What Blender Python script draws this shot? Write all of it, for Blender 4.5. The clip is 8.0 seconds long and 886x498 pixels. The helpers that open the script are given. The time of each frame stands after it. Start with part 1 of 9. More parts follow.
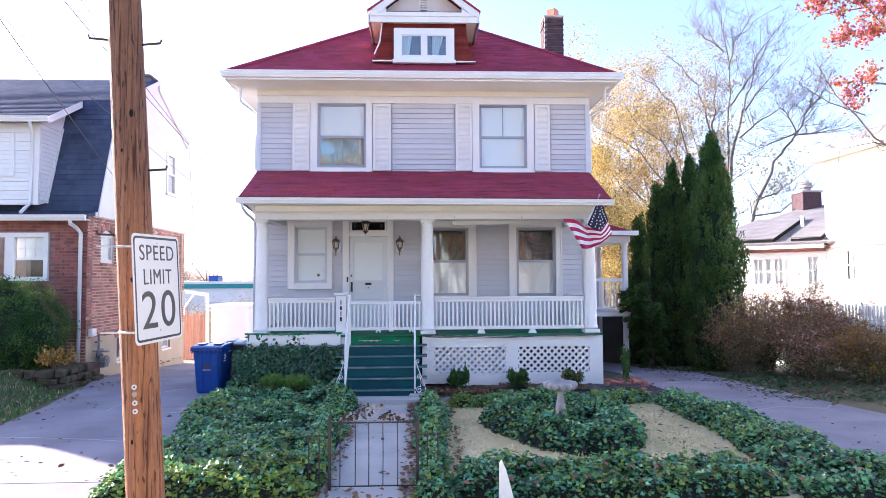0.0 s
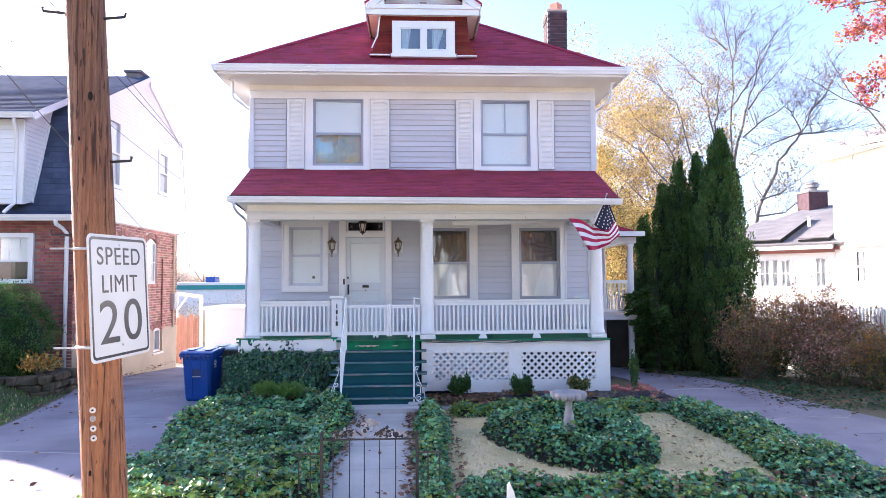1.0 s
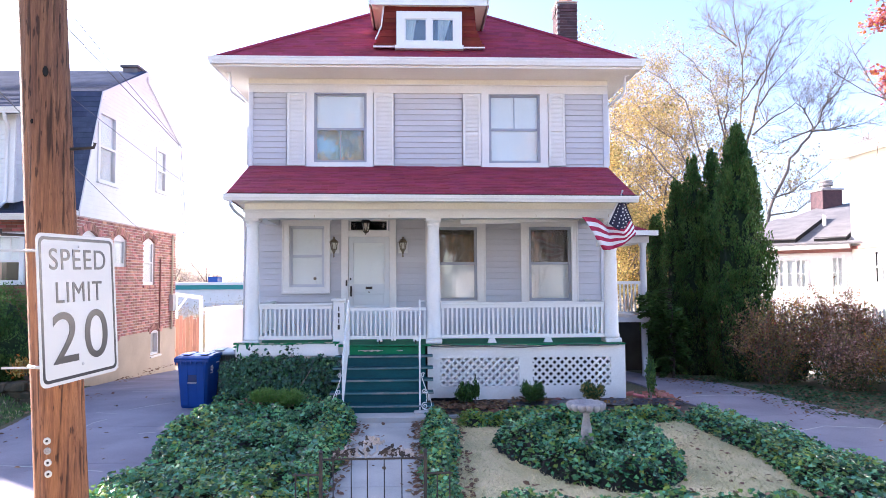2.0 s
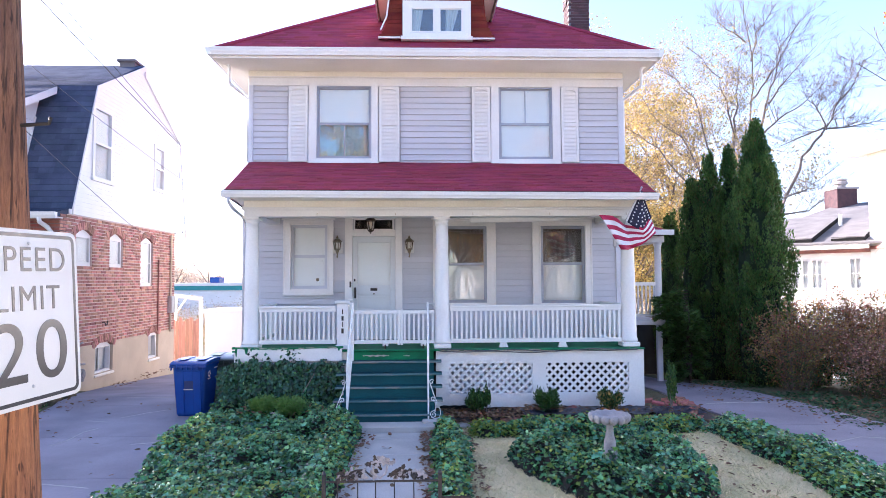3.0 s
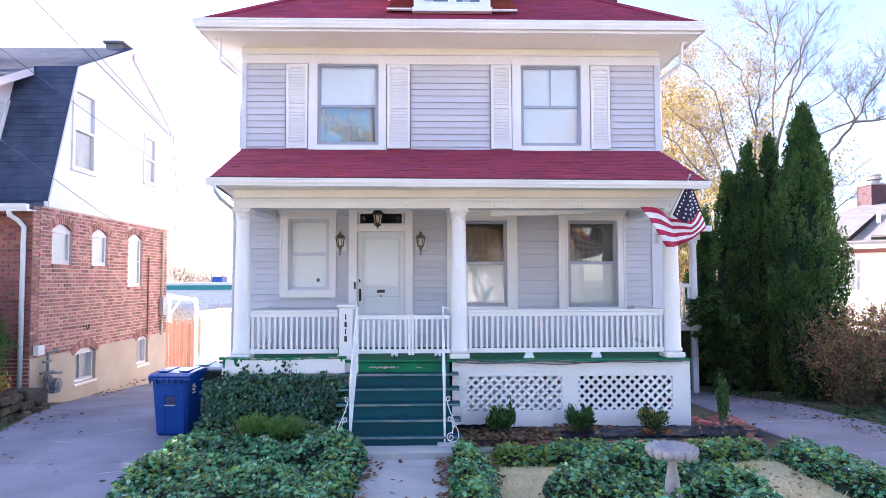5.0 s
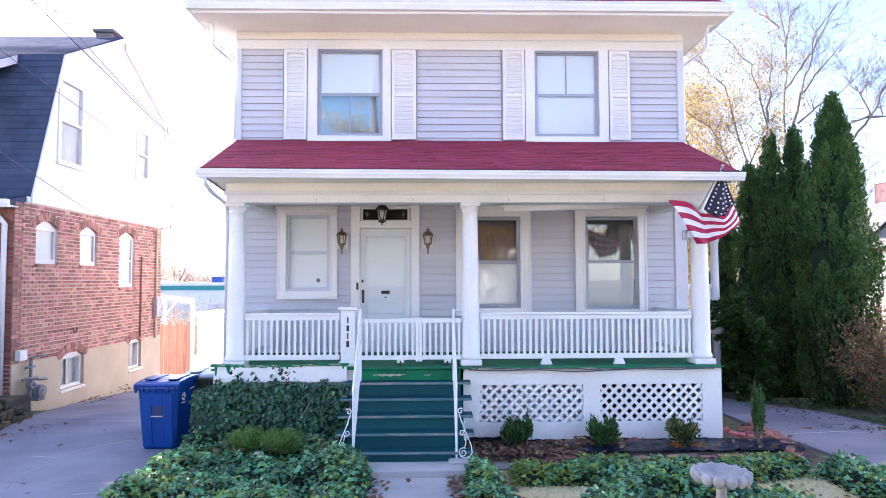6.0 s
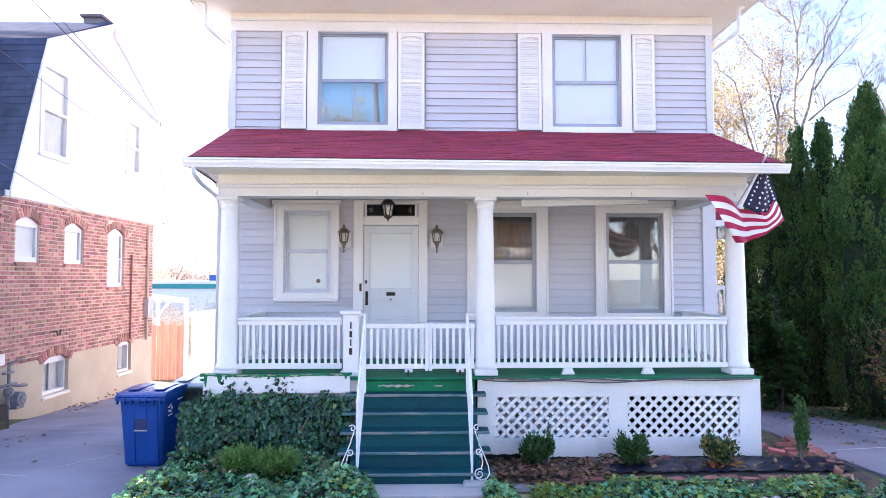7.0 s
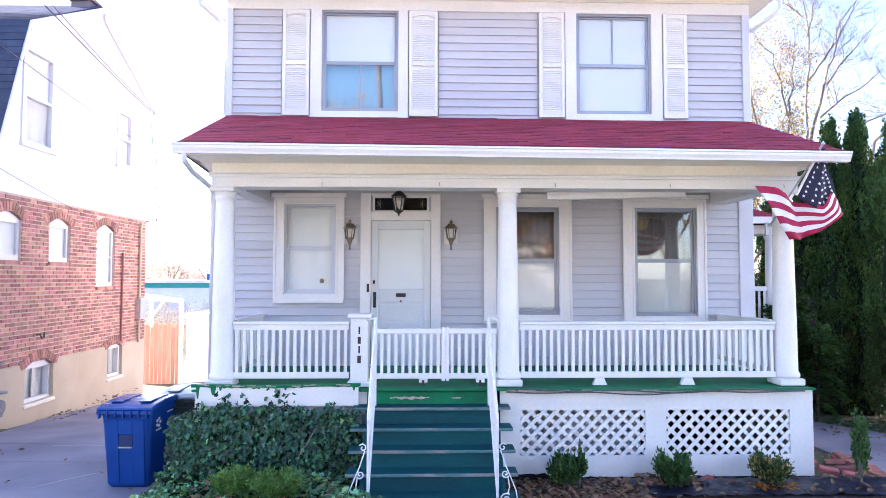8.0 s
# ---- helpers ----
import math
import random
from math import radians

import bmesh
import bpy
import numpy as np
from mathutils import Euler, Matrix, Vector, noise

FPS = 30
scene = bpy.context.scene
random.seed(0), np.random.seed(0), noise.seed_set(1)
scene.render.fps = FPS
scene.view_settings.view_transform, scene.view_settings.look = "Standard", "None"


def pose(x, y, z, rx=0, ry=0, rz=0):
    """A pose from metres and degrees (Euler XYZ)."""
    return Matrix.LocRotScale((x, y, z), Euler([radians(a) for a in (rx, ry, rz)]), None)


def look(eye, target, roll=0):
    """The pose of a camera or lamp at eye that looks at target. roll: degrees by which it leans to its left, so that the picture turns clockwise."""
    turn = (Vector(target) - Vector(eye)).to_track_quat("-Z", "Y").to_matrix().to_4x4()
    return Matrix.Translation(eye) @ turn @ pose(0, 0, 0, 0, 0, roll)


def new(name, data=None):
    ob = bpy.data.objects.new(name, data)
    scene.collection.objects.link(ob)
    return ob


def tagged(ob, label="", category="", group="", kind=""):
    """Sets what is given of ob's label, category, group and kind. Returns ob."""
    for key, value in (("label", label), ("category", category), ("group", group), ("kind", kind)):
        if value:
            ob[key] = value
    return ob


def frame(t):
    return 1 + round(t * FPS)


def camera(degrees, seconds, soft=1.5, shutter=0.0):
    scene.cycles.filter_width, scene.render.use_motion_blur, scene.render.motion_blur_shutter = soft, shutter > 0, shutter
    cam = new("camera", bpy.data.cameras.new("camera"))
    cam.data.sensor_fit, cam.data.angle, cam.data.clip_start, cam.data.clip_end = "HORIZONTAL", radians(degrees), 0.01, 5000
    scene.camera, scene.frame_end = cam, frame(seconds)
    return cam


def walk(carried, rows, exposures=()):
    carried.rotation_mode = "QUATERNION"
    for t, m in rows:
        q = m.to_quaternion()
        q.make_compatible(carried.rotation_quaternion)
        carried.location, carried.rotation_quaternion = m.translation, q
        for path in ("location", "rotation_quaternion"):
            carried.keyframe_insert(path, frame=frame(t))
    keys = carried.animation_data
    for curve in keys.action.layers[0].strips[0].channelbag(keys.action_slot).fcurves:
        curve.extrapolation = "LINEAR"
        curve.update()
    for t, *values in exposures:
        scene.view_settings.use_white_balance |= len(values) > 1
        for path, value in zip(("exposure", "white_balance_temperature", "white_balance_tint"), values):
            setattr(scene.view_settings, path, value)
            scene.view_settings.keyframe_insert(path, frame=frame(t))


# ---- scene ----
cam = camera(70.3, 8.0, 0.8)
PATH = [
    (0, (0.049, 0.001, 2.293), (0.131, 1.997, 2.389), -0.3),
    (0.5, (0.048, 0.262, 2.312), (0.133, 2.258, 2.408), -0.3),
    (1, (0.04, 0.521, 2.33), (0.126, 2.516, 2.428), -0.3),
    (1.5, (0.028, 0.799, 2.352), (0.109, 2.795, 2.448), -0.3),
    (3, (-0.092, 1.636, 2.383), (-0.025, 3.633, 2.481), -0.3),
    (3.5, (-0.14, 1.957, 2.383), (-0.077, 3.953, 2.482), -0.3),
    (4, (-0.187, 2.293, 2.401), (-0.128, 4.289, 2.499), -0.3),
    (4.5, (-0.204, 2.637, 2.403), (-0.149, 4.634, 2.5), -0.2),
    (6, (-0.34, 3.732, 2.406), (-0.293, 5.729, 2.503), -0.2),
    (6.5, (-0.405, 4.124, 2.429), (-0.355, 6.122, 2.523), -0.1),
    (7, (-0.498, 4.513, 2.441), (-0.447, 6.51, 2.534), -0.0),
    (7.5, (-0.607, 4.907, 2.443), (-0.556, 6.904, 2.536), 0.0),
    (8, (-0.71, 5.308, 2.449), (-0.654, 7.305, 2.54), 0.1),
]
EXPOSURES = [(0, 2.24, 5920, 24), (1.5, 2.27, 5920, 24), (3.5, 2.36, 5920, 24), (5.0, 2.5, 5920, 24), (6.5, 2.68, 5920, 24), (8.0, 2.75, 5920, 24)]
walk(cam, [(t, look(eye, target, roll)) for t, eye, target, roll in PATH], EXPOSURES)

# ---------------------------------------------------------------- world, sun, exposure
world = bpy.data.worlds.new("world")
scene.world = world
world.use_nodes = True
sky = world.node_tree.nodes.new("ShaderNodeTexSky")
sky.sky_type, sky.sun_disc = "NISHITA", False
SUN_AZ, SUN_EL = radians(-56), radians(20)
sky.sun_elevation, sky.sun_rotation = SUN_EL, SUN_AZ
sky.air_density, sky.dust_density, sky.ozone_density = 0.8, 0.9, 1.0
world.node_tree.links.new(sky.outputs[0], world.node_tree.nodes["Background"].inputs[0])
world.node_tree.nodes["Background"].inputs[1].default_value = 0.12

sun_way = Vector((math.sin(SUN_AZ) * math.cos(SUN_EL), math.cos(SUN_AZ) * math.cos(SUN_EL), math.sin(SUN_EL)))
sun = new("sun", bpy.data.lights.new("sun", "SUN"))
sun.data.energy, sun.data.angle, sun.data.color = 5.0, radians(0.5), (1.0, 0.9, 0.76)
sun.matrix_world = look(sun_way * 60, (0, 0, 0))


# ---------------------------------------------------------------- materials
def mat(name, c1, c2=None, rough=0.6, scale=3.0, fine=60.0, vary=0.12, bump=0.15, rnd=0.0, island=0.0, metal=0.0, stretch=(1, 1, 1), depth=0.004, detail=5.0, edge=(0.35, 0.65), spec=0.5, coords="position"):
    """Two colours mixed by broad noise, fine noise for grain and relief, and a chance shift of value per piece or leaf."""
    m = bpy.data.materials.new(name)
    m.use_nodes = True
    nt = m.node_tree
    bsdf = nt.nodes["Principled BSDF"]
    add, link = nt.nodes.new, nt.links.new
    where = add("ShaderNodeNewGeometry").outputs["Position"] if coords == "position" else add("ShaderNodeTexCoord").outputs["Object"]
    mapping = add("ShaderNodeMapping")
    mapping.inputs["Scale"].default_value = stretch
    link(where, mapping.inputs[0])
    broad = add("ShaderNodeTexNoise")
    broad.inputs["Scale"].default_value, broad.inputs["Detail"].default_value = scale, detail
    grain = add("ShaderNodeTexNoise")
    grain.inputs["Scale"].default_value, grain.inputs["Detail"].default_value = fine, 4.0
    link(mapping.outputs[0], broad.inputs["Vector"])
    link(mapping.outputs[0], grain.inputs["Vector"])
    ramp = add("ShaderNodeValToRGB")
    ramp.color_ramp.elements[0].position, ramp.color_ramp.elements[1].position = edge
    ramp.color_ramp.elements[0].color, ramp.color_ramp.elements[1].color = (*c1, 1), (*(c2 or [v * 0.8 for v in c1]), 1)
    link(broad.outputs[0], ramp.inputs[0])
    hsv = add("ShaderNodeHueSaturation")
    link(ramp.outputs[0], hsv.inputs["Color"])
    value = add("ShaderNodeMapRange")
    value.inputs["From Min"].default_value, value.inputs["From Max"].default_value = 0.25, 0.75
    value.inputs["To Min"].default_value, value.inputs["To Max"].default_value = 1 - vary, 1 + vary
    link(grain.outputs[0], value.inputs[0])
    out = value.outputs[0]
    if rnd or island:
        chance = add("ShaderNodeObjectInfo").outputs["Random"] if rnd else add("ShaderNodeNewGeometry").outputs["Random Per Island"]
        k = rnd or island
        spread = add("ShaderNodeMapRange")
        spread.inputs["To Min"].default_value, spread.inputs["To Max"].default_value = 1 - k, 1 + k
        link(chance, spread.inputs[0])
        both = add("ShaderNodeMath")
        both.operation = "MULTIPLY"
        link(out, both.inputs[0])
        link(spread.outputs[0], both.inputs[1])
        out = both.outputs[0]
        hue = add("ShaderNodeMapRange")
        hue.inputs["To Min"].default_value, hue.inputs["To Max"].default_value = 0.5 - k * 0.06, 0.5 + k * 0.06
        wn = add("ShaderNodeTexWhiteNoise")
        wn.noise_dimensions = "1D"
        link(chance, wn.inputs["W"])
        link(wn.outputs["Value"], hue.inputs[0])
        link(hue.outputs[0], hsv.inputs["Hue"])
    link(out, hsv.inputs["Value"])
    link(hsv.outputs[0], bsdf.inputs["Base Color"])
    bsdf.inputs["Roughness"].default_value, bsdf.inputs["Metallic"].default_value = rough, metal
    bsdf.inputs["Specular IOR Level"].default_value = spec
    if bump:
        b = add("ShaderNodeBump")
        b.inputs["Strength"].default_value, b.inputs["Distance"].default_value = bump, depth
        link(grain.outputs[0], b.inputs["Height"])
        link(b.outputs[0], bsdf.inputs["Normal"])
    return m


def leafy(name, c1, c2, rough=0.45, island=0.35, scale=1.2, glow=0.25, spec=0.3):
    """Foliage: tone differs from leaf to leaf and in broad drifts, and some light passes through."""
    m = mat(name, c1, c2, rough=rough, scale=scale, fine=25, vary=0.15, bump=0, island=island, spec=spec)
    nt = m.node_tree
    bsdf = nt.nodes["Principled BSDF"]
    thin = nt.nodes.new("ShaderNodeBsdfTranslucent")
    mix = nt.nodes.new("ShaderNodeMixShader")
    mix.inputs[0].default_value = glow
    colour = bsdf.inputs["Base Color"].links[0].from_socket
    nt.links.new(colour, thin.inputs[0])
    nt.links.new(bsdf.outputs[0], mix.inputs[1])
    nt.links.new(thin.outputs[0], mix.inputs[2])
    nt.links.new(mix.outputs[0], nt.nodes["Material Output"].inputs[0])
    return m


def pane_glass(name, tint=(0.97, 0.99, 1.0), ior=1.38):
    m = bpy.data.materials.new(name)
    m.use_nodes = True
    bsdf = m.node_tree.nodes["Principled BSDF"]
    bsdf.inputs["Base Color"].default_value = (*tint, 1)
    bsdf.inputs["Roughness"].default_value = 0.01
    bsdf.inputs["IOR"].default_value = ior
    bsdf.inputs["Transmission Weight"].default_value = 1.0
    n = m.node_tree.nodes.new("ShaderNodeTexNoise")
    n.inputs["Scale"].default_value = 2.0
    b = m.node_tree.nodes.new("ShaderNodeBump")
    b.inputs["Strength"].default_value, b.inputs["Distance"].default_value = 0.012, 0.02
    m.node_tree.links.new(n.outputs[0], b.inputs["Height"])
    m.node_tree.links.new(b.outputs[0], bsdf.inputs["Normal"])
    return m


WHITE = mat("white_paint", (0.80, 0.79, 0.77), (0.74, 0.73, 0.71), rough=0.42, scale=1.5, fine=35, vary=0.05, bump=0.12)
TRIM = mat("soft_white_trim_paint", (0.83, 0.805, 0.775), (0.79, 0.765, 0.735), rough=0.45, scale=1.2, fine=30, vary=0.04, bump=0.1)
CREAM = mat("aged_white_paint", (0.89, 0.85, 0.75), (0.83, 0.78, 0.67), rough=0.5, scale=1.2, fine=30, vary=0.06, bump=0.15)
PEEL = mat("peeling_white_paint", (0.76, 0.75, 0.72), (0.45, 0.40, 0.34), rough=0.6, scale=5, fine=60, vary=0.1, bump=0.3, edge=(0.6, 0.72))
SIDING = mat("lilac_grey_siding", (0.57, 0.567, 0.602), (0.525, 0.522, 0.553), rough=0.5, scale=0.9, fine=40, vary=0.05, bump=0.1, rnd=0.04, stretch=(0.4, 1, 3))
CORNER = mat("pale_grey_trim", (0.62, 0.63, 0.68), (0.57, 0.58, 0.62), rough=0.5, vary=0.05)
ALU = mat("grey_aluminium_frame", (0.36, 0.38, 0.43), (0.32, 0.34, 0.38), rough=0.4, metal=0.3, vary=0.06, bump=0.05)
SHINGLE = mat("red_asphalt_shingle", (0.34, 0.043, 0.075), (0.26, 0.036, 0.06), rough=0.9, scale=2.0, fine=220, vary=0.28, bump=0.5, rnd=0.16, spec=0.2)
SHINGLE_SHEET = mat("red_asphalt_shingle_field", (0.34, 0.043, 0.075), (0.26, 0.036, 0.06), rough=0.9, scale=1.5, fine=160, vary=0.28, bump=0.5, island=0.16, spec=0.2)
DORMER_RED = mat("red_brown_dormer_shingle", (0.19, 0.030, 0.022), (0.13, 0.022, 0.018), rough=0.9, scale=3, fine=120, vary=0.2, bump=0.4, island=0.15, spec=0.2)
GREEN = mat("green_porch_paint", (0.003, 0.19, 0.075), (0.008, 0.13, 0.06), rough=0.6, scale=4, fine=50, vary=0.15, bump=0.2, spec=0.2)
CEILING = mat("brown_ceiling_boards", (0.25, 0.175, 0.125), (0.19, 0.13, 0.095), rough=0.7, scale=2, fine=40, vary=0.15, stretch=(0.4, 4, 1))
STEP = mat("teal_green_step_paint", (0.004, 0.072, 0.084), (0.007, 0.056, 0.068), rough=0.6, scale=5, fine=50, vary=0.18, bump=0.3, stretch=(0.4, 1, 2), rnd=0.08, spec=0.2)
NOSE = mat("worn_step_edge", (0.06, 0.15, 0.16), (0.22, 0.22, 0.21), rough=0.6, scale=14, fine=70, vary=0.2, bump=0.3, stretch=(0.25, 1, 1), edge=(0.45, 0.62))
FLAKE = mat("bare_flaked_board", (0.55, 0.48, 0.40), (0.35, 0.30, 0.25), rough=0.8, scale=9, fine=60, vary=0.2)
GLASS = pane_glass("window_glass")
THIN_GLASS = pane_glass("thin_storm_glass", (0.98, 0.99, 0.99), 1.22)
FILM_GLASS = pane_glass("filmed_window_glass", (0.88, 0.96, 0.97), 1.85)
PORCH_GLASS = pane_glass("old_storm_glass", (0.97, 0.96, 0.93), 1.65)
# teal sheet colour that paints the sky's reflection in a pane
SKY_SHEET = mat("painted_sky_reflection", (0.38, 0.60, 0.65), (0.32, 0.54, 0.59), rough=0.7, scale=1.5, fine=120, vary=0.05, bump=0.1)
NET = mat("grey_net_curtain", (0.21, 0.19, 0.165), (0.15, 0.135, 0.12), rough=0.9, scale=1.6, fine=20, vary=0.12, bump=0.1, stretch=(4, 1, 0.6))
HOUSE_WHITE = mat("chalky_white_wall_paint", (0.88, 0.865, 0.83), (0.83, 0.81, 0.77), rough=0.7, scale=0.8, fine=60, vary=0.05, bump=0.2)
BLIND = mat("pale_roller_blind", (0.86, 0.87, 0.84), (0.82, 0.83, 0.8), rough=0.7, scale=1.5, fine=200, vary=0.03, bump=0.1)
CURTAIN = mat("sheer_curtain", (0.70, 0.69, 0.64), (0.55, 0.54, 0.50), rough=0.8, scale=2, fine=20, vary=0.08, bump=0.1, stretch=(6, 1, 0.4))
# near-black colour that stands in for unlit rooms and hollows
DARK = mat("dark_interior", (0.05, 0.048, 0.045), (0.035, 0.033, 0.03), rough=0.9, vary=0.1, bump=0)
IRON = mat("black_iron", (0.03, 0.03, 0.032), (0.06, 0.045, 0.035), rough=0.55, metal=0.4, scale=12, vary=0.2, bump=0.3)
WHITE_IRON = mat("white_painted_iron", (0.78, 0.79, 0.80), (0.70, 0.68, 0.65), rough=0.4, scale=10, vary=0.06, bump=0.2)
BRASS = mat("tarnished_brass", (0.24, 0.19, 0.13), (0.14, 0.115, 0.08), rough=0.4, metal=0.5, scale=15, vary=0.2, bump=0.2)
LAMP_GLASS = pane_glass("lamp_glass", (0.9, 0.88, 0.8))
DOOR = mat("pale_blue_white_door", (0.73, 0.75, 0.75), (0.67, 0.69, 0.69), rough=0.4, scale=1.5, fine=40, vary=0.04, bump=0.1)
BRICK = mat("red_brown_brick", (0.49, 0.25, 0.19), (0.33, 0.15, 0.122), rough=0.85, scale=6, fine=120, vary=0.2, bump=0.5, rnd=0.40)
BRICK_FIELD = mat("red_brown_brick_field", (0.49, 0.25, 0.19), (0.33, 0.15, 0.122), rough=0.85, scale=6, fine=120, vary=0.2, bump=0.5, island=0.40)
# darker brick and mortar for the front wall: its shade is in the colour
SHADED_BRICK = mat("shaded_front_brick", (0.32, 0.105, 0.085), (0.23, 0.075, 0.065), rough=0.85, scale=6, fine=120, vary=0.2, bump=0.5, island=0.30)
MORTAR = mat("grey_mortar", (0.64, 0.50, 0.43), (0.52, 0.41, 0.36), rough=0.95, scale=8, fine=150, vary=0.15, bump=0.5)
SHADED_MORTAR = mat("shaded_front_mortar", (0.27, 0.19, 0.17), (0.2, 0.14, 0.125), rough=0.95, scale=8, fine=150, vary=0.15, bump=0.5)
STUCCO = mat("tan_stucco", (0.56, 0.46, 0.33), (0.48, 0.39, 0.28), rough=0.9, scale=1.5, fine=90, vary=0.08, bump=0.4)
GABLE = mat("white_gable_siding", (0.80, 0.80, 0.79), (0.76, 0.76, 0.75), rough=0.5, vary=0.04, island=0.02)
SLATE = mat("charcoal_shingle", (0.075, 0.095, 0.15), (0.05, 0.065, 0.105), rough=0.9, scale=2.5, fine=140, vary=0.2, bump=0.5, island=0.16, spec=0.05)
CONCRETE = mat("grey_concrete", (0.29, 0.268, 0.312), (0.20, 0.186, 0.22), rough=0.85, scale=0.9, fine=90, vary=0.16, bump=0.35, rnd=0.05, spec=0.3)
WALKWAY = mat("pale_concrete_slab", (0.5, 0.48, 0.45), (0.4, 0.385, 0.365), rough=0.85, scale=1.5, fine=110, vary=0.14, bump=0.35, rnd=0.06)
CRACK = mat("pale_crack_filler", (0.50, 0.49, 0.47), rough=0.9)
ASPHALT = mat("road_concrete", (0.48, 0.45, 0.4), (0.4, 0.375, 0.33), rough=0.9, scale=0.5, fine=150, vary=0.3, bump=0.5)
GROUND = mat("leafy_soil_and_turf", (0.10, 0.105, 0.045), (0.13, 0.10, 0.06), rough=0.95, scale=1.2, fine=40, vary=0.35, bump=0.5, depth=0.02)
DEADGRASS = mat("dormant_straw_grass", (0.76, 0.61, 0.36), (0.52, 0.45, 0.23), rough=0.95, scale=1.7, fine=90, vary=0.3, bump=0.6, depth=0.01)
STRAW = mat("straw_blade", (0.78, 0.64, 0.39), (0.55, 0.5, 0.25), rough=0.8, scale=2, fine=30, vary=0.15, bump=0, island=0.25)
SOIL = mat("dark_bed_soil", (0.05, 0.040, 0.036), (0.075, 0.055, 0.045), rough=0.95, scale=9, fine=70, vary=0.3, bump=0.6, depth=0.01)
LINER = mat("dark_plastic_liner", (0.012, 0.013, 0.03), (0.018, 0.018, 0.036), rough=0.35, scale=6, fine=20, vary=0.2, bump=0.4, depth=0.02)
IVY = leafy("ivy_leaf", (0.063, 0.22, 0.092), (0.125, 0.31, 0.118), rough=0.22, island=0.9, scale=1.5, spec=0.6)
# young leaves, and yellow ones that paint sunlight on the front ivy
IVY_LIGHT = leafy("young_sunlit_ivy_leaf", (0.16, 0.29, 0.05), (0.27, 0.34, 0.06), rough=0.42, island=0.35)
# shade between the ivy leaves, given as a near-black colour
IVY_UNDER = mat("ivy_gap_shade", (0.008, 0.013, 0.008), (0.018, 0.015, 0.011), rough=0.95, scale=6, fine=40, vary=0.4, bump=0.6, depth=0.02)
# near-black core colour paints the dim inside of dense evergreens
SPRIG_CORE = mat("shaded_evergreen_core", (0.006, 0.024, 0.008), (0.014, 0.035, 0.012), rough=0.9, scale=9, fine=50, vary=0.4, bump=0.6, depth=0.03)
CLIMBER = leafy("old_ivy_leaf", (0.026, 0.092, 0.05), (0.046, 0.13, 0.062), rough=0.27, island=0.8, scale=1.5, spec=0.5)
DRYLEAF = leafy("fallen_brown_leaf", (0.26, 0.15, 0.085), (0.16, 0.085, 0.05), rough=0.7, island=0.4, scale=5, glow=0.1)
CYPRESS = leafy("arborvitae_spray", (0.034, 0.094, 0.021), (0.092, 0.178, 0.042), rough=0.6, island=0.45, scale=1.6, glow=0.3)
DRYSPRAY = leafy("browned_evergreen_spray", (0.10, 0.085, 0.030), (0.065, 0.075, 0.024), rough=0.7, island=0.4, glow=0.1)
SHRUB = leafy("evergreen_shrub", (0.030, 0.085, 0.030), (0.055, 0.115, 0.040), rough=0.55, island=0.4, glow=0.15)
TUFT = leafy("bright_heath_tuft", (0.14, 0.27, 0.06), (0.085, 0.19, 0.045), rough=0.6, island=0.3, glow=0.2)
RUST = leafy("russet_bush_leaf", (0.33, 0.145, 0.075), (0.24, 0.125, 0.065), rough=0.6, island=0.7, scale=0.9)
PINK = leafy("pale_pink_dry_leaf", (0.55, 0.33, 0.27), (0.48, 0.26, 0.2), rough=0.6, island=0.4)
OLIVE = leafy("olive_gold_bush_leaf", (0.32, 0.235, 0.07), (0.21, 0.175, 0.06), rough=0.6, island=0.45)
GOLD = leafy("golden_leaf", (0.56, 0.39, 0.11), (0.52, 0.41, 0.16), rough=0.6, island=0.35, glow=0.25)
ORANGE = leafy("orange_leaf", (0.55, 0.22, 0.035), (0.42, 0.20, 0.04), rough=0.6, island=0.35, glow=0.35)
REDLEAF = leafy("red_oak_leaf", (0.42, 0.05, 0.075), (0.48, 0.13, 0.09), rough=0.55, island=0.5, glow=0.15)
BARK = mat("grey_brown_bark", (0.21, 0.17, 0.145), (0.13, 0.105, 0.09), rough=0.9, scale=8, fine=60, vary=0.3, bump=0.6, stretch=(3, 3, 0.5), depth=0.01)
TWIG = mat("brown_bush_twig", (0.22, 0.155, 0.12), (0.14, 0.095, 0.075), rough=0.8, scale=8, fine=40, vary=0.2, bump=0)
POLEWOOD = mat("weathered_pole_wood", (0.385, 0.158, 0.066), (0.22, 0.085, 0.042), rough=0.8, scale=9, fine=90, vary=0.35, bump=0.9, stretch=(6, 6, 0.2), depth=0.012, edge=(0.40, 0.66))


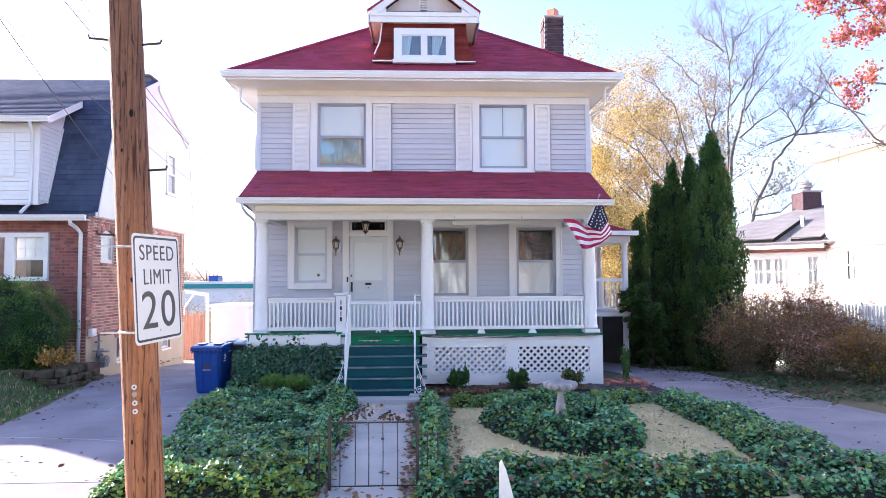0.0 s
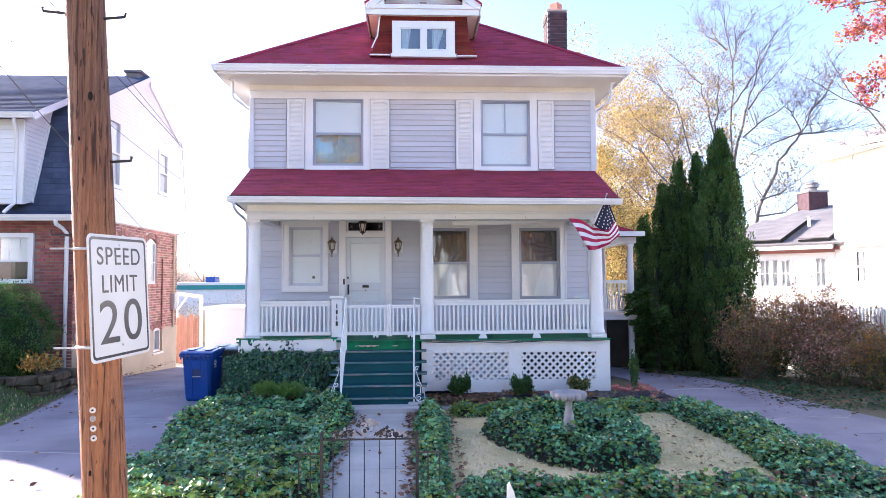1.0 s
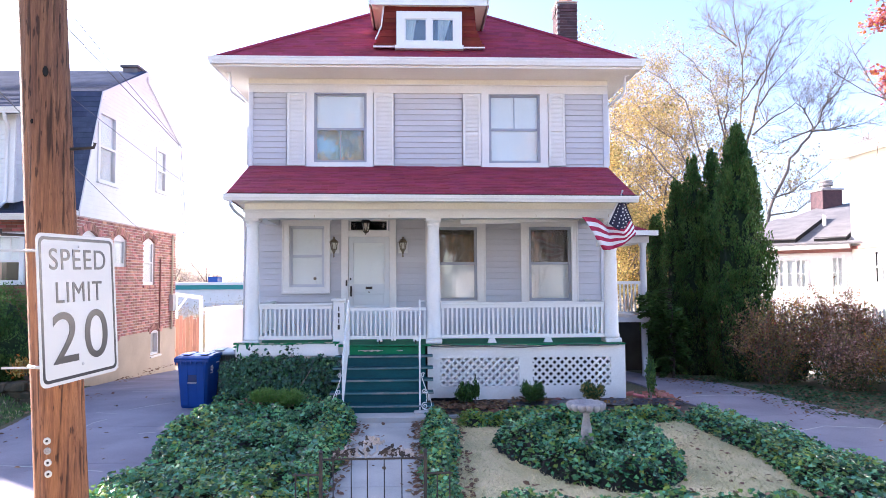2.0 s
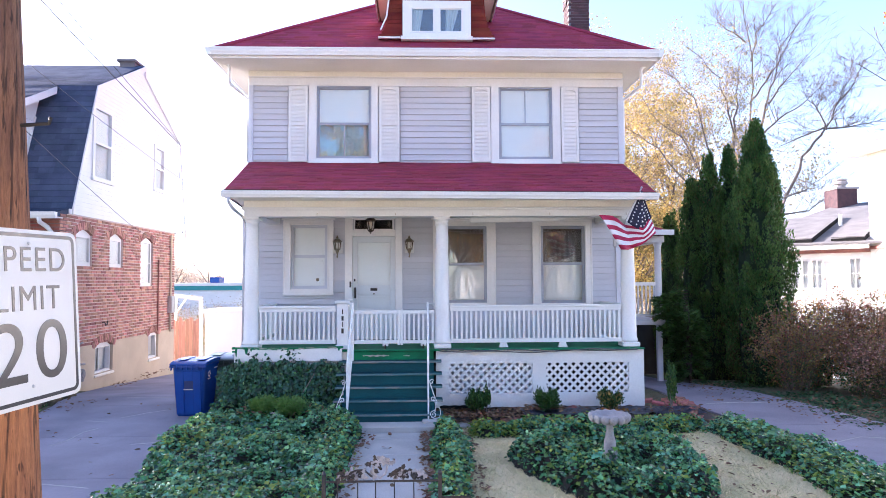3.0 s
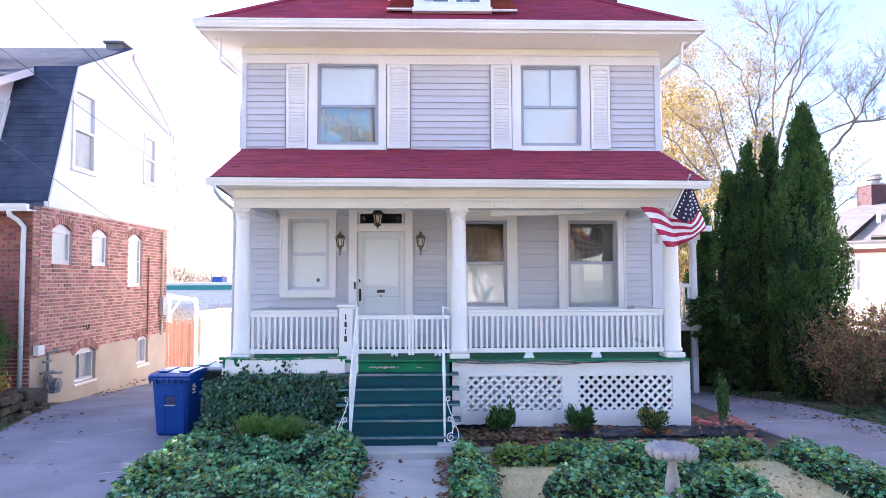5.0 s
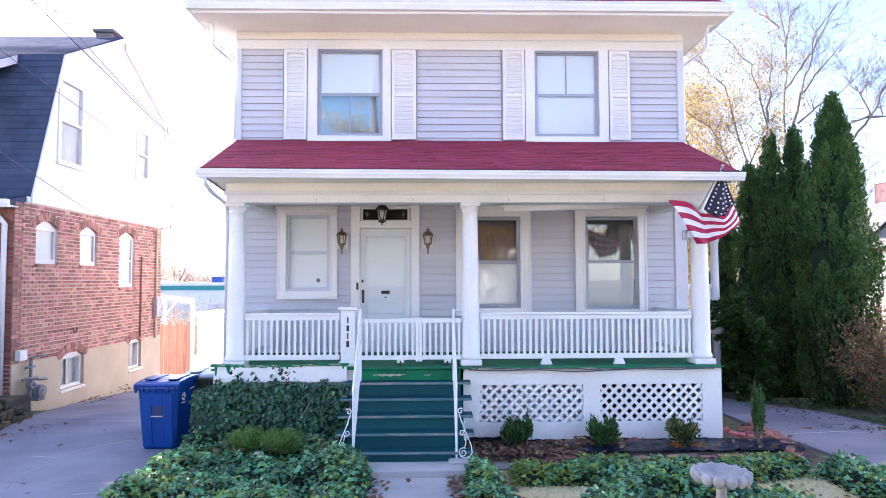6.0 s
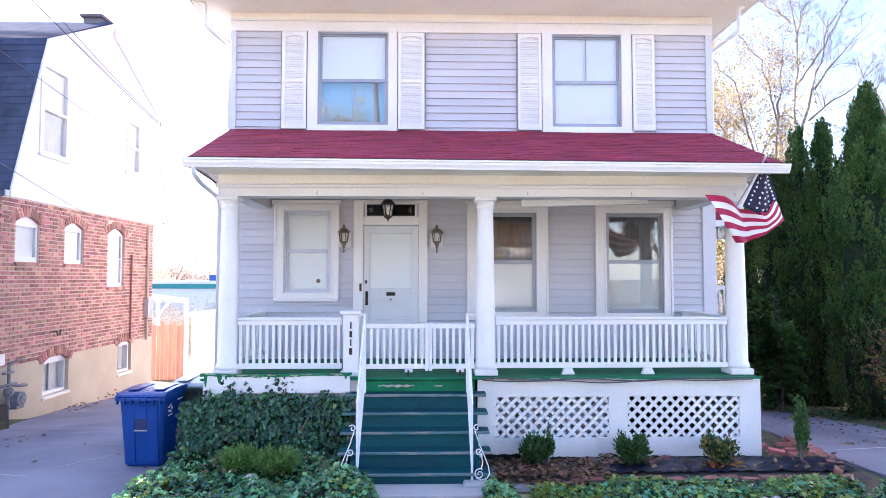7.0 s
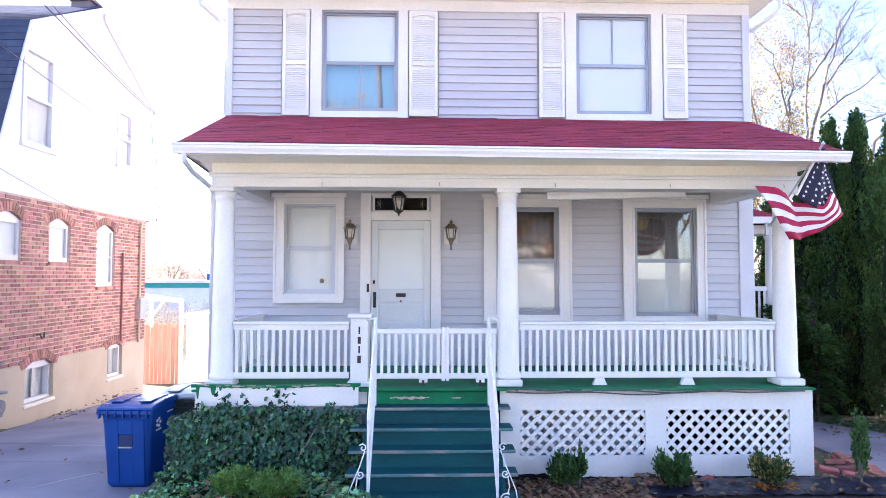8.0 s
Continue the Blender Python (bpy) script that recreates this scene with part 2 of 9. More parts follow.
def cracked(m, scale=26.0, stretch=(1, 1, 0.045), edge=(0.58, 0.66), dark=0.28):
    """Dark drying cracks along the grain, laid over a wood material."""
    nt = m.node_tree
    add, link = nt.nodes.new, nt.links.new
    base = nt.nodes["Principled BSDF"].inputs["Base Color"]
    colour = base.links[0].from_socket
    mapping = add("ShaderNodeMapping")
    mapping.inputs["Scale"].default_value = stretch
    link(add("ShaderNodeNewGeometry").outputs["Position"], mapping.inputs[0])
    tex = add("ShaderNodeTexNoise")
    tex.inputs["Scale"].default_value, tex.inputs["Detail"].default_value = scale, 3.0
    link(mapping.outputs[0], tex.inputs["Vector"])
    ramp = add("ShaderNodeValToRGB")
    ramp.color_ramp.elements[0].position, ramp.color_ramp.elements[1].position = edge
    ramp.color_ramp.elements[0].color, ramp.color_ramp.elements[1].color = (1, 1, 1, 1), (dark, dark * 0.9, dark * 0.85, 1)
    link(tex.outputs[0], ramp.inputs[0])
    mul = add("ShaderNodeMix")
    mul.data_type, mul.blend_type = "RGBA", "MULTIPLY"
    mul.inputs["Factor"].default_value = 1.0
    link(colour, mul.inputs[6])
    link(ramp.outputs[0], mul.inputs[7])
    link(mul.outputs[2], base)


cracked(POLEWOOD, 60.0, (1, 1, 0.035), (0.55, 0.64), 0.28)
cracked(POLEWOOD, 48.0, (1, 1, 0.17), (0.62, 0.67), 0.30)


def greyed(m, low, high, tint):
    """Wood greyer and bluer towards its top: the colour drifts to a tint between two heights."""
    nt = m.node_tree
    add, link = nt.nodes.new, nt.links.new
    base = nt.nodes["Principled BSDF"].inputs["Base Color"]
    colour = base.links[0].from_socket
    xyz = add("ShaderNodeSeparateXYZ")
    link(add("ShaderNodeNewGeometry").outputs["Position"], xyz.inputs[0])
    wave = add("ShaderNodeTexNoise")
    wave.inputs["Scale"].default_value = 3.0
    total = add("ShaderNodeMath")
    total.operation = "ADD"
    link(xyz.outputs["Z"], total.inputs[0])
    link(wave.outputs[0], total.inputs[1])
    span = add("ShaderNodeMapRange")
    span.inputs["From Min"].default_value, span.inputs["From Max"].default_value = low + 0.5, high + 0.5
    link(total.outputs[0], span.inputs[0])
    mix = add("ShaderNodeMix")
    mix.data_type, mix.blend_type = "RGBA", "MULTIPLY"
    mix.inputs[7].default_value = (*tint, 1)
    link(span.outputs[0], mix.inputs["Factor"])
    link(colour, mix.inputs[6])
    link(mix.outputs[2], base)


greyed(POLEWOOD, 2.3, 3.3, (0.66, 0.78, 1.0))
FENCE = mat("orange_cedar_board", (0.56, 0.30, 0.215), (0.42, 0.22, 0.16), rough=0.8, scale=4, fine=40, vary=0.2, stretch=(4, 4, 0.5), rnd=0.15)
BLUE = mat("blue_bin_plastic", (0.006, 0.058, 0.27), (0.007, 0.05, 0.23), rough=0.27, scale=3, fine=60, vary=0.06, bump=0.08, spec=0.4)
DKGREEN = mat("dark_green_bin_plastic", (0.010, 0.022, 0.020), (0.012, 0.03, 0.026), rough=0.45, vary=0.08, bump=0.08)
# pale lid colour holds the sky's reflection on a dark lid
GREYLID = mat("sky_paled_bin_lid", (0.20, 0.24, 0.26), (0.16, 0.2, 0.22), rough=0.35, vary=0.08, bump=0.08)
# bin blue darkened to paint the shade in its hand pocket
POCKET_SHADE = mat("blue_bin_pocket_shade", (0.003, 0.022, 0.11), rough=0.5, vary=0.08)
RUBBER = mat("black_rubber", (0.02, 0.02, 0.02), rough=0.9, spec=0.1, vary=0.1)
SIGNFACE = mat("grey_white_sign_sheet", (0.64, 0.63, 0.60), (0.59, 0.58, 0.56), rough=0.35, scale=2, fine=200, vary=0.03, bump=0.03)
SIGNINK = mat("black_sign_ink", (0.035, 0.035, 0.037), (0.05, 0.05, 0.052), rough=0.22, scale=3, vary=0.1, bump=0.0, spec=0.6)
SIGNINK.node_tree.nodes["Principled BSDF"].inputs["Coat Weight"].default_value = 0.35
SIGNINK.node_tree.nodes["Principled BSDF"].inputs["Coat IOR"].default_value = 1.5
SIGNINK.node_tree.nodes["Principled BSDF"].inputs["Coat Roughness"].default_value = 0.30
METER_GREY = mat("grey_meter_paint", (0.22, 0.225, 0.24), (0.14, 0.14, 0.15), rough=0.5, scale=14, vary=0.2, bump=0.2)
STEEL = mat("galvanised_steel", (0.55, 0.55, 0.55), (0.45, 0.45, 0.46), rough=0.4, metal=0.7, scale=12, vary=0.1)
STONE = mat("pale_grey_cast_stone", (0.38, 0.35, 0.335), (0.28, 0.26, 0.26), rough=0.9, scale=9, fine=120, vary=0.18, bump=0.5)
ROCK = mat("brown_field_stone", (0.105, 0.074, 0.042), (0.042, 0.038, 0.021), rough=0.9, scale=6, fine=60, vary=0.25, bump=0.6, rnd=0.25)
EDGE_BRICK = mat("red_edging_brick", (0.42, 0.16, 0.12), (0.3, 0.11, 0.09), rough=0.85, scale=10, fine=90, vary=0.2, bump=0.5, rnd=0.3)
CLAY = mat("orange_clay_flue", (0.55, 0.20, 0.13), (0.45, 0.16, 0.10), rough=0.8)
DARKBRICK = mat("dark_chimney_brick", (0.095, 0.045, 0.05), (0.065, 0.034, 0.04), rough=0.85, scale=7, fine=90, vary=0.2, bump=0.5, rnd=0.3)
FLAGRED = mat("red_flag_cloth", (0.4, 0.006, 0.06), (0.34, 0.006, 0.05), rough=0.7, scale=4, fine=300, vary=0.06, bump=0.15)
FLAGWHITE = mat("white_flag_cloth", (0.80, 0.78, 0.78), (0.72, 0.70, 0.71), rough=0.7, scale=4, fine=300, vary=0.04, bump=0.15)
FLAGBLUE = mat("navy_flag_cloth", (0.009, 0.01, 0.038), (0.012, 0.013, 0.045), rough=0.7, scale=4, fine=300, vary=0.08, bump=0.15)
TEAL = mat("teal_band", (0.02, 0.30, 0.30), (0.03, 0.26, 0.27), rough=0.5, vary=0.05)
CABLE = mat("grey_cable", (0.09, 0.09, 0.10), rough=0.6, vary=0.1, bump=0)
GREYROOF = mat("grey_flat_shingle", (0.20, 0.19, 0.19), (0.14, 0.135, 0.14), rough=0.9, scale=2, fine=60, vary=0.2, island=0.2)
# pale leaf colours with the haze of distance painted in
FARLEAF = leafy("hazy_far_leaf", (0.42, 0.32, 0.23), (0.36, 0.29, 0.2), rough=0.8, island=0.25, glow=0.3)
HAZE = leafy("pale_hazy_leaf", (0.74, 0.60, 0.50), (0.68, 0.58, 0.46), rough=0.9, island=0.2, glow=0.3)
MAROON = mat("maroon_fascia", (0.28, 0.10, 0.08), (0.24, 0.09, 0.075), rough=0.6)


# ---------------------------------------------------------------- building helpers
def bx(bm, x0, x1, y0, y1, z0, z1, m=None):
    """A box between the given bounds, turned by m about its centre where m is given."""
    vs = [Vector((x, y, z)) for x in (x0, x1) for y in (y0, y1) for z in (z0, z1)]
    if m is not None:
        c = Vector(((x0 + x1) / 2, (y0 + y1) / 2, (z0 + z1) / 2))
        vs = [m @ (v - c) + c for v in vs]
    v = [bm.verts.new(p) for p in vs]
    for f in ((0, 1, 3, 2), (4, 6, 7, 5), (0, 4, 5, 1), (2, 3, 7, 6), (0, 2, 6, 4), (1, 5, 7, 3)):
        bm.faces.new([v[i] for i in f])
    return v


def prism(bm, outline, lift, close=True):
    """A solid from a flat outline (points in space) pushed along lift."""
    lift = Vector(lift)
    a = [bm.verts.new(Vector(p)) for p in outline]
    b = [bm.verts.new(Vector(p) + lift) for p in outline]
    n = len(a)
    for i in range(n):
        bm.faces.new((a[i], a[(i + 1) % n], b[(i + 1) % n], b[i]))
    if close:
        bm.faces.new(a[::-1])
        bm.faces.new(b)


def lathe(bm, profile, cx, cy, n=24, lean=(0, 0)):
    """A turned body from (radius, height) pairs."""
    rings = []
    z0 = profile[0][1]
    for r, z in profile:
        ox, oy = cx + lean[0] * (z - z0), cy + lean[1] * (z - z0)
        rings.append([bm.verts.new((ox + r * math.cos(i * math.tau / n), oy + r * math.sin(i * math.tau / n), z)) for i in range(n)])
    for a, b in zip(rings, rings[1:]):
        for i in range(n):
            bm.faces.new((a[i], a[(i + 1) % n], b[(i + 1) % n], b[i]))
    bm.faces.new(rings[0][::-1])
    bm.faces.new(rings[-1])


def tube(bm, pts, r, n=6, r_end=None):
    """A round bar along points, tapering to r_end."""
    pts = [Vector(p) for p in pts]
    rings = []
    side = None
    for i, p in enumerate(pts):
        way = (pts[min(i + 1, len(pts) - 1)] - pts[max(i - 1, 0)]).normalized()
        if side is None:
            side = way.cross(Vector((0, 0, 1)) if abs(way.z) < 0.9 else Vector((1, 0, 0))).normalized()
        side = (side - way * side.dot(way)).normalized()
        up = way.cross(side)
        k = r + ((r_end if r_end is not None else r) - r) * i / max(len(pts) - 1, 1)
        rings.append([bm.verts.new(p + (side * math.cos(j * math.tau / n) + up * math.sin(j * math.tau / n)) * k) for j in range(n)])
    for a, b in zip(rings, rings[1:]):
        for j in range(n):
            bm.faces.new((a[j], a[(j + 1) % n], b[(j + 1) % n], b[j]))
    bm.faces.new(rings[0][::-1])
    bm.faces.new(rings[-1])


def root_place(ob):
    while ob.parent:
        ob = ob.parent
    return ob.location.copy()


def finish(name, me, material, smooth=False):
    for m in (material if isinstance(material, (list, tuple)) else [material]):
        me.materials.append(m)
    if smooth:
        me.shade_smooth()
    return new(name, me)


def part(name, bm, material, parent=None, label="", bevel=0.0, smooth=False, kind=""):
    """Links a bmesh, built in world metres, as one mesh object, under a thing or a part where parent is given."""
    bmesh.ops.recalc_face_normals(bm, faces=bm.faces)
    if name in ("wall", "foundation", "soffit", "fascia", "porch_skirt", "window"):
        bmesh.ops.remove_doubles(bm, verts=bm.verts, dist=0.0005)
    elif bevel:
        bmesh.ops.bevel(bm, geom=list(bm.edges), offset=bevel, segments=1, affect="EDGES", profile=0.5)
    me = bpy.data.meshes.new(name)
    if parent is not None:
        bmesh.ops.translate(bm, verts=bm.verts, vec=-root_place(parent))
    bm.to_mesh(me)
    bm.free()
    ob = finish(name, me, material, smooth)
    if parent is not None:
        ob.parent = parent
    return tagged(ob, label, kind=kind)


def piece(name, me, place, parent, turn=(0, 0, 0), size=(1, 1, 1)):
    """One more object on a shared mesh, at a place in the world, under a part or thing."""
    ob = new(name, me)
    ob.parent = parent
    ob.location = Vector(place) - root_place(parent)
    ob.rotation_euler = turn
    ob.scale = size
    return ob


def shared(name, bm, material, bevel=0.0):
    bmesh.ops.recalc_face_normals(bm, faces=bm.faces)
    if bevel:
        bmesh.ops.bevel(bm, geom=list(bm.edges), offset=bevel, segments=1, affect="EDGES", profile=0.5)
    me = bpy.data.meshes.new(name)
    bm.to_mesh(me)
    bm.free()
    me.materials.append(material)
    return me


def thing(name, place, label, category, group="", kind=""):
    ob = new(name)
    ob.location = place
    ob.empty_display_size = 0.2
    return tagged(ob, label, category, group, kind)


def whole(name, bm, material, label, category, group="", kind="", bevel=0.0, smooth=False):
    """A thing that is a single mesh."""
    ob = part(name, bm, material, None, label, bevel, smooth)
    return tagged(ob, label, category, group, kind)


def box_part(name, b, material, parent, label="", bevel=0.004):
    bm = bmesh.new()
    bx(bm, *b)
    return part(name, bm, material, parent, label, bevel)


def holed(bm, a0, a1, z0, z1, holes, solid):
    """A wall from a0 to a1 and z0 to z1 with oblong holes (a0, a1, z0, z1), as boxes: solid(bm, a0, a1, z0, z1) adds one."""
    cuts = sorted({a0, a1, *[v for h in holes for v in h[:2] if a0 < v < a1]})
    for p, q in zip(cuts, cuts[1:]):
        spans, z = sorted((max(h[2], z0), min(h[3], z1)) for h in holes if h[0] < (p + q) / 2 < h[1]), z0
        for lo, hi in spans:
            if lo > z:
                solid(bm, p, q, z, lo)
            z = max(z, hi)
        if z < z1:
            solid(bm, p, q, z, z1)


def mesh_from(name, verts, faces, material, smooth=False, slots=None):
    me = bpy.data.meshes.new(name)
    me.from_pydata(verts, [], faces)
    me.update()
    ob = finish(name, me, material, smooth)
    if slots is not None:
        me.polygons.foreach_set("material_index", slots)
    return ob


LEAVES = {  # outlines of half a leaf: across, along, lift
    "ivy": [(0, 0.05, 0), (-0.5, 0.12, 0.08), (-0.26, 0.42, 0.05), (-0.34, 0.70, 0.04), (0, 1.0, -0.05)],
    "oval": [(0, 0, 0), (-0.30, 0.30, 0.06), (-0.26, 0.68, 0.05), (0, 1.0, -0.06)],
    "spray": [(0, 0, 0), (-0.24, 0.38, 0.03), (-0.13, 0.72, 0.02), (0, 1.0, 0)],
}


def leaf_mesh(name, spots, ways, ups, sizes, shape, material, slots=None):
    """Many small folded leaves in one mesh: each starts at a spot, points along way and faces up."""
    half = np.array(LEAVES[shape])
    n, k = len(spots), len(half)
    both = np.vstack([half, half[1:-1] * (-1, 1, 1)])
    ways = ways / np.linalg.norm(ways, axis=1)[:, None]
    side = np.cross(ways, ups)
    side /= np.linalg.norm(side, axis=1)[:, None] + 1e-9
    lift = np.cross(side, ways)
    v = spots[:, None, :] + sizes[:, None, None] * (both[None, :, 0, None] * side[:, None, :] + both[None, :, 1, None] * ways[:, None, :] + both[None, :, 2, None] * lift[:, None, :])
    m = len(both)
    one, two = list(range(k)), [0, *range(k, m), k - 1][::-1]
    faces = np.concatenate([np.arange(n)[:, None] * m + np.array(f)[None, :] for f in (one, two)])
    return mesh_from(name, v.reshape(-1, 3).tolist(), faces.tolist(), material, slots=None if slots is None else np.concatenate([slots, slots]))


rng = np.random.default_rng(7)

# ---------------------------------------------------------------- ground, drives, walk, road
def lie(y):
    """Height of the land: level in front, falling away behind the houses."""
    return float(np.interp(y, [-400, 14.5, 22, 45, 400], [0.06, 0.06, -0.5, -1.6, -1.6]))


def ground_sheet():
    xs = [-900, -300, -100, -60, -40, -30, -20, -15, -12, -10, -9, -8.2, -7.3, -6.6, -6, -5, -3, 0, 3, 5, 7, 9, 12, 16, 22, 30, 45, 70, 120, 300, 900]
    ys = [-900, -300, -100, -50, -30, -20, -12, -8, -4, 0, 2, 4, 6, 8, 9, 10, 11, 12, 12.6, 13.2, 14, 14.5, 16, 18, 20, 22, 26, 30, 36, 45, 60, 90, 150, 300, 900]
    verts, faces = [], []
    for y in ys:
        for x in xs:
            lawn = 0.36 * float(np.interp(x, [-11, -8.2, -7.3], [1, 1, 0])) * float(np.interp(y, [9, 13, 14, 15], [0, 1, 1, 0]))
            verts.append((x, y, lie(y) + lawn))
    n = len(xs)
    for j in range(len(ys) - 1):
        for i in range(n - 1):
            faces.append((j * n + i, j * n + i + 1, (j + 1) * n + i + 1, (j + 1) * n + i))
    ob = mesh_from("ground", verts, faces, GROUND)
    return tagged(ob, "flat leaf-strewn turf and soil around the houses", "ground", kind="structure")


ground_sheet()


def slab(name, corners, thick, material, parent, gap=0.006):
    """A concrete slab with slightly rounded rim, from plan corners (x, y)."""
    c = Vector((sum(p[0] for p in corners) / len(corners), sum(p[1] for p in corners) / len(corners), 0))
    bm = bmesh.new()
    out = []
    for x, y in corners:
        d = Vector((x, y, 0)) - c
        d = d * (1 - gap / max(d.length, 0.01))
        out.append((c.x + d.x, c.y + d.y, lie(y) - 0.10))
    prism(bm, out, (0, 0, 0.10 + thick))
    return part(name, bm, material, parent, bevel=0.008)


def drives():
    left = thing("driveway", (-5.2, 12, 0.06), "worn grey concrete driveway beside the brick house", "driveway", kind="structure")
    ys = [1.6, 4.6, 7.15, 9.2, 11.2, 13.6, 14.5, 17.0, 19.5, 22.0, 26.0]
    def lx(y):
        return float(np.interp(y, [1, 7, 10.6, 14.0, 15.2, 26], [-6.7, -6.2, -6.35, -7.0, -7.55, -7.55]))
    def rx(y):
        return float(np.interp(y, [1, 6.5, 9, 12.6, 14, 26], [-2.9, -3.1, -3.3, -3.65, -3.7, -3.7]))
    for a, b in zip(ys, ys[1:]):
        slab("slab", [(lx(a), a), (rx(a), a), (rx(b), b), (lx(b), b)], 0.035, CONCRETE, left)
    for pts in ([(-6.1, 9.25), (-5.85, 9.22), (-5.3, 9.2), (-4.95, 9.13), (-4.5, 9.06), (-3.8, 8.86)], [(-5.3, 10.7), (-5.22, 11.0), (-5.25, 11.5), (-5.15, 11.75)], [(-5.9, 14.36), (-5.5, 14.38), (-4.95, 14.34)], [(-4.2, 10.74), (-4.0, 10.8), (-3.78, 10.86)], [(-5.15, 12.5), (-4.9, 12.85), (-4.65, 13.1)], [(-5.6, 12.3), (-5.2, 12.2)]):
        bm = bmesh.new()
        tube(bm, [(x, y, lie(y) + 0.034) for x, y in pts], 0.007, 5)
        part("crack", bm, CRACK, left, "pale filled crack")
    right = thing("driveway", (6, 11, 0.06), "grey concrete drive with leaf litter along its edge", "driveway", kind="structure")
    ys = [1.6, 4.6, 7.0, 9.4, 11.4, 13.4, 14.5, 16.8, 19.3, 22, 24]
    def lx2(y):
        return float(np.interp(y, [1, 9, 12, 13.5, 24], [5.3, 5.3, 5.0, 4.75, 4.7]))
    def rx2(y):
        return float(np.interp(y, [1, 9, 10.4, 11.8, 13, 14.2, 15.2, 17, 24], [8.2, 7.8, 7.45, 7.1, 6.94, 6.65, 6.25, 5.8, 5.6]))
    for a, b in zip(ys, ys[1:]):
        slab("slab", [(lx2(a), a), (rx2(a), a), (rx2(b), b), (lx2(b), b)], 0.035, CONCRETE, right)
    bm = bmesh.new()
    tube(bm, [(5.1, 13.1, lie(13) + 0.036), (5.8, 13.2, 0.096), (6.4, 13.05, 0.096)], 0.007, 5)
    part("crack", bm, CRACK, right, "pale filled crack")
    bm = bmesh.new()
    tube(bm, [(5.4, 10.2, 0.096), (6.2, 10.6, 0.096), (6.9, 10.4, 0.096), (7.3, 10.8, 0.096)], 0.006, 5)
    part("crack", bm, CRACK, right, "pale filled crack")
    walk_ = thing("front_walk", (-0.5, 9, 0.06), "pale concrete slab walk leading to the green steps", "path", kind="structure")
    ys = [6.1, 6.85, 8.1, 9.12, 10.0, 10.85, 11.62]
    for a, b in zip(ys, ys[1:]):
        slab("slab", [(-1.02, a), (0.06, a), (0.06, b), (-1.02, b)], 0.045, WALKWAY, walk_)
    slab("slab", [(-1.5, 11.63), (0.95, 11.63), (0.95, 11.98), (-1.5, 11.98)], 0.05, WALKWAY, walk_)
    slab("landing", [(-1.34, 11.16), (0.10, 11.16), (0.10, 11.53), (-1.34, 11.53)], 0.13, WALKWAY, walk_)
    side = thing("pavement", (0, 5.4, 0.06), "concrete pavement along the street front", "pavement", kind="structure")
    for i in range(-16, 17):
        slab("slab", [(i * 1.5, 4.75), (i * 1.5 + 1.5, 4.75), (i * 1.5 + 1.5, 6.05), (i * 1.5, 6.05)], 0.05, WALKWAY, side)
    # out of view: road colour kept pale to bounce sun up at the eaves
    bm = bmesh.new()
    bx(bm, -60, 60, -10.5, -0.7, -0.2, 0.075)
    whole("road", bm, ASPHALT, "pale worn concrete street in front of the house", "road", kind="structure")
    # unseen verge added as a reflector for the eaves
    bm = bmesh.new()
    bx(bm, -60, 60, -0.45, 4.70, -0.1, 0.075)
    whole("verge", bm, DEADGRASS, "unseen straw-coloured verge added to bounce sunlight at the house", "verge", kind="structure")
    bm = bmesh.new()
    bx(bm, -60, 60, -0.7, -0.5, -0.2, 0.13)
    whole("kerb", bm, CONCRETE, "low concrete kerb along the street", "kerb", kind="structure", bevel=0.02)


drives()


# ---------------------------------------------------------------- the frame house
HOUSE = thing("house", (0.24, 17.9, 0.06), "two-storey lilac-grey clapboard house with red roof and white porch", "house")
XL, XR, YF, YB = -3.57, 4.05, 14.36, 21.5
UP_WIN = [(-2.22, -1.11, 4.85, 6.34), (1.49, 2.60, 4.84, 6.33)]
LOW_WIN = [(-2.72, -1.99, 2.22, 3.50), (0.31, 1.22, 1.92, 3.47), (2.32, 3.23, 1.90, 3.47)]
DOOR_HOLE = (-1.49, -0.63, 1.20, 3.27)
TRANSOM = (-1.47, -0.66, 3.40, 3.62)


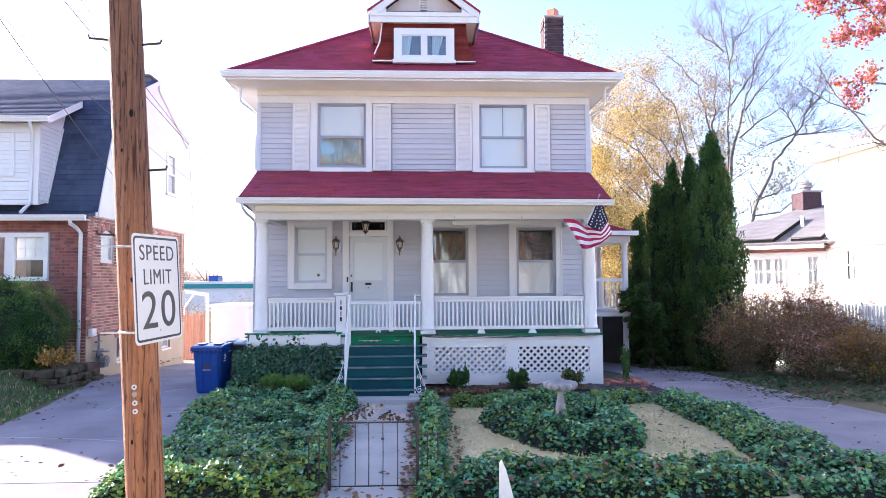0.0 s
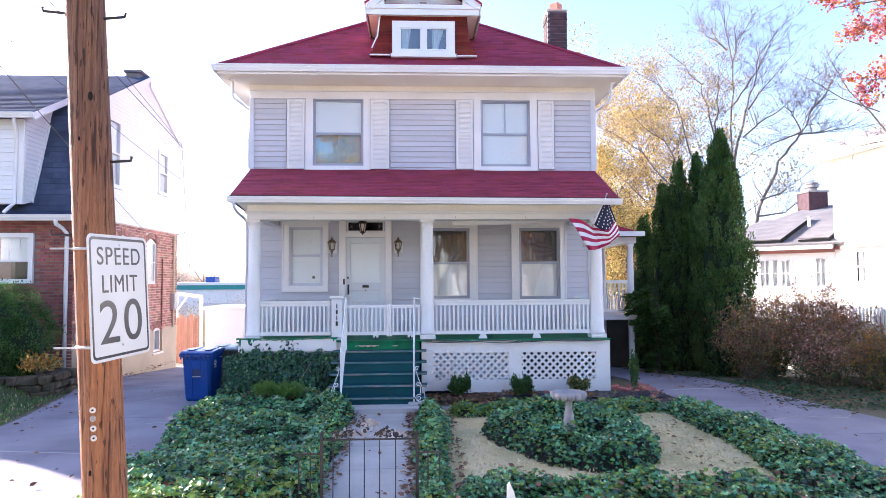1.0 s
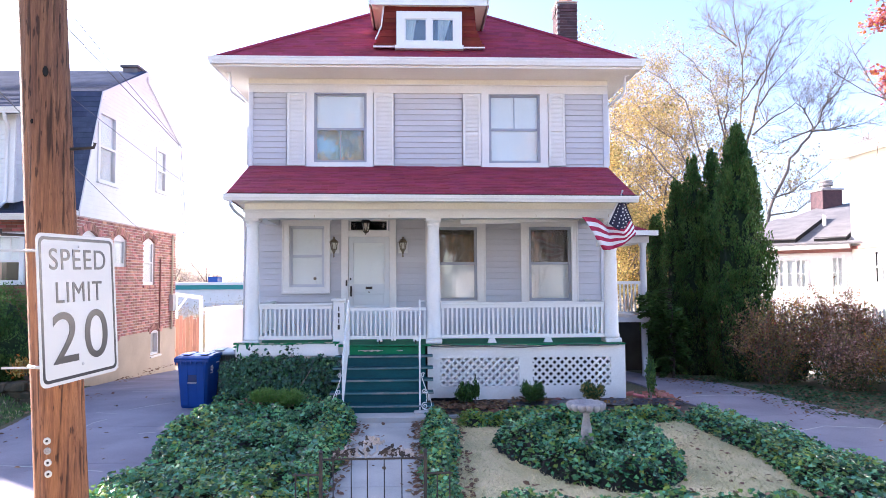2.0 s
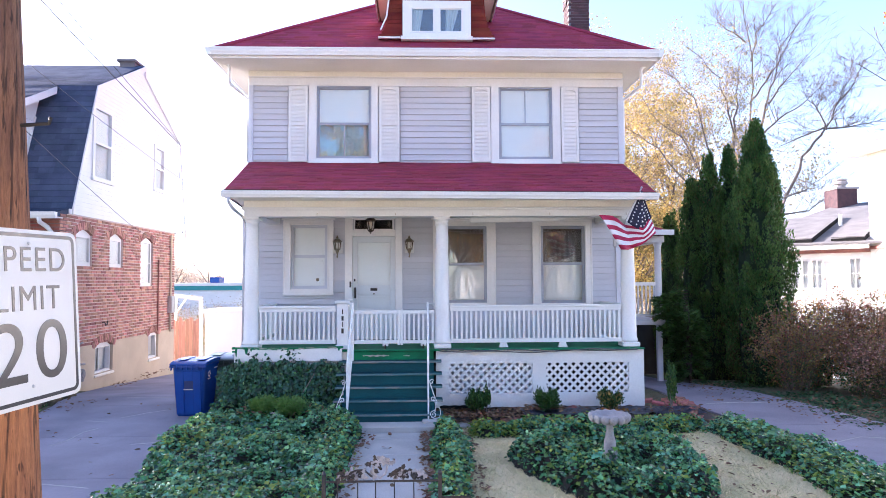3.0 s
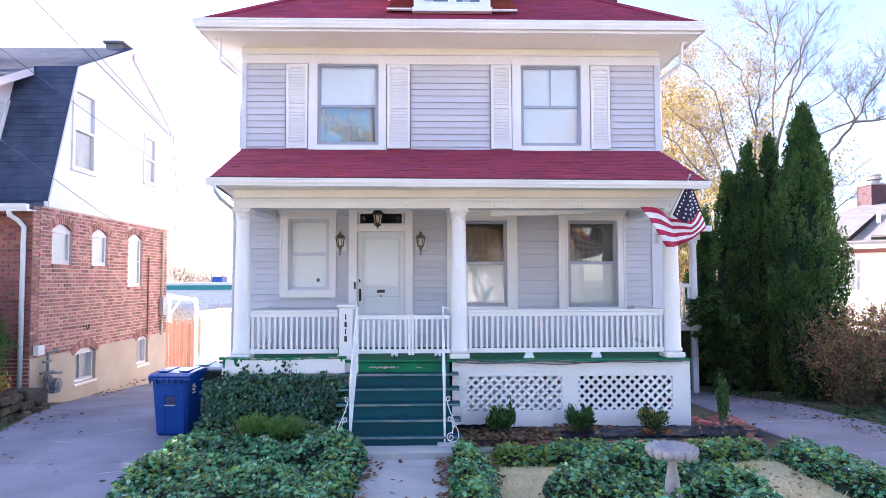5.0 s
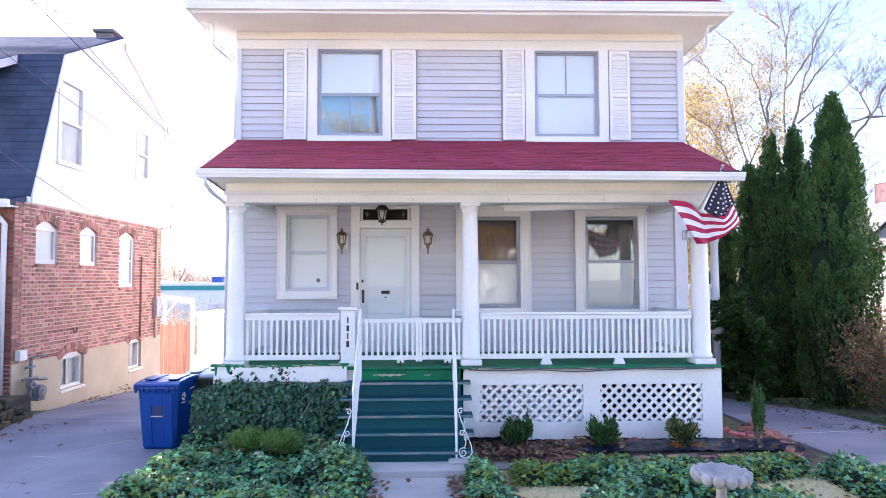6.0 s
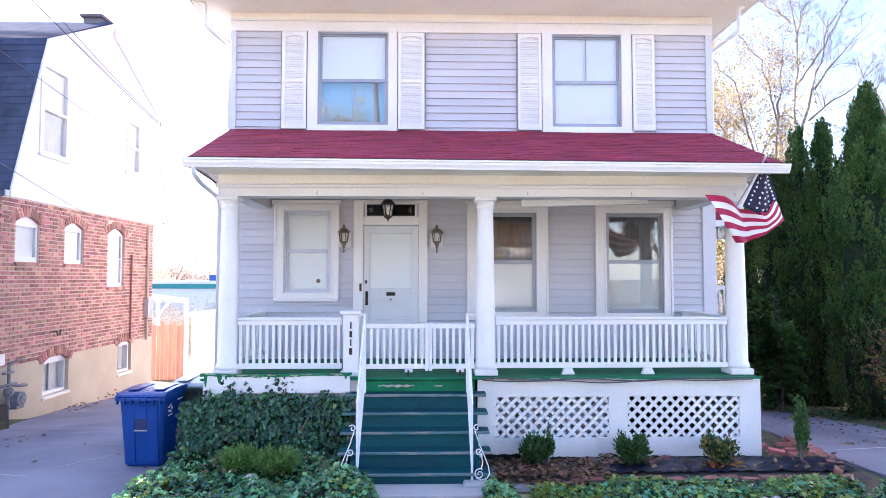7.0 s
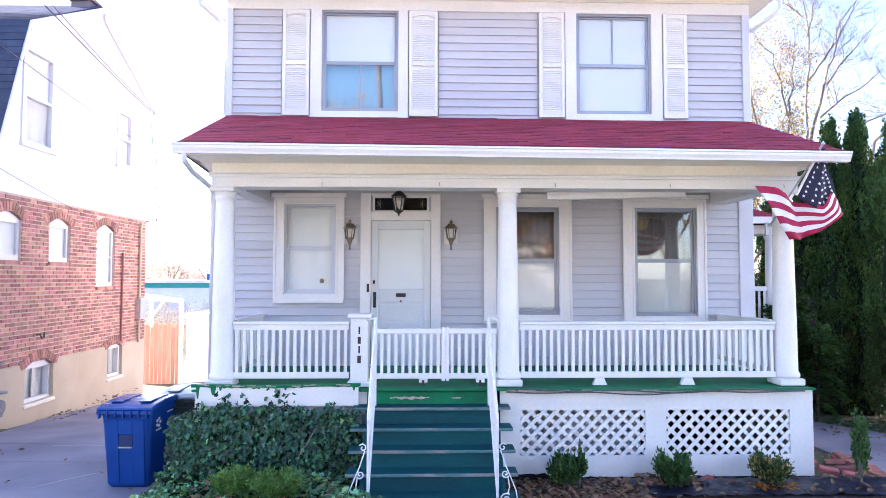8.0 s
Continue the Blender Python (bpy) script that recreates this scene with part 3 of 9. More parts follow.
def body():
    holes = UP_WIN + LOW_WIN + [DOOR_HOLE, TRANSOM]
    bm = bmesh.new()
    holed(bm, XL + 0.02, XR - 0.02, 0.1, 6.85, holes, lambda b, p, q, lo, hi: bx(b, p, q, YF + 0.02, YF + 0.2, lo, hi))
    front = part("wall", bm, SIDING, HOUSE, "lilac-grey lapped siding wall")
    for x0, x1 in ((XL + 0.02, XL + 0.2), (XR - 0.2, XR - 0.02)):
        bm = bmesh.new()
        bx(bm, x0, x1, YF + 0.2, YB, -0.5, 6.85)
        side = part("wall", bm, SIDING, HOUSE)
        xo = x0 - 0.02 if x0 < 0 else x1 + 0.02
        bm = bmesh.new()
        for i in range(57):
            z = 0.1 + i * 0.118
            s = -1 if x0 < 0 else 1
            prism(bm, [(xo - s * 0.018, YF + 0.06, z + 0.118), (xo - s * 0.018, YF + 0.06, z), (xo + s * 0.004, YF + 0.06, z), (xo - s * 0.012, YF + 0.06, z + 0.118)], (0, YB - YF - 0.1, 0))
        part("siding_board", bm, SIDING, side, kind="stuff")
    bm = bmesh.new()
    bx(bm, XL + 0.2, XR - 0.2, YB - 0.2, YB, -0.5, 6.85)
    part("wall", bm, SIDING, HOUSE)
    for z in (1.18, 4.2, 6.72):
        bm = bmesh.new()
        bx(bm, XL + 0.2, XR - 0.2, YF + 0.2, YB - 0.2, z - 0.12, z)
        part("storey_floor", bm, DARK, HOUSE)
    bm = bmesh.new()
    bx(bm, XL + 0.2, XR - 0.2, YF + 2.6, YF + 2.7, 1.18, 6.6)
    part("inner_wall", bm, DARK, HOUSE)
    # lapped boards, cut round the casings
    blocks = [(-2.80, -0.52, 4.74, 6.4), (0.92, 3.15, 4.74, 6.4), (-2.86, -1.88, 2.09, 3.8), (-1.64, -0.49, 1.0, 3.8), (0.14, 1.39, 1.80, 3.8), (2.16, 3.36, 1.80, 3.8)]
    for z0, count, x0, x1 in ((1.20, 21, -3.47, 3.86), (4.70, 14, -3.50, 3.96)):
        for i in range(count):
            z = z0 + i * 0.118
            if z > 6.30:
                continue
            spans, x = [], x0
            for b in sorted(b for b in blocks if b[2] < z + 0.06 < b[3]):
                if b[0] > x:
                    spans.append((x, b[0]))
                x = max(x, b[1])
            spans.append((x, x1))
            for p, q in spans:
                if q - p < 0.02:
                    continue
                bm = bmesh.new()
                top = min(z + 0.122, 6.34)
                prism(bm, [(p, YF + 0.012, top), (p, YF + 0.022, top), (p, YF + 0.022, z), (p, YF - 0.015, z), (p, YF - 0.017, z + 0.005)], (q - p, 0, 0))
                part("siding_board", bm, SIDING, front)
    for x0, x1, z0, z1 in ((XL - 0.02, -3.50, 1.2, 6.34), (3.96, XR + 0.02, 4.6, 6.34), (3.86, XR + 0.02, 1.2, 3.8)):
        box_part("corner_board", (x0, x1, YF - 0.036, YF + 0.1, z0, z1), CORNER, HOUSE)
    # frieze and its mouldings
    box_part("frieze", (XL - 0.02, XR + 0.02, YF - 0.03, YF + 0.05, 6.34, 6.50), WHITE, HOUSE, bevel=0.004)
    box_part("frieze", (XL - 0.03, XR + 0.03, YF - 0.05, YF + 0.05, 6.50, 6.53), WHITE, HOUSE)
    box_part("frieze", (XL - 0.02, XR + 0.02, YF - 0.035, YF + 0.05, 6.53, 6.64), CREAM, HOUSE)
    box_part("flashing", (XL + 0.02, XR - 0.02, YF - 0.03, YF + 0.02, 4.70, 4.76), CORNER, HOUSE, "pale strip above the porch roof")


body()


def window(hole, casing, meet, frame_mat, casing_mat, lower_bar=0.0, upper_bar=0.0, cap=False, blind=(), curtain=(), out=0.038, glass=None, cloth=None, sheet=None, fold=0.005, upper=None):
    """A sash window: casing boards, sill, frame, two sashes with panes, and what hangs behind."""
    x0, x1, z0, z1 = hole
    cx0, cx1, cz0, cz1 = casing
    y = YF
    bm = bmesh.new()
    for b in ((cx0, x0, cz0, cz1), (x1, cx1, cz0, cz1), (x0, x1, z1, cz1), (x0, x1, cz0, z0)):
        if b[1] - b[0] > 0.005 and b[3] - b[2] > 0.005:
            bx(bm, b[0], b[1], y - out, y + 0.03, b[2], b[3])
    top = part("window", bm, casing_mat, HOUSE, bevel=0.004)
    if cap:
        for b in ((cx0 - 0.012, cx0 + 0.022, cz0 + 0.02, cz1 - 0.03), (cx1 - 0.022, cx1 + 0.012, cz0 + 0.02, cz1 - 0.03), (cx0 + 0.022, cx1 - 0.022, cz1 - 0.065, cz1 - 0.03)):
            bm = bmesh.new()
            bx(bm, b[0], b[1], y - out - 0.014, y - out + 0.004, b[2], b[3])
            part("back_band", bm, casing_mat, top, bevel=0.003)
        for b in ((x0 - 0.03, x0, z0 - 0.02, z1 + 0.03), (x1, x1 + 0.03, z0 - 0.02, z1 + 0.03), (x0, x1, z1, z1 + 0.03)):
            bm = bmesh.new()
            bx(bm, b[0], b[1], y - out - 0.009, y - out + 0.004, b[2], b[3])
            part("inner_stop", bm, casing_mat, top, bevel=0.003)
        box_part("cap_moulding", (cx0 - 0.04, cx1 + 0.04, y - out - 0.04, y + 0.02, cz1 - 0.02, cz1 + 0.035), casing_mat, top)
    box_part("sill", (cx0 - 0.01, cx1 + 0.01, y - out - 0.03, y + 0.02, cz0 - 0.035, cz0 + 0.012), casing_mat, top)
    f = 0.032
    bm = bmesh.new()
    for b in ((x0, x0 + f, z0, z1), (x1 - f, x1, z0, z1), (x0 + f, x1 - f, z1 - f, z1), (x0 + f, x1 - f, z0, z0 + f)):
        bx(bm, b[0], b[1], y - 0.008, y + 0.06, b[2], b[3])
    part("frame", bm, frame_mat, top, bevel=0.003)
    for lo, hi, d, bar in ((z0 + f, meet, 0.0, lower_bar), (meet, z1 - f, 0.012, upper_bar)):
        bm = bmesh.new()
        s = 0.028
        for b in ((x0 + f, x0 + f + s, lo, hi), (x1 - f - s, x1 - f, lo, hi), (x0 + f + s, x1 - f - s, hi - s, hi), (x0 + f + s, x1 - f - s, lo, lo + s)):
            bx(bm, b[0], b[1], y + 0.012 + d, y + 0.038 + d, b[2], b[3])
        if bar:
            bx(bm, (x0 + x1) / 2 - bar / 2, (x0 + x1) / 2 + bar / 2, y + 0.016 + d, y + 0.034 + d, lo + s, hi - s)
        sash = part("sash", bm, frame_mat, top, bevel=0.003)
        bm = bmesh.new()
        bx(bm, x0 + f + s - 0.004, x1 - f - s + 0.004, y + 0.022 + d, y + 0.027 + d, lo + s - 0.004, hi - s + 0.004)
        pane = part("pane", bm, upper if upper and d else glass or GLASS, top)
        pane.visible_shadow = False
    for za, zb in blind:
        bm = bmesh.new()
        bx(bm, x0 + 0.03, x1 - 0.03, y + 0.055, y + 0.06, za, zb)
        part("roller_blind", bm, sheet or BLIND, top, "pale drawn roller blind")
        bm = bmesh.new()
        bx(bm, x0 + 0.03, x1 - 0.03, y + 0.052, y + 0.066, za - 0.02, za)
        part("hem_bar", bm, BLIND, top)
    for za, zb, xa, xb in curtain:
        bm = bmesh.new()
        n = 40
        row = [[bm.verts.new((xa + (xb - xa) * i / n, y + 0.12 + fold * math.sin(i * 1.35), z)) for i in range(n + 1)] for z in (za, zb)]
        for i in range(n):
            bm.faces.new((row[0][i], row[0][i + 1], row[1][i + 1], row[1][i]))
        c = part("curtain", bm, cloth or CURTAIN, top, "sheer folded curtain", smooth=True)
        c.modifiers.new("thick", "SOLIDIFY").thickness = 0.003
    return top


# lower sash: the hung cloth is a teal sheet with sky reflection painted in
window(UP_WIN[0], (-2.38, -0.97, 4.76, 6.345), 5.57, ALU, WHITE, lower_bar=0.022, blind=[(5.62, 6.32)], curtain=[(4.87, 5.60, -2.20, -1.13)], glass=FILM_GLASS, cloth=SKY_SHEET, fold=0.002, upper=GLASS)
window(UP_WIN[1], (1.33, 2.76, 4.76, 6.345), 5.57, ALU, WHITE, upper_bar=0.02, blind=[(4.88, 5.55), (5.60, 6.31)], glass=GLASS)
window(LOW_WIN[0], (-2.86, -1.88, 2.12, 3.62), 2.87, CORNER, TRIM, cap=True, blind=[(2.26, 3.47)], glass=THIN_GLASS)
window(LOW_WIN[1], (0.14, 1.39, 1.83, 3.62), 2.70, ALU, TRIM, cap=True, blind=[(1.95, 2.69)], curtain=[(2.72, 3.45, 0.33, 1.20)], cloth=NET, glass=PORCH_GLASS)
window(LOW_WIN[2], (2.16, 3.36, 1.83, 3.62), 2.70, ALU, TRIM, cap=True, blind=[(1.94, 2.69)], curtain=[(2.72, 3.45, 2.34, 3.21)], cloth=NET, glass=PORCH_GLASS)


def shutter(x0, x1):
    z0, z1, y = 4.78, 6.325, YF - 0.022
    bm = bmesh.new()
    for b in ((x0, x0 + 0.05, z0, z1), (x1 - 0.05, x1, z0, z1), (x0 + 0.05, x1 - 0.05, z0, z0 + 0.09), (x0 + 0.05, x1 - 0.05, 5.52, 5.58), (x0 + 0.05, x1 - 0.05, z1 - 0.06, z1)):
        bx(bm, b[0], b[1], y - 0.035, y, b[2], b[3])
    n = 8
    arch = [(x0 + 0.05 + (x1 - x0 - 0.1) * i / n, y - 0.03, z1 - 0.06 - 0.035 * (1 - math.sin(math.pi * i / n))) for i in range(n + 1)]
    prism(bm, [(x0 + 0.05, y - 0.03, z1 - 0.05), *arch, (x1 - 0.05, y - 0.03, z1 - 0.05)], (0, 0.02, 0))
    bx(bm, x0 + 0.05, x1 - 0.05, y - 0.006, y, z0 + 0.09, z1 - 0.06)
    sh = part("shutter", bm, WHITE, HOUSE, "white louvred shutter", bevel=0.003)
    bm = bmesh.new()
    bx(bm, -0.5, 0.5, -0.014, 0.014, -0.004, 0.004, pose(0, 0, 0, 66).to_3x3())
    me = shared("slat", bm, WHITE)
    z = z0 + 0.105
    while z < z1 - 0.10:
        if not 5.50 < z < 5.60:
            piece("slat", me, ((x0 + x1) / 2, y - 0.018, z), sh, size=(x1 - x0 - 0.1, 1, 1))
        z += 0.028


for a, b in ((-2.78, -2.395), (-0.955, -0.54), (0.94, 1.315), (2.775, 3.13)):
    shutter(a, b)


def front_door():
    x0, x1, z0, z1 = DOOR_HOLE
    y = YF
    bm = bmesh.new()
    for b in ((-1.64, x0, 1.2, 3.66), (x1, -0.49, 1.2, 3.66), (x0, x1, z1, 3.40), (x0, x1, 3.62, 3.66)):
        bx(bm, b[0], b[1], y - 0.042, y + 0.06, b[2], b[3])
    frame_ = part("door_frame", bm, TRIM, HOUSE, "white door casing with transom", bevel=0.005)
    bm = bmesh.new()
    bx(bm, TRANSOM[0] + 0.03, TRANSOM[1] - 0.03, y + 0.02, y + 0.026, 3.42, 3.60)
    pane = part("pane", bm, GLASS, frame_, "dark leaded transom pane")
    bm = bmesh.new()
    for xx in (TRANSOM[0], TRANSOM[1] - 0.03):
        bx(bm, xx, xx + 0.03, y + 0.0, y + 0.04, 3.40, 3.62)
    bx(bm, TRANSOM[0] + 0.03, TRANSOM[1] - 0.03, y, y + 0.04, 3.40, 3.42)
    bx(bm, TRANSOM[0] + 0.03, TRANSOM[1] - 0.03, y, y + 0.04, 3.60, 3.62)
    part("transom_frame", bm, TRIM, frame_, bevel=0.003)
    for cx in (-1.37, -0.76):  # pale leaded motifs
        bm = bmesh.new()
        for k in range(5):
            a = k * math.tau / 5
            tube(bm, [(cx, y + 0.016, 3.51), (cx + 0.045 * math.cos(a), y + 0.016, 3.51 + 0.06 * math.sin(a))], 0.008, 5, 0.003)
        part("leaded_motif", bm, FLAKE, frame_)
    bm = bmesh.new()
    s = 0.10
    bx(bm, x0 + s - 0.01, x1 - s + 0.01, y + 0.02, y + 0.03, z0 + 0.2, 2.15)
    door = part("door", bm, DOOR, HOUSE, "pale storm door with a large blind-covered pane", bevel=0.003)
    for b in ((x0 + 0.004, x0 + s, z0, z1 - 0.004), (x1 - s, x1 - 0.004, z0, z1 - 0.004)):
        box_part("stile", (b[0], b[1], y, y + 0.035, b[2], b[3]), DOOR, door)
    for b in ((x0 + s, x1 - s, 3.14, z1 - 0.004), (x0 + s, x1 - s, z0, z0 + 0.22), (x0 + s, x1 - s, 2.10, 2.28), (x0 + s, x1 - s, 1.72, 1.80)):
        box_part("rail", (b[0], b[1], y, y + 0.035, b[2], b[3]), DOOR, door)
    box_part("panel", (x0 + s + 0.03, x1 - s - 0.03, y + 0.01, y + 0.03, 1.84, 2.06), DOOR, door)
    bm = bmesh.new()
    bx(bm, x0 + s - 0.005, x1 - s + 0.005, y + 0.014, y + 0.019, 2.27, 3.15)
    p = part("pane", bm, THIN_GLASS, door)
    p.visible_shadow = False
    bm = bmesh.new()
    bx(bm, x0 + s, x1 - s, y + 0.04, y + 0.045, 2.25, 3.15)
    part("roller_blind", bm, BLIND, door, "pale drawn blind")
    box_part("mail_slot", (-1.13, -0.99, y - 0.012, y + 0.01, 2.17, 2.225), IRON, door, "black mail slot", bevel=0.003)
    bm = bmesh.new()
    lathe(bm, [(0.0, 0), (0.014, 0.002), (0.016, 0.012), (0.0, 0.015)], 0, 0, 10)
    bmesh.ops.transform(bm, matrix=pose(-1.06, y + 0.0, 2.11, 90), verts=bm.verts)
    part("lock_disc", bm, BRASS, door)
    box_part("handle_plate", (x0 + 0.035, x0 + 0.075, y - 0.01, y + 0.002, 2.02, 2.24), IRON, door, "black door handle plate", bevel=0.003)
    bm = bmesh.new()
    tube(bm, [(x0 + 0.055, y, 2.20), (x0 + 0.055, y - 0.05, 2.18), (x0 + 0.055, y - 0.05, 2.08), (x0 + 0.055, y, 2.05)], 0.009, 6)
    part("door_handle", bm, IRON, door, "black pull handle")
    box_part("bell_push", (x0 - 0.055, x0 - 0.02, y - 0.05, y - 0.035, 2.24, 2.36), IRON, frame_, "black bell push", bevel=0.003)
    for zz in (2.36,):
        box_part("latch", (x0 + 0.03, x0 + 0.06, y - 0.01, y + 0.002, zz, zz + 0.05), IRON, door)


front_door()
bm = bmesh.new()
lathe(bm, [(0.0, 0), (0.032, 0.001), (0.034, 0.004), (0.0, 0.005)], 0, 0, 16)
bmesh.ops.transform(bm, matrix=pose(-2.19, YF + 0.016, 2.40, 90), verts=bm.verts)
part("round_sticker", bm, BRASS, HOUSE, "small round brown window sticker")


def sconce(x):
    """A carriage lamp on a white back plate: body, glass, finial, tail."""
    y = YF
    t = thing("wall_lamp", (x, y - 0.012, 2.86), "tarnished brass carriage lamp on the porch wall", "lamp", "porch wall lamps")
    box_part("back_plate", (x - 0.075, x + 0.075, y - 0.03, y - 0.012, 2.92, 3.14), WHITE, t, "white mounting block", bevel=0.006)
    bm = bmesh.new()
    tube(bm, [(x, y - 0.03, 2.98), (x, y - 0.07, 2.95), (x, y - 0.12, 2.99)], 0.010, 6)
    lathe(bm, [(0.0, 2.83), (0.012, 2.85), (0.008, 2.90), (0.022, 2.94), (0.032, 2.98), (0.05, 2.99), (0.05, 3.005), (0.0, 3.006)], x, y - 0.12, 8)
    part("bracket", bm, BRASS, t)
    bm = bmesh.new()
    lathe(bm, [(0.042, 3.0), (0.058, 3.14)], x, y - 0.12, 6)
    g = part("lamp_glass", bm, LAMP_GLASS, t, "clouded glass chimney")
    g.visible_shadow = False
    bm = bmesh.new()
    for i in range(6):
        a = i * math.tau / 6
        tube(bm, [(x + 0.044 * math.cos(a), y - 0.12 + 0.044 * math.sin(a), 3.0), (x + 0.06 * math.cos(a), y - 0.12 + 0.06 * math.sin(a), 3.14)], 0.005, 5)
    part("cage", bm, BRASS, t)
    bm = bmesh.new()
    lathe(bm, [(0.075, 3.13), (0.07, 3.145), (0.035, 3.19), (0.014, 3.20), (0.02, 3.225), (0.006, 3.24), (0.0, 3.27)], x, y - 0.12, 8)
    part("cap", bm, BRASS, t)
    t.scale = (1.3, 1.1, 1.06)


sconce(-1.78)
sconce(-0.345)


def pendant():
    x, y = -1.06, 13.55
    t = thing("porch_lantern", (x, y, 3.675), "black hanging porch lantern with clear glass", "lamp")
    bm = bmesh.new()
    lathe(bm, [(0.05, 3.655), (0.05, 3.670), (0.0, 3.675)], x, y, 10)
    tube(bm, [(x, y, 3.6), (x, y, 3.585)], 0.006, 5)
    part("stem", bm, IRON, t)
    bm = bmesh.new()
    lathe(bm, [(0.105, 3.510), (0.10, 3.520), (0.05, 3.575), (0.02, 3.590), (0.0, 3.591)], x, y, 6)
    part("cap", bm, IRON, t)
    bm = bmesh.new()
    lathe(bm, [(0.05, 3.325), (0.088, 3.510)], x, y, 6)
    g = part("lamp_glass", bm, LAMP_GLASS, t)
    g.visible_shadow = False
    bm = bmesh.new()
    for i in range(6):
        a = i * math.tau / 6
        tube(bm, [(x + 0.052 * math.cos(a), y + 0.052 * math.sin(a), 3.325), (x + 0.09 * math.cos(a), y + 0.09 * math.sin(a), 3.512)], 0.006, 5)
    lathe(bm, [(0.0, 3.255), (0.012, 3.265), (0.008, 3.285), (0.058, 3.317), (0.06, 3.330), (0.0, 3.331)], x, y, 6)
    part("cage", bm, IRON, t)
    bm = bmesh.new()
    lathe(bm, [(0.012, 3.355), (0.02, 3.395), (0.012, 3.455), (0.0, 3.465)], x, y, 8)
    part("candle_bulb", bm, BLIND, t)


pendant()


# ---------------------------------------------------------------- roofs of the house
def gutter(bm, a, b, h, out):
    """An ogee gutter from a to b (its back upper edge), h high, standing out along out."""
    out = Vector(out)
    a, b = Vector(a), Vector(b)
    prof = [(0, 0), (1.0, 0), (1.0, -0.18), (0.9, -0.25), (0.86, -0.5), (0.66, -0.8), (0.6, -1.0), (0, -1.0)]
    prism(bm, [a + out * u + Vector((0, 0, h * w)) for u, w in prof], b - a)


def main_roof():
    x0, x1, y0, y1, z0, p = -4.05, 4.48, 13.56, 22.3, 6.80, 0.74
    half = (x1 - x0) / 2
    cx, zr = (x0 + x1) / 2, z0 + half * p
    ya, yb = y0 + half, y1 - half
    bm = bmesh.new()
    v = [bm.verts.new(q) for q in ((x0, y0, z0), (x1, y0, z0), (x1, y1, z0), (x0, y1, z0), (cx, ya, zr), (cx, yb, zr))]
    w = [bm.verts.new(q) for q in ((x0, y0, z0 - 0.06), (x1, y0, z0 - 0.06), (x1, y1, z0 - 0.06), (x0, y1, z0 - 0.06))]
    for f in ((v[0], v[1], v[4]), (v[1], v[2], v[5], v[4]), (v[2], v[3], v[5]), (v[3], v[0], v[4], v[5]), (w[0], w[1], v[1], v[0]), (w[1], w[2], v[2], v[1]), (w[2], w[3], v[3], v[2]), (w[3], w[0], v[0], v[3]), w):
        bm.faces.new(f)
    roof = part("roof", bm, SHINGLE_SHEET, HOUSE, "steep red asphalt shingle hip roof")
    # shingle courses on the front slope, as thin lapped tabs
    n = 40
    course = (ya - y0) / n
    verts, faces = [], []
    lift = 0.012
    for i in range(n):
        ya_, yb_ = y0 + i * course - 0.01, y0 + (i + 1) * course + 0.02
        za_, zb_ = z0 + (ya_ - y0) * p, z0 + (yb_ - y0) * p
        left, right = x0 + (ya_ - y0) + 0.01, x1 - (ya_ - y0) - 0.01
        x = left - random.random() * 0.28
        while x < right:
            a, b = max(x, left), min(x + 0.296, right)
            if b - a > 0.05:
                k = len(verts)
                d = random.uniform(-0.006, 0.004)
                verts += [(a, ya_ + d, za_ + lift), (b, ya_ + d, za_ + lift), (min(b, right - course), yb_, zb_ + 0.004), (max(a, left + course), yb_, zb_ + 0.004), (a, ya_ + d, za_ + 0.001), (b, ya_ + d, za_ + 0.001)]
                faces += [(k, k + 1, k + 2, k + 3), (k + 4, k + 5, k + 1, k)]
            x += 0.305
    me = bpy.data.meshes.new("shingle")
    off = root_place(roof)
    me.from_pydata([(a - off.x, b - off.y, c - off.z) for a, b, c in verts], [], faces)
    ob = finish("shingle", me, SHINGLE_SHEET)
    ob.parent = roof
    tagged(ob, kind="stuff")
    for a, b in (((x0, y0, z0), (cx, ya, zr)), ((x1, y0, z0), (cx, ya, zr)), ((cx, ya, zr), (cx, yb, zr))):
        bm = bmesh.new()
        tube(bm, [Vector(a) + Vector((0, 0, 0.01)), Vector(b) + Vector((0, 0, 0.01))], 0.05, 6)
        part("hip_cap", bm, SHINGLE_SHEET, roof)
    bm = bmesh.new()
    for a, b, c, d in ((x0, x1, y0, YF - 0.05), (x0, x1, YB, y1), (x0, XL - 0.02, YF - 0.05, YB), (XR + 0.02, x1, YF - 0.05, YB)):
        bx(bm, a, b, c, d, 6.63, 6.65)
    part("soffit", bm, CREAM, HOUSE, "cream painted boxed eaves")
    bm = bmesh.new()
    for b in ((x0, x1, y0 - 0.02, y0, 6.622, 6.74), (x0, x1, y1, y1 + 0.02, 6.622, 6.74), (x0 - 0.02, x0, y0 - 0.02, y1 + 0.02, 6.622, 6.74), (x1, x1 + 0.02, y0 - 0.02, y1 + 0.02, 6.622, 6.74)):
        bx(bm, *b)
    part("fascia", bm, WHITE, HOUSE, bevel=0.004)
    for a, b, o in (((x0 - 0.03, y0 - 0.02, 6.805), (x1 + 0.03, y0 - 0.02, 6.805), (0, -0.11, 0)), ((x0 - 0.02, y0 - 0.1, 6.805), (x0 - 0.02, y1, 6.805), (-0.11, 0, 0)), ((x1 + 0.02, y0 - 0.1, 6.805), (x1 + 0.02, y1, 6.805), (0.11, 0, 0))):
        bm = bmesh.new()
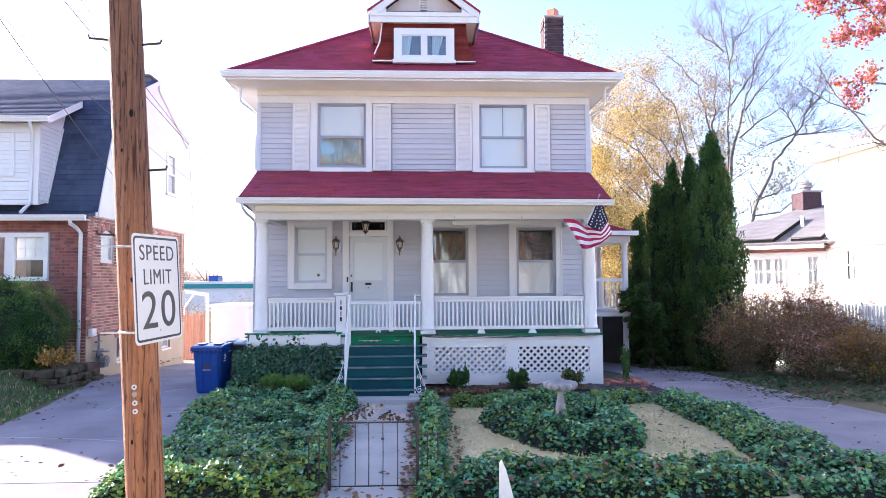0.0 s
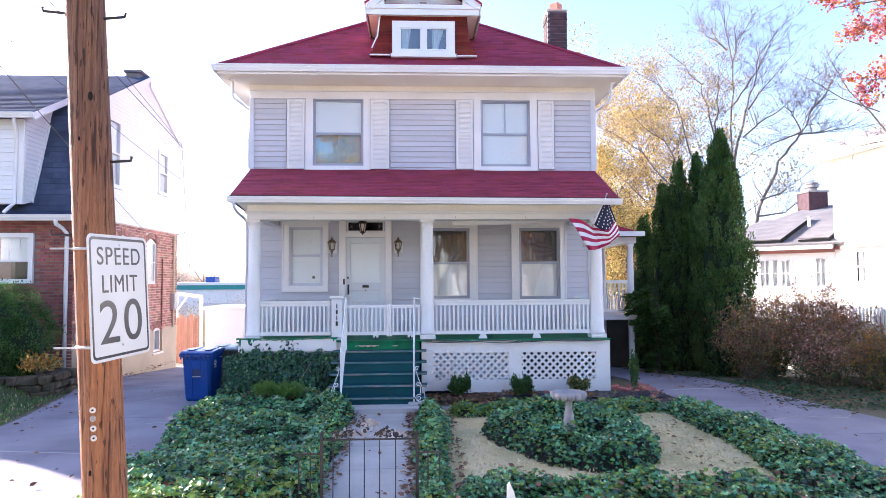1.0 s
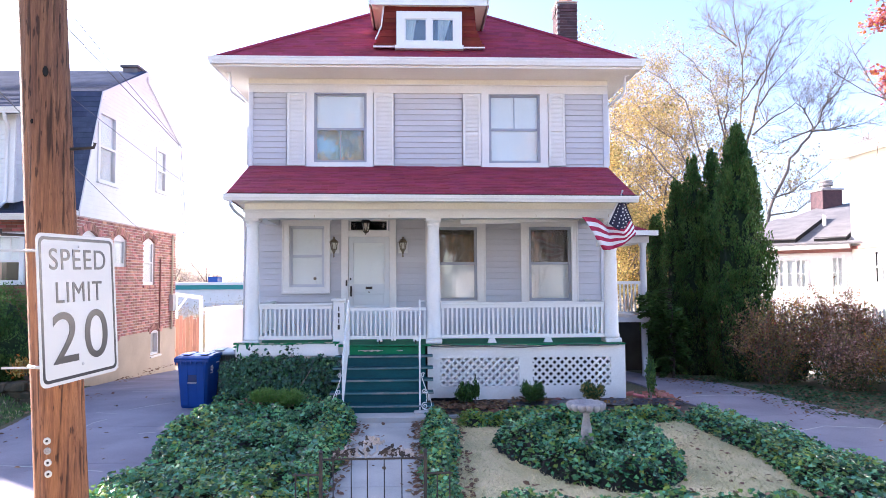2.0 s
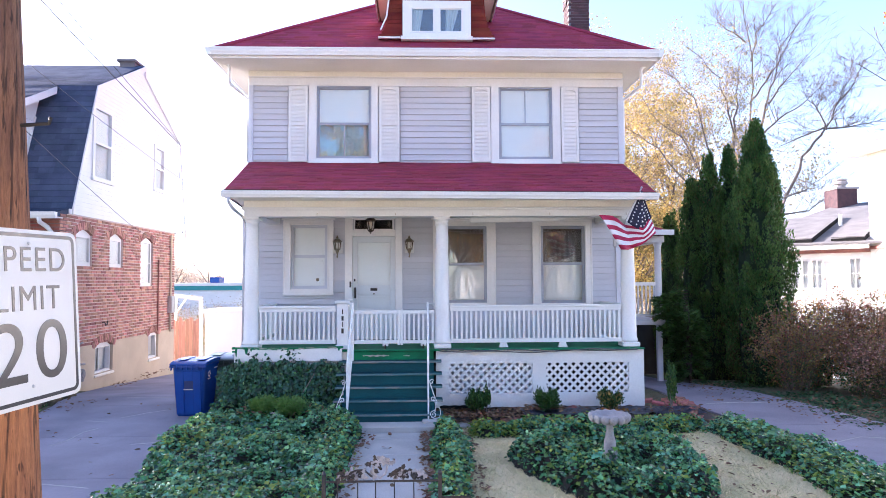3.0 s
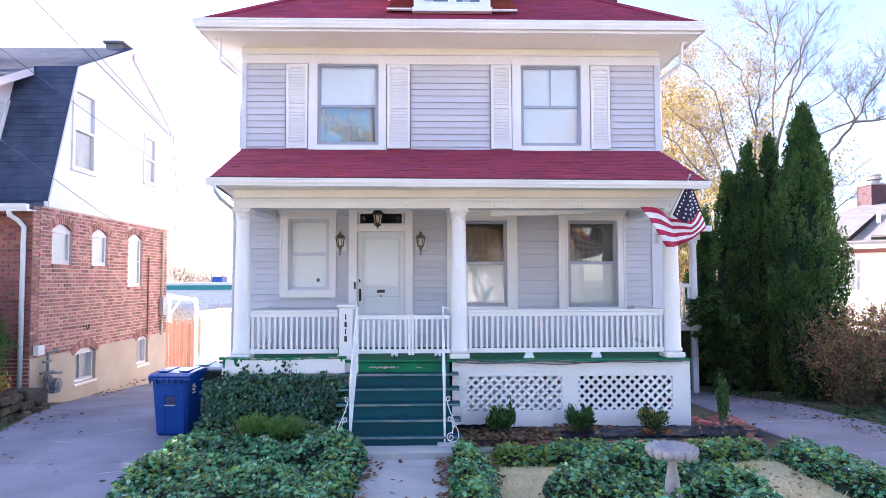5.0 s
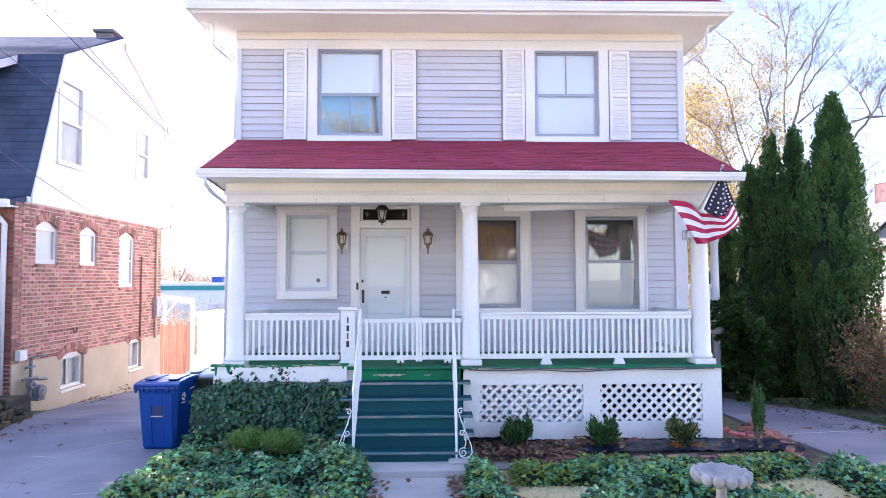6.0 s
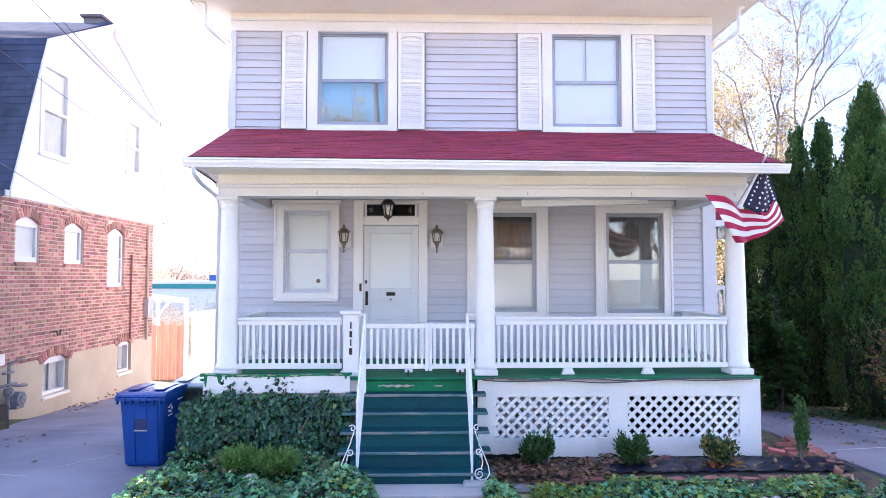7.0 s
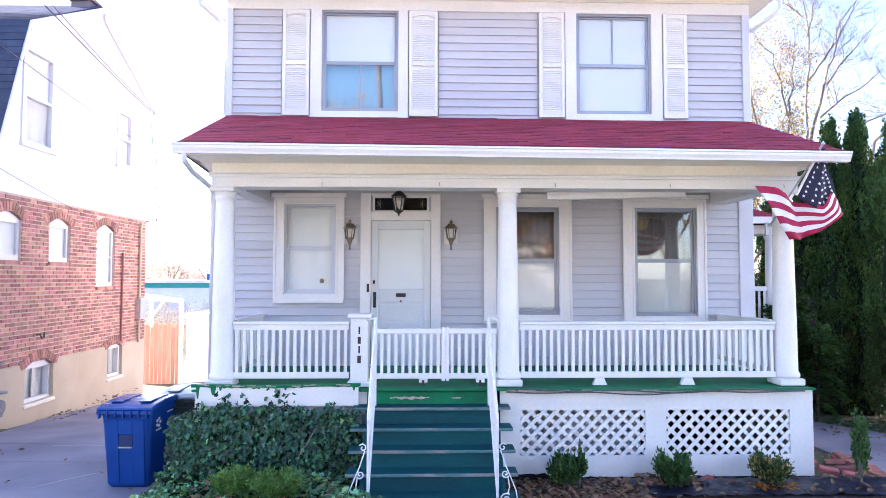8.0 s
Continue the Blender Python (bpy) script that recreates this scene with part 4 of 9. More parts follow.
        gutter(bm, a, b, 0.14, o)
        part("gutter", bm, WHITE, HOUSE, "white ogee eaves gutter")
    for s, xe, xw in ((-1, -3.86, XL - 0.05), (1, 4.32, XR + 0.05)):
        bm = bmesh.new()
        tube(bm, [(xe + s * 0.14, 13.95, 6.68), (xe + s * 0.02, 13.95, 6.62), (xe, 13.95, 6.56), (xe, 13.95, 6.30), (xe - s * 0.02, 13.97, 6.24), (xe - s * 0.07, 14.02, 6.21), (xw + s * 0.05, 14.36, 6.14), (xw, 14.42, 6.10), (xw, 14.44, 6.02), (xw, 14.44, 4.8)], 0.031, 8)
        part("downpipe", bm, WHITE, HOUSE, "white downpipe", smooth=True)


main_roof()


def dormer():
    yf, zs = 13.97, 7.20
    bm = bmesh.new()
    # shingled face with flared skirt, and cheeks running back into the roof
    prof = [(1.16, 7.20, 14.00), (1.08, 7.34, 14.05), (0.99, 7.62, 14.07), (0.95, 8.16, 14.08)]
    cx = 0.22
    rows = [[bm.verts.new((cx - w, y, z)), bm.verts.new((cx + w, y, z))] for w, z, y in prof]
    back = [[bm.verts.new((cx - w, 16.6, z)), bm.verts.new((cx + w, 16.6, z))] for w, z, y in prof]
    for a, b, c, d in zip(rows, rows[1:], back, back[1:]):
        bm.faces.new((a[0], a[1], b[1], b[0]))
        bm.faces.new((c[0], a[0], b[0], d[0]))
        bm.faces.new((a[1], c[1], d[1], b[1]))
    dm = part("dormer", bm, DORMER_RED, HOUSE, "red shingled attic dormer with flared skirt")
    bm = bmesh.new()
    for i in range(12):
        z = 7.22 + i * 0.078
        w = float(np.interp(z, [7.20, 7.34, 7.62, 8.16], [1.16, 1.08, 0.99, 0.95]))
        y = float(np.interp(z, [7.20, 7.34, 7.62, 8.16], [14.00, 14.05, 14.07, 14.08]))
        for a, b in ((cx - w, cx - 0.69), (cx + 0.69, cx + w)):
            bx(bm, a, b, y - 0.012, y + 0.01, z, z + 0.07)
    part("shingle", bm, DORMER_RED, dm, kind="stuff")
    bm = bmesh.new()
    x0, x1, z0, z1 = -0.46, 0.90, 7.18, 7.94
    for b in ((x0, x0 + 0.16, z0, z1), (x1 - 0.16, x1, z0, z1), (x0 + 0.16, x1 - 0.16, z1 - 0.15, z1), (x0 + 0.16, x1 - 0.16, z0, z0 + 0.11), (0.175, 0.265, z0 + 0.11, z1 - 0.15)):
        bx(bm, b[0], b[1], yf - 0.06, yf + 0.02, b[2], b[3])
    bx(bm, x0 - 0.03, x1 + 0.03, yf - 0.1, yf + 0.02, z0 - 0.04, z0 + 0.03)
    win = part("window", bm, WHITE, dm, "white twin dormer window", bevel=0.005)
    for a, b in ((x0 + 0.16, 0.175), (0.265, x1 - 0.16)):
        bm = bmesh.new()
        for q in ((a, a + 0.03, 7.30, 7.80), (b - 0.03, b, 7.30, 7.80), (a + 0.03, b - 0.03, 7.30, 7.33), (a + 0.03, b - 0.03, 7.77, 7.80)):
            bx(bm, q[0], q[1], yf - 0.045, yf - 0.015, q[2], q[3])
        part("sash", bm, WHITE, dm)
        bm = bmesh.new()
        bx(bm, a + 0.028, b - 0.028, yf - 0.035, yf - 0.03, 7.328, 7.772)
        p = part("pane", bm, FILM_GLASS, dm)
        p.visible_shadow = False
    # dark sheet behind the panes paints an unlit room
    bm = bmesh.new()
    bx(bm, x0 + 0.1, x1 - 0.1, yf + 0.045, yf + 0.06, 7.24, 7.88)
    part("room_shade_sheet", bm, DARK, dm)
    for a, b, lo in ((-0.28, -0.05, 0.55), (0.40, 0.66, 0.9)):  # gathered curtains
        bm = bmesh.new()
        n = 18
        rows = []
        for j in range(6):
            f = j / 5
            ww = (1 - 0.55 * f * lo)
            rows.append([bm.verts.new((a + (b - a) * ww * i / n, yf + 0.012 + 0.010 * math.sin(i * 1.5), 7.79 - 0.46 * f)) for i in range(n + 1)])
        for p, q in zip(rows, rows[1:]):
            for i in range(n):
                bm.faces.new((p[i], p[i + 1], q[i + 1], q[i]))
        part("curtain", bm, CURTAIN, dm, "gathered pale curtain", smooth=True)
    # boxed eave, pent strip and gable
    ex0, ex1, ey = -0.98, 1.42, 13.95
    bm = bmesh.new()
    bx(bm, ex0, ex1, ey, 14.1, 8.11, 8.15)
    for xa in (ex0, ex1 - 0.42):
        bx(bm, xa, xa + 0.42, 14.1, 16.4, 8.11, 8.15)
    part("soffit", bm, CREAM, dm)
    bm = bmesh.new()
    bx(bm, ex0 - 0.02, ex1 + 0.02, ey - 0.03, ey, 8.08, 8.29)
    bx(bm, ex0 - 0.03, ex1 + 0.03, ey - 0.06, ey - 0.03, 8.21, 8.30)
    part("fascia", bm, WHITE, dm, bevel=0.004)
    bm = bmesh.new()
    prism(bm, [(ex0 + 0.02, ey - 0.02, 8.30), (ex0 + 0.02, ey + 0.34, 8.49), (ex0 + 0.02, ey + 0.34, 8.30)], (ex1 - ex0 - 0.04, 0, 0))
    part("pent_roof", bm, SHINGLE_SHEET, dm)
    gz, rise = 8.30, 0.86
    bm = bmesh.new()
    prism(bm, [(ex0 + 0.1, ey + 0.33, gz + 0.05), (ex1 - 0.1, ey + 0.33, gz + 0.05), (cx, ey + 0.33, gz + rise)], (0, 0.05, 0))
    part("gable_wall", bm, WHITE, dm)
    bm = bmesh.new()
    for i in range(6):
        bx(bm, 0.14, 0.30, ey + 0.28, ey + 0.32, 8.50 + i * 0.06, 8.53 + i * 0.06)
    for xa in (0.10, 0.30):
        bx(bm, xa, xa + 0.04, ey + 0.27, ey + 0.33, 8.46, 8.86)
    part("gable_vent", bm, WHITE, dm, "white louvred gable vent")
    for s in (-1, 1):
        e = Vector((ex0 - 0.05 if s < 0 else ex1 + 0.05, ey - 0.078, gz + 0.0))
        top = Vector((cx, ey - 0.078, gz + rise + 0.04))
        bm = bmesh.new()
        prism(bm, [e, top, top - Vector((0, 0, 0.14)), e - Vector((0, 0, 0.12)) + Vector((-s * 0.12, 0, 0.02))], (0, 0.05, 0))
        part("rake_board", bm, WHITE, dm, bevel=0.004)
        bm = bmesh.new()
        prism(bm, [e + Vector((0, -0.03, 0.0)), top + Vector((0, -0.03, 0.0)), top + Vector((0, -0.03, 0.045)), e + Vector((s * 0.03, -0.03, 0.02))], (0, 3.4, 0))
        part("roof_slope", bm, SHINGLE_SHEET, dm)
        bm = bmesh.new()
        prism(bm, [(e.x, ey - 0.03, gz - 0.01), (e.x - s * 0.40, ey - 0.03, gz - 0.01), (e.x - s * 0.40, ey - 0.03, gz + 0.20), (e.x - s * 0.06, ey - 0.03, gz + 0.02)], (0, 0.06, 0))
        part("eave_return", bm, WHITE, dm)
        bm = bmesh.new()
        bx(bm, e.x - (0.01 if s < 0 else 0.02), e.x + (0.02 if s < 0 else 0.01), ey - 0.03, 16.0, 8.08, 8.29)
        part("fascia", bm, WHITE, dm)
        bm = bmesh.new()
        tube(bm, [(cx + s * 0.95, 14.04, 8.10), (cx + s * 1.0, 14.02, 7.66), (cx + s * 1.12, 13.97, 7.36)], 0.016, 6)
        if s < 0:
            part("trim_cord", bm, WHITE, dm, "thin white trim along the flare")
        else:
            bm.free()
    box_part("flashing", (-0.94, -0.50, 13.90, 13.97, 7.175, 7.205), WHITE, dm)
    box_part("flashing", (0.94, 1.38, 13.90, 13.97, 7.165, 7.195), WHITE, dm)


dormer()


def chimney():
    x0, x1, y0, y1 = 3.58, 4.10, 16.9, 17.45
    bm = bmesh.new()
    bx(bm, x0 + 0.008, x1 - 0.008, y0 + 0.008, y1 - 0.008, 6.9, 9.52)
    ch = part("chimney", bm, GREYROOF, HOUSE, "dark brick chimney with clay flue")
    mesh = bmesh.new()
    bx(mesh, -0.095, 0.095, -0.045, 0.045, -0.03, 0.03)
    me = shared("brick", mesh, DARKBRICK, 0.003)
    for i in range(22):
        z = 7.93 + i * 0.072
        g = 0.02 if i in (19, 20) else 0.0
        for k in range(3):
            o = (k - 1) * 0.2 + (0.09 if i % 2 else -0.02)
            x = min(max((x0 + x1) / 2 + o * 0.9, x0 + 0.09), x1 - 0.09)
            piece("brick", me, (x, y0 + 0.04 - g, z), ch)
        for k in range(2):
            for xs in (x0 + 0.04 - g, x1 - 0.04 + g):
                piece("brick", me, (xs, y0 + 0.2 + k * 0.2 + (0.05 if i % 2 else 0), z), ch, turn=(0, 0, math.pi / 2))
    bm = bmesh.new()
    bx(bm, x0 - 0.02, x1 + 0.02, y0 - 0.02, y1 + 0.02, 9.51, 9.55)
    part("chimney_cap", bm, MORTAR, ch, bevel=0.01)
    bm = bmesh.new()
    lathe(bm, [(0.17, 9.55), (0.17, 9.80), (0.13, 9.80), (0.13, 9.6), (0, 9.6)], 3.86, 17.15, 4)
    part("clay_flue", bm, CLAY, ch)
    bm = bmesh.new()
    lathe(bm, [(0.0, 8.0), (0.28, 8.05), (0.26, 8.5), (0.1, 8.75), (0, 8.78)], 3.52, 17.5, 10)
    part("flashing_hood", bm, STEEL, ch, smooth=True)


chimney()


# ---------------------------------------------------------------- the porch
def porch():
    # deck and its worn edge
    bm = bmesh.new()
    bx(bm, -3.28, 3.73, 12.47, YF - 0.02, 1.168, 1.195)
    deck = part("porch_deck", bm, GREEN, HOUSE, "green painted porch floor", bevel=0.006)
    bm = bmesh.new()
    bx(bm, -3.30, 3.745, 12.42, 12.48, 1.175, 1.20)
    part("deck_edge", bm, GREEN, deck, "green deck edge with flaking paint", bevel=0.006)
    random.seed(4)
    bm = bmesh.new()
    x = -3.2
    while x < 3.35:
        w = random.uniform(0.05, 0.3)
        if random.random() < 0.45:
            bx(bm, x, x + w, 12.414, 12.425, 1.172 + random.uniform(0, 0.01), 1.186 + random.uniform(0, 0.01))
        x += w + random.uniform(0.02, 0.2)
    part("flaked_patch", bm, FLAKE, deck, "bare flaked paint", kind="stuff")
    for k, z in enumerate((1.178, 1.160)):
        bm = bmesh.new()
        n = 60
        pts = []
        for i in range(n + 1):
            xx = 0.2 + 3.4 * i / n
            pts.append((xx, 12.405 - 0.012 * k, z + 0.012 * math.sin(xx * 2.3 + k) + 0.012 * math.sin(xx * 5.1 + 2 * k)))
        tube(bm, pts, 0.008, 5)
        part("cord", bm, CABLE, deck, "dark cord tacked along the deck edge")
    # raised white facing board left of the steps, with a flaking green cap
    box_part("facing_board", (-3.24, -1.45, 12.398, 12.416, 1.02, 1.238), WHITE, deck, "white facing board with chipped paint")
    rnd = random.Random(14)
    bm = bmesh.new()
    n = 46
    top, low = [], []
    for k in range(n + 1):
        xx = -3.29 + 1.86 * k / n
        sag = 0.008 * math.sin(xx * 3.1)
        top.append((xx, 12.384, 1.262 + sag))
        low.append((xx, 12.384, 1.236 + sag - max(0.0, rnd.gauss(0.0, 0.009))))
    prism(bm, top + low[::-1], (0, 0.06, 0))
    cap = part("cap_strip", bm, GREEN, deck, "green cap strip with flaking paint")
    bm = bmesh.new()
    for _ in range(26):
        xx, w = rnd.uniform(-3.25, -1.6), rnd.uniform(0.03, 0.13)
        z = 1.243 + 0.008 * math.sin(xx * 3.1) + rnd.uniform(-0.004, 0.012)
        bx(bm, xx, xx + w, 12.380, 12.39, z, z + rnd.uniform(0.004, 0.010))
    part("flaked_patch", bm, FLAKE, cap, "bare flaked paint", kind="stuff")
    bm = bmesh.new()
    for xx, ln, w in ((-3.05, 0.10, 0.035), (-2.97, 0.05, 0.02), (-2.55, 0.03, 0.03), (-3.22, 0.14, 0.022), (-1.5, 0.05, 0.02)):
        prism(bm, [(xx - w, 12.395, 1.242), (xx + w, 12.395, 1.242), (xx + w * 0.3, 12.395, 1.242 - ln), (xx - w * 0.4, 12.395, 1.242 - ln * 0.9)], (0, 0.004, 0))
    part("paint_drip", bm, GREEN, cap, "green paint run down the facing board", kind="stuff")
    # skirt: framed lattice on the right of the steps, plain boards on the left
    yk = 12.48
    bm = bmesh.new()
    for b in ((0.14, 3.74, 0.95, 1.165), (0.14, 3.74, 0.20, 0.44), (0.14, 0.37, 0.44, 0.95), (1.80, 2.04, 0.44, 0.95), (3.47, 3.74, 0.44, 0.95)):
        bx(bm, b[0], b[1], yk, yk + 0.03, b[2], b[3])
    skirt = part("porch_skirt", bm, WHITE, HOUSE, "white board skirt with lattice panels", bevel=0.004)
    bm = bmesh.new()
    bx(bm, -3.28, -1.36, yk, yk + 0.04, 0.1, 1.165)
    part("porch_skirt", bm, WHITE, HOUSE, "white board skirt half hidden by ivy", bevel=0.004)
    for x in (-3.28, 3.70):
        bm = bmesh.new()
        bx(bm, x, x + 0.04, yk + 0.045, YF, 0.0, 1.10)
        part("porch_skirt", bm, WHITE, HOUSE, bevel=0.004)
    for a, b in ((0.37, 1.80), (2.04, 3.47)):
        for s in (-1, 1):
            c = -3.0
            while c < 3.0:
                # a strip along x - a = s * (z - 0.44) + c
                pts = []
                for z in (0.42, 0.97):
                    pts.append((a + c + s * (z - 0.44), z))
                (xa, za), (xb, zb) = pts
                lo, hi = a - 0.02, b + 0.02
                t0, t1 = 0.0, 1.0
                dx = xb - xa
                for lim, sign in ((lo, 1), (hi, -1)):
                    tl = (lim - xa) / dx
                    if sign * dx > 0:
                        t0 = max(t0, tl)
                    else:
                        t1 = min(t1, tl)
                if t1 - t0 > 0.05:
                    p = Vector((xa + dx * t0, 0, za + (zb - za) * t0))
                    q = Vector((xa + dx * t1, 0, za + (zb - za) * t1))
                    w = Vector((0.7071, 0, -s * 0.7071)) * 0.0215
                    y = yk + (0.012 if s > 0 else 0.021)
                    bm = bmesh.new()
                    prism(bm, [p - w + Vector((0, y, 0)), p + w + Vector((0, y, 0)), q + w + Vector((0, y, 0)), q - w + Vector((0, y, 0))], (0, 0.008, 0))
                    part("lattice_strip", bm, WHITE, skirt)
                c += 0.139
    bm = bmesh.new()
    bx(bm, 0.3, 1.9, 12.95, 12.97, 0.1, 1.08)
    part("backing_board", bm, CORNER, HOUSE, "grey board behind the lattice")
    # dark sheet added to paint the shade under the porch
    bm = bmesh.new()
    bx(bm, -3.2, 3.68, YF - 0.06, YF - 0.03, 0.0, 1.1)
    part("under_porch_shade", bm, DARK, HOUSE)
    # steps
    tops = [1.03, 0.85, 0.67, 0.49, 0.31]
    ys = [12.26, 12.07, 11.88, 11.69, 11.50]
    bm = bmesh.new()
    bx(bm, -1.36, 0.10, 12.455, 12.47, 1.03, 1.165)
    part("riser", bm, GREEN, HOUSE, "green riser with flaked paint")
    for b in ((-1.10, -0.66, 1.085, 1.112), (-0.42, -0.30, 1.088, 1.104)):
        bm = bmesh.new()
        n = 14
        up = [(b[0] + (b[1] - b[0]) * i / n, 12.452, b[3] - 0.006 * math.sin(i * 2.1) - 0.02 * abs(i / n - 0.5) ** 2) for i in range(n + 1)]
        dn = [(b[1] - (b[1] - b[0]) * i / n, 12.452, b[2] + 0.008 * math.sin(i * 1.7) + 0.05 * abs(i / n - 0.5) ** 2) for i in range(n + 1)]
        prism(bm, up + dn, (0, 0.003, 0))
        part("flaked_patch", bm, FLAKE, HOUSE, "bare wood where paint flaked")
    for i, (z, y) in enumerate(zip(tops, ys)):
        grow = 0.03 * i
        bm = bmesh.new()
        bx(bm, -1.50, 0.23, y + 0.012, (12.46 if i == 0 else ys[i - 1] + 0.04), z - 0.035, z)
        tread = part("step_tread", bm, STEP, HOUSE, "teal painted wooden tread", bevel=0.005)
        bm = bmesh.new()
        bx(bm, -1.50, 0.23, y, y + 0.016, z - 0.034, z - 0.001)
        part("nosing", bm, NOSE, tread, "worn pale nosing", bevel=0.005)
        low = tops[i + 1] if i < 4 else 0.1
        bm = bmesh.new()
        bx(bm, -1.36, 0.10, y + 0.03, y + 0.05, low, z - 0.035)
        part("riser", bm, STEP, HOUSE)
    for x in (-1.36, 0.06):
        bm = bmesh.new()
        prism(bm, [(x, 11.56, 0.1), (x, 11.56, 0.25), (x, 12.45, 1.0), (x, 12.45, 0.1)], (0.04, 0, 0))
        part("stringer", bm, STEP, HOUSE)
    for x in (-1.40, -0.10):
        bm = bmesh.new()
        bx(bm, x, x + 0.27, 11.38, 11.68, 0.06, 0.23)
        part("footing_block", bm, WALKWAY, HOUSE, "concrete block at the stair foot", bevel=0.02)
    # columns
    bm = bmesh.new()
    lathe(bm, [(0.135, 1.28), (0.15, 1.30), (0.15, 1.33), (0.132, 1.36), (0.128, 1.9), (0.118, 2.6), (0.106, 3.30), (0.106, 3.34), (0.116, 3.35), (0.116, 3.375), (0.108, 3.385), (0.11, 3.40), (0.128, 3.43), (0.128, 3.44)], 0, 0, 28)
    me = shared("shaft", bm, WHITE)
    me.shade_smooth()
    for x in (-3.05, 0.26, 3.56):
        bm = bmesh.new()
        bx(bm, x - 0.15, x + 0.15, 12.55, 12.85, 1.20, 1.28)
        col = part("column", bm, WHITE, HOUSE, "round tapered white porch column", bevel=0.012)
        piece("shaft", me, (x, 12.70, 0), col)
        bm = bmesh.new()
        bx(bm, x - 0.14, x + 0.14, 12.56, 12.84, 3.44, 3.49)
        part("abacus", bm, WHITE, col, bevel=0.006)
    # entablature, side beams, ceiling
    bm = bmesh.new()
    bx(bm, -3.17, 3.68, 12.57, 12.83, 3.49, 3.83)
    beam = part("porch_beam", bm, WHITE, HOUSE, "white porch beam with mouldings", bevel=0.004)
    for z0, z1, o in ((3.60, 3.635, 0.025), (3.635, 3.65, 0.04), (3.49, 3.50, 0.01)):
        box_part("moulding", (-3.17 - o, 3.68 + o, 12.57 - o, 12.60, z0, z1), WHITE, beam)
    box_part("frieze_board", (-3.165, 3.675, 12.562, 12.59, 3.655, 3.82), CREAM, beam)
    bm = bmesh.new()
    tube(bm, [(0, 0, 0.02), (0, -0.012, 0.005), (0, -0.014, -0.012), (0, -0.004, -0.018)], 0.006, 5)
    me = shared("hook", bm, FLAKE)
    for i in range(15):
        piece("hook", me, (-2.95 + i * 0.462, 12.546, 3.795), beam)
    for i in range(5):
        piece("hook", me, (-1.9 + i * 1.35, 12.552, 3.53), beam)
    for x0, x1 in ((-3.17, -2.93), (3.44, 3.68)):
        box_part("side_beam", (x0, x1, 12.83, YF - 0.03, 3.52, 3.80), WHITE, HOUSE)
    bm = bmesh.new()
    bx(bm, -3.17, 3.68, 12.58, YF - 0.02, 3.805, 3.825)
    part("porch_ceiling", bm, CEILING, HOUSE, "brown boarded porch ceiling")
    # roof of the porch
    ex0, ex1, ey, ez = -3.30, 3.79, 11.92, 3.875
    tx0, tx1, ty, tz = -3.57, 4.05, YF, 4.775
    bm = bmesh.new()
    drop = 0.045  # the eave has settled at its right end
    v = [bm.verts.new(q) for q in ((ex0, ey, ez), (ex1, ey, ez - drop), (tx1, ty, tz - 0.02), (tx0, ty, tz), (ex0, ey, ez - 0.06), (ex1, ey, ez - drop - 0.06), (tx1, ty, 3.83), (tx0, ty, 3.83))]
    for f in ((0, 1, 2, 3), (4, 7, 6, 5), (0, 4, 5, 1), (1, 5, 6, 2), (0, 3, 7, 4), (3, 2, 6, 7)):
        bm.faces.new([v[i] for i in f])
    part("porch_roof", bm, SHINGLE, HOUSE, "low red shingled porch roof")
    bm = bmesh.new()
    bx(bm, ex0 + 0.02, ex1 - 0.02, ey + 0.02, 12.57, 3.765, 3.783)
    part("porch_soffit", bm, CREAM, HOUSE)
    bm = bmesh.new()
    prism(bm, [(ex0, ey - 0.012, 3.73), (ex0, ey - 0.012, 3.855), (ex1, ey - 0.012, 3.855 - drop), (ex1, ey - 0.012, 3.70)], (0, 0.024, 0))
    part("fascia", bm, PEEL, HOUSE)
    bm = bmesh.new()
    prism(bm, [(ex0 - 0.02, ey - 0.03, 3.846), (ex0 - 0.02, ey - 0.03, 3.868), (ex1 + 0.02, ey - 0.03, 3.868 - drop), (ex1 + 0.02, ey - 0.03, 3.846 - drop)], (0, 0.016, 0))
    part("drip_edge", bm, SOIL, HOUSE, "dark edge strip under the shingles")
    bm = bmesh.new()
    gutter(bm, (ex0 - 0.03, ey - 0.014, 3.842), (ex1 + 0.03, ey - 0.014, 3.842 - drop), 0.105, (0, -0.105, 0))
    part("gutter", bm, WHITE, HOUSE, "white porch gutter")
    # closed ends of the roof, their soffits and dark edges
    for s, xe, xw, xb in ((-1, ex0, tx0, -3.17), (1, ex1, tx1, 3.68)):
        low = 3.79 - (drop if s > 0 else 0)
        bm = bmesh.new()
        prism(bm, [(xe + s * 0.008, ey + 0.02, low), (xw + s * 0.008, ty - 0.05, 3.79), (xw + s * 0.008, ty - 0.05, tz - 0.08)], (-s * 0.004, 0, 0))
        part("roof_end_board", bm, WHITE, HOUSE, "white board closing the roof end")
        bm = bmesh.new()
        prism(bm, [(xb, 12.58, 3.762), (xe, 12.58, 3.762), (xw, YF - 0.05, 3.762), (xb, YF - 0.05, 3.762)], (0, 0, 0.018))
        part("porch_soffit", bm, CREAM, HOUSE)
        bm = bmesh.new()
        tube(bm, [(xe + s * 0.012, ey, low), (xw + s * 0.012, ty - 0.05, 3.785)], 0.011, 5)
        part("edge_strip", bm, SOIL, HOUSE, "dark strip along the roof end")
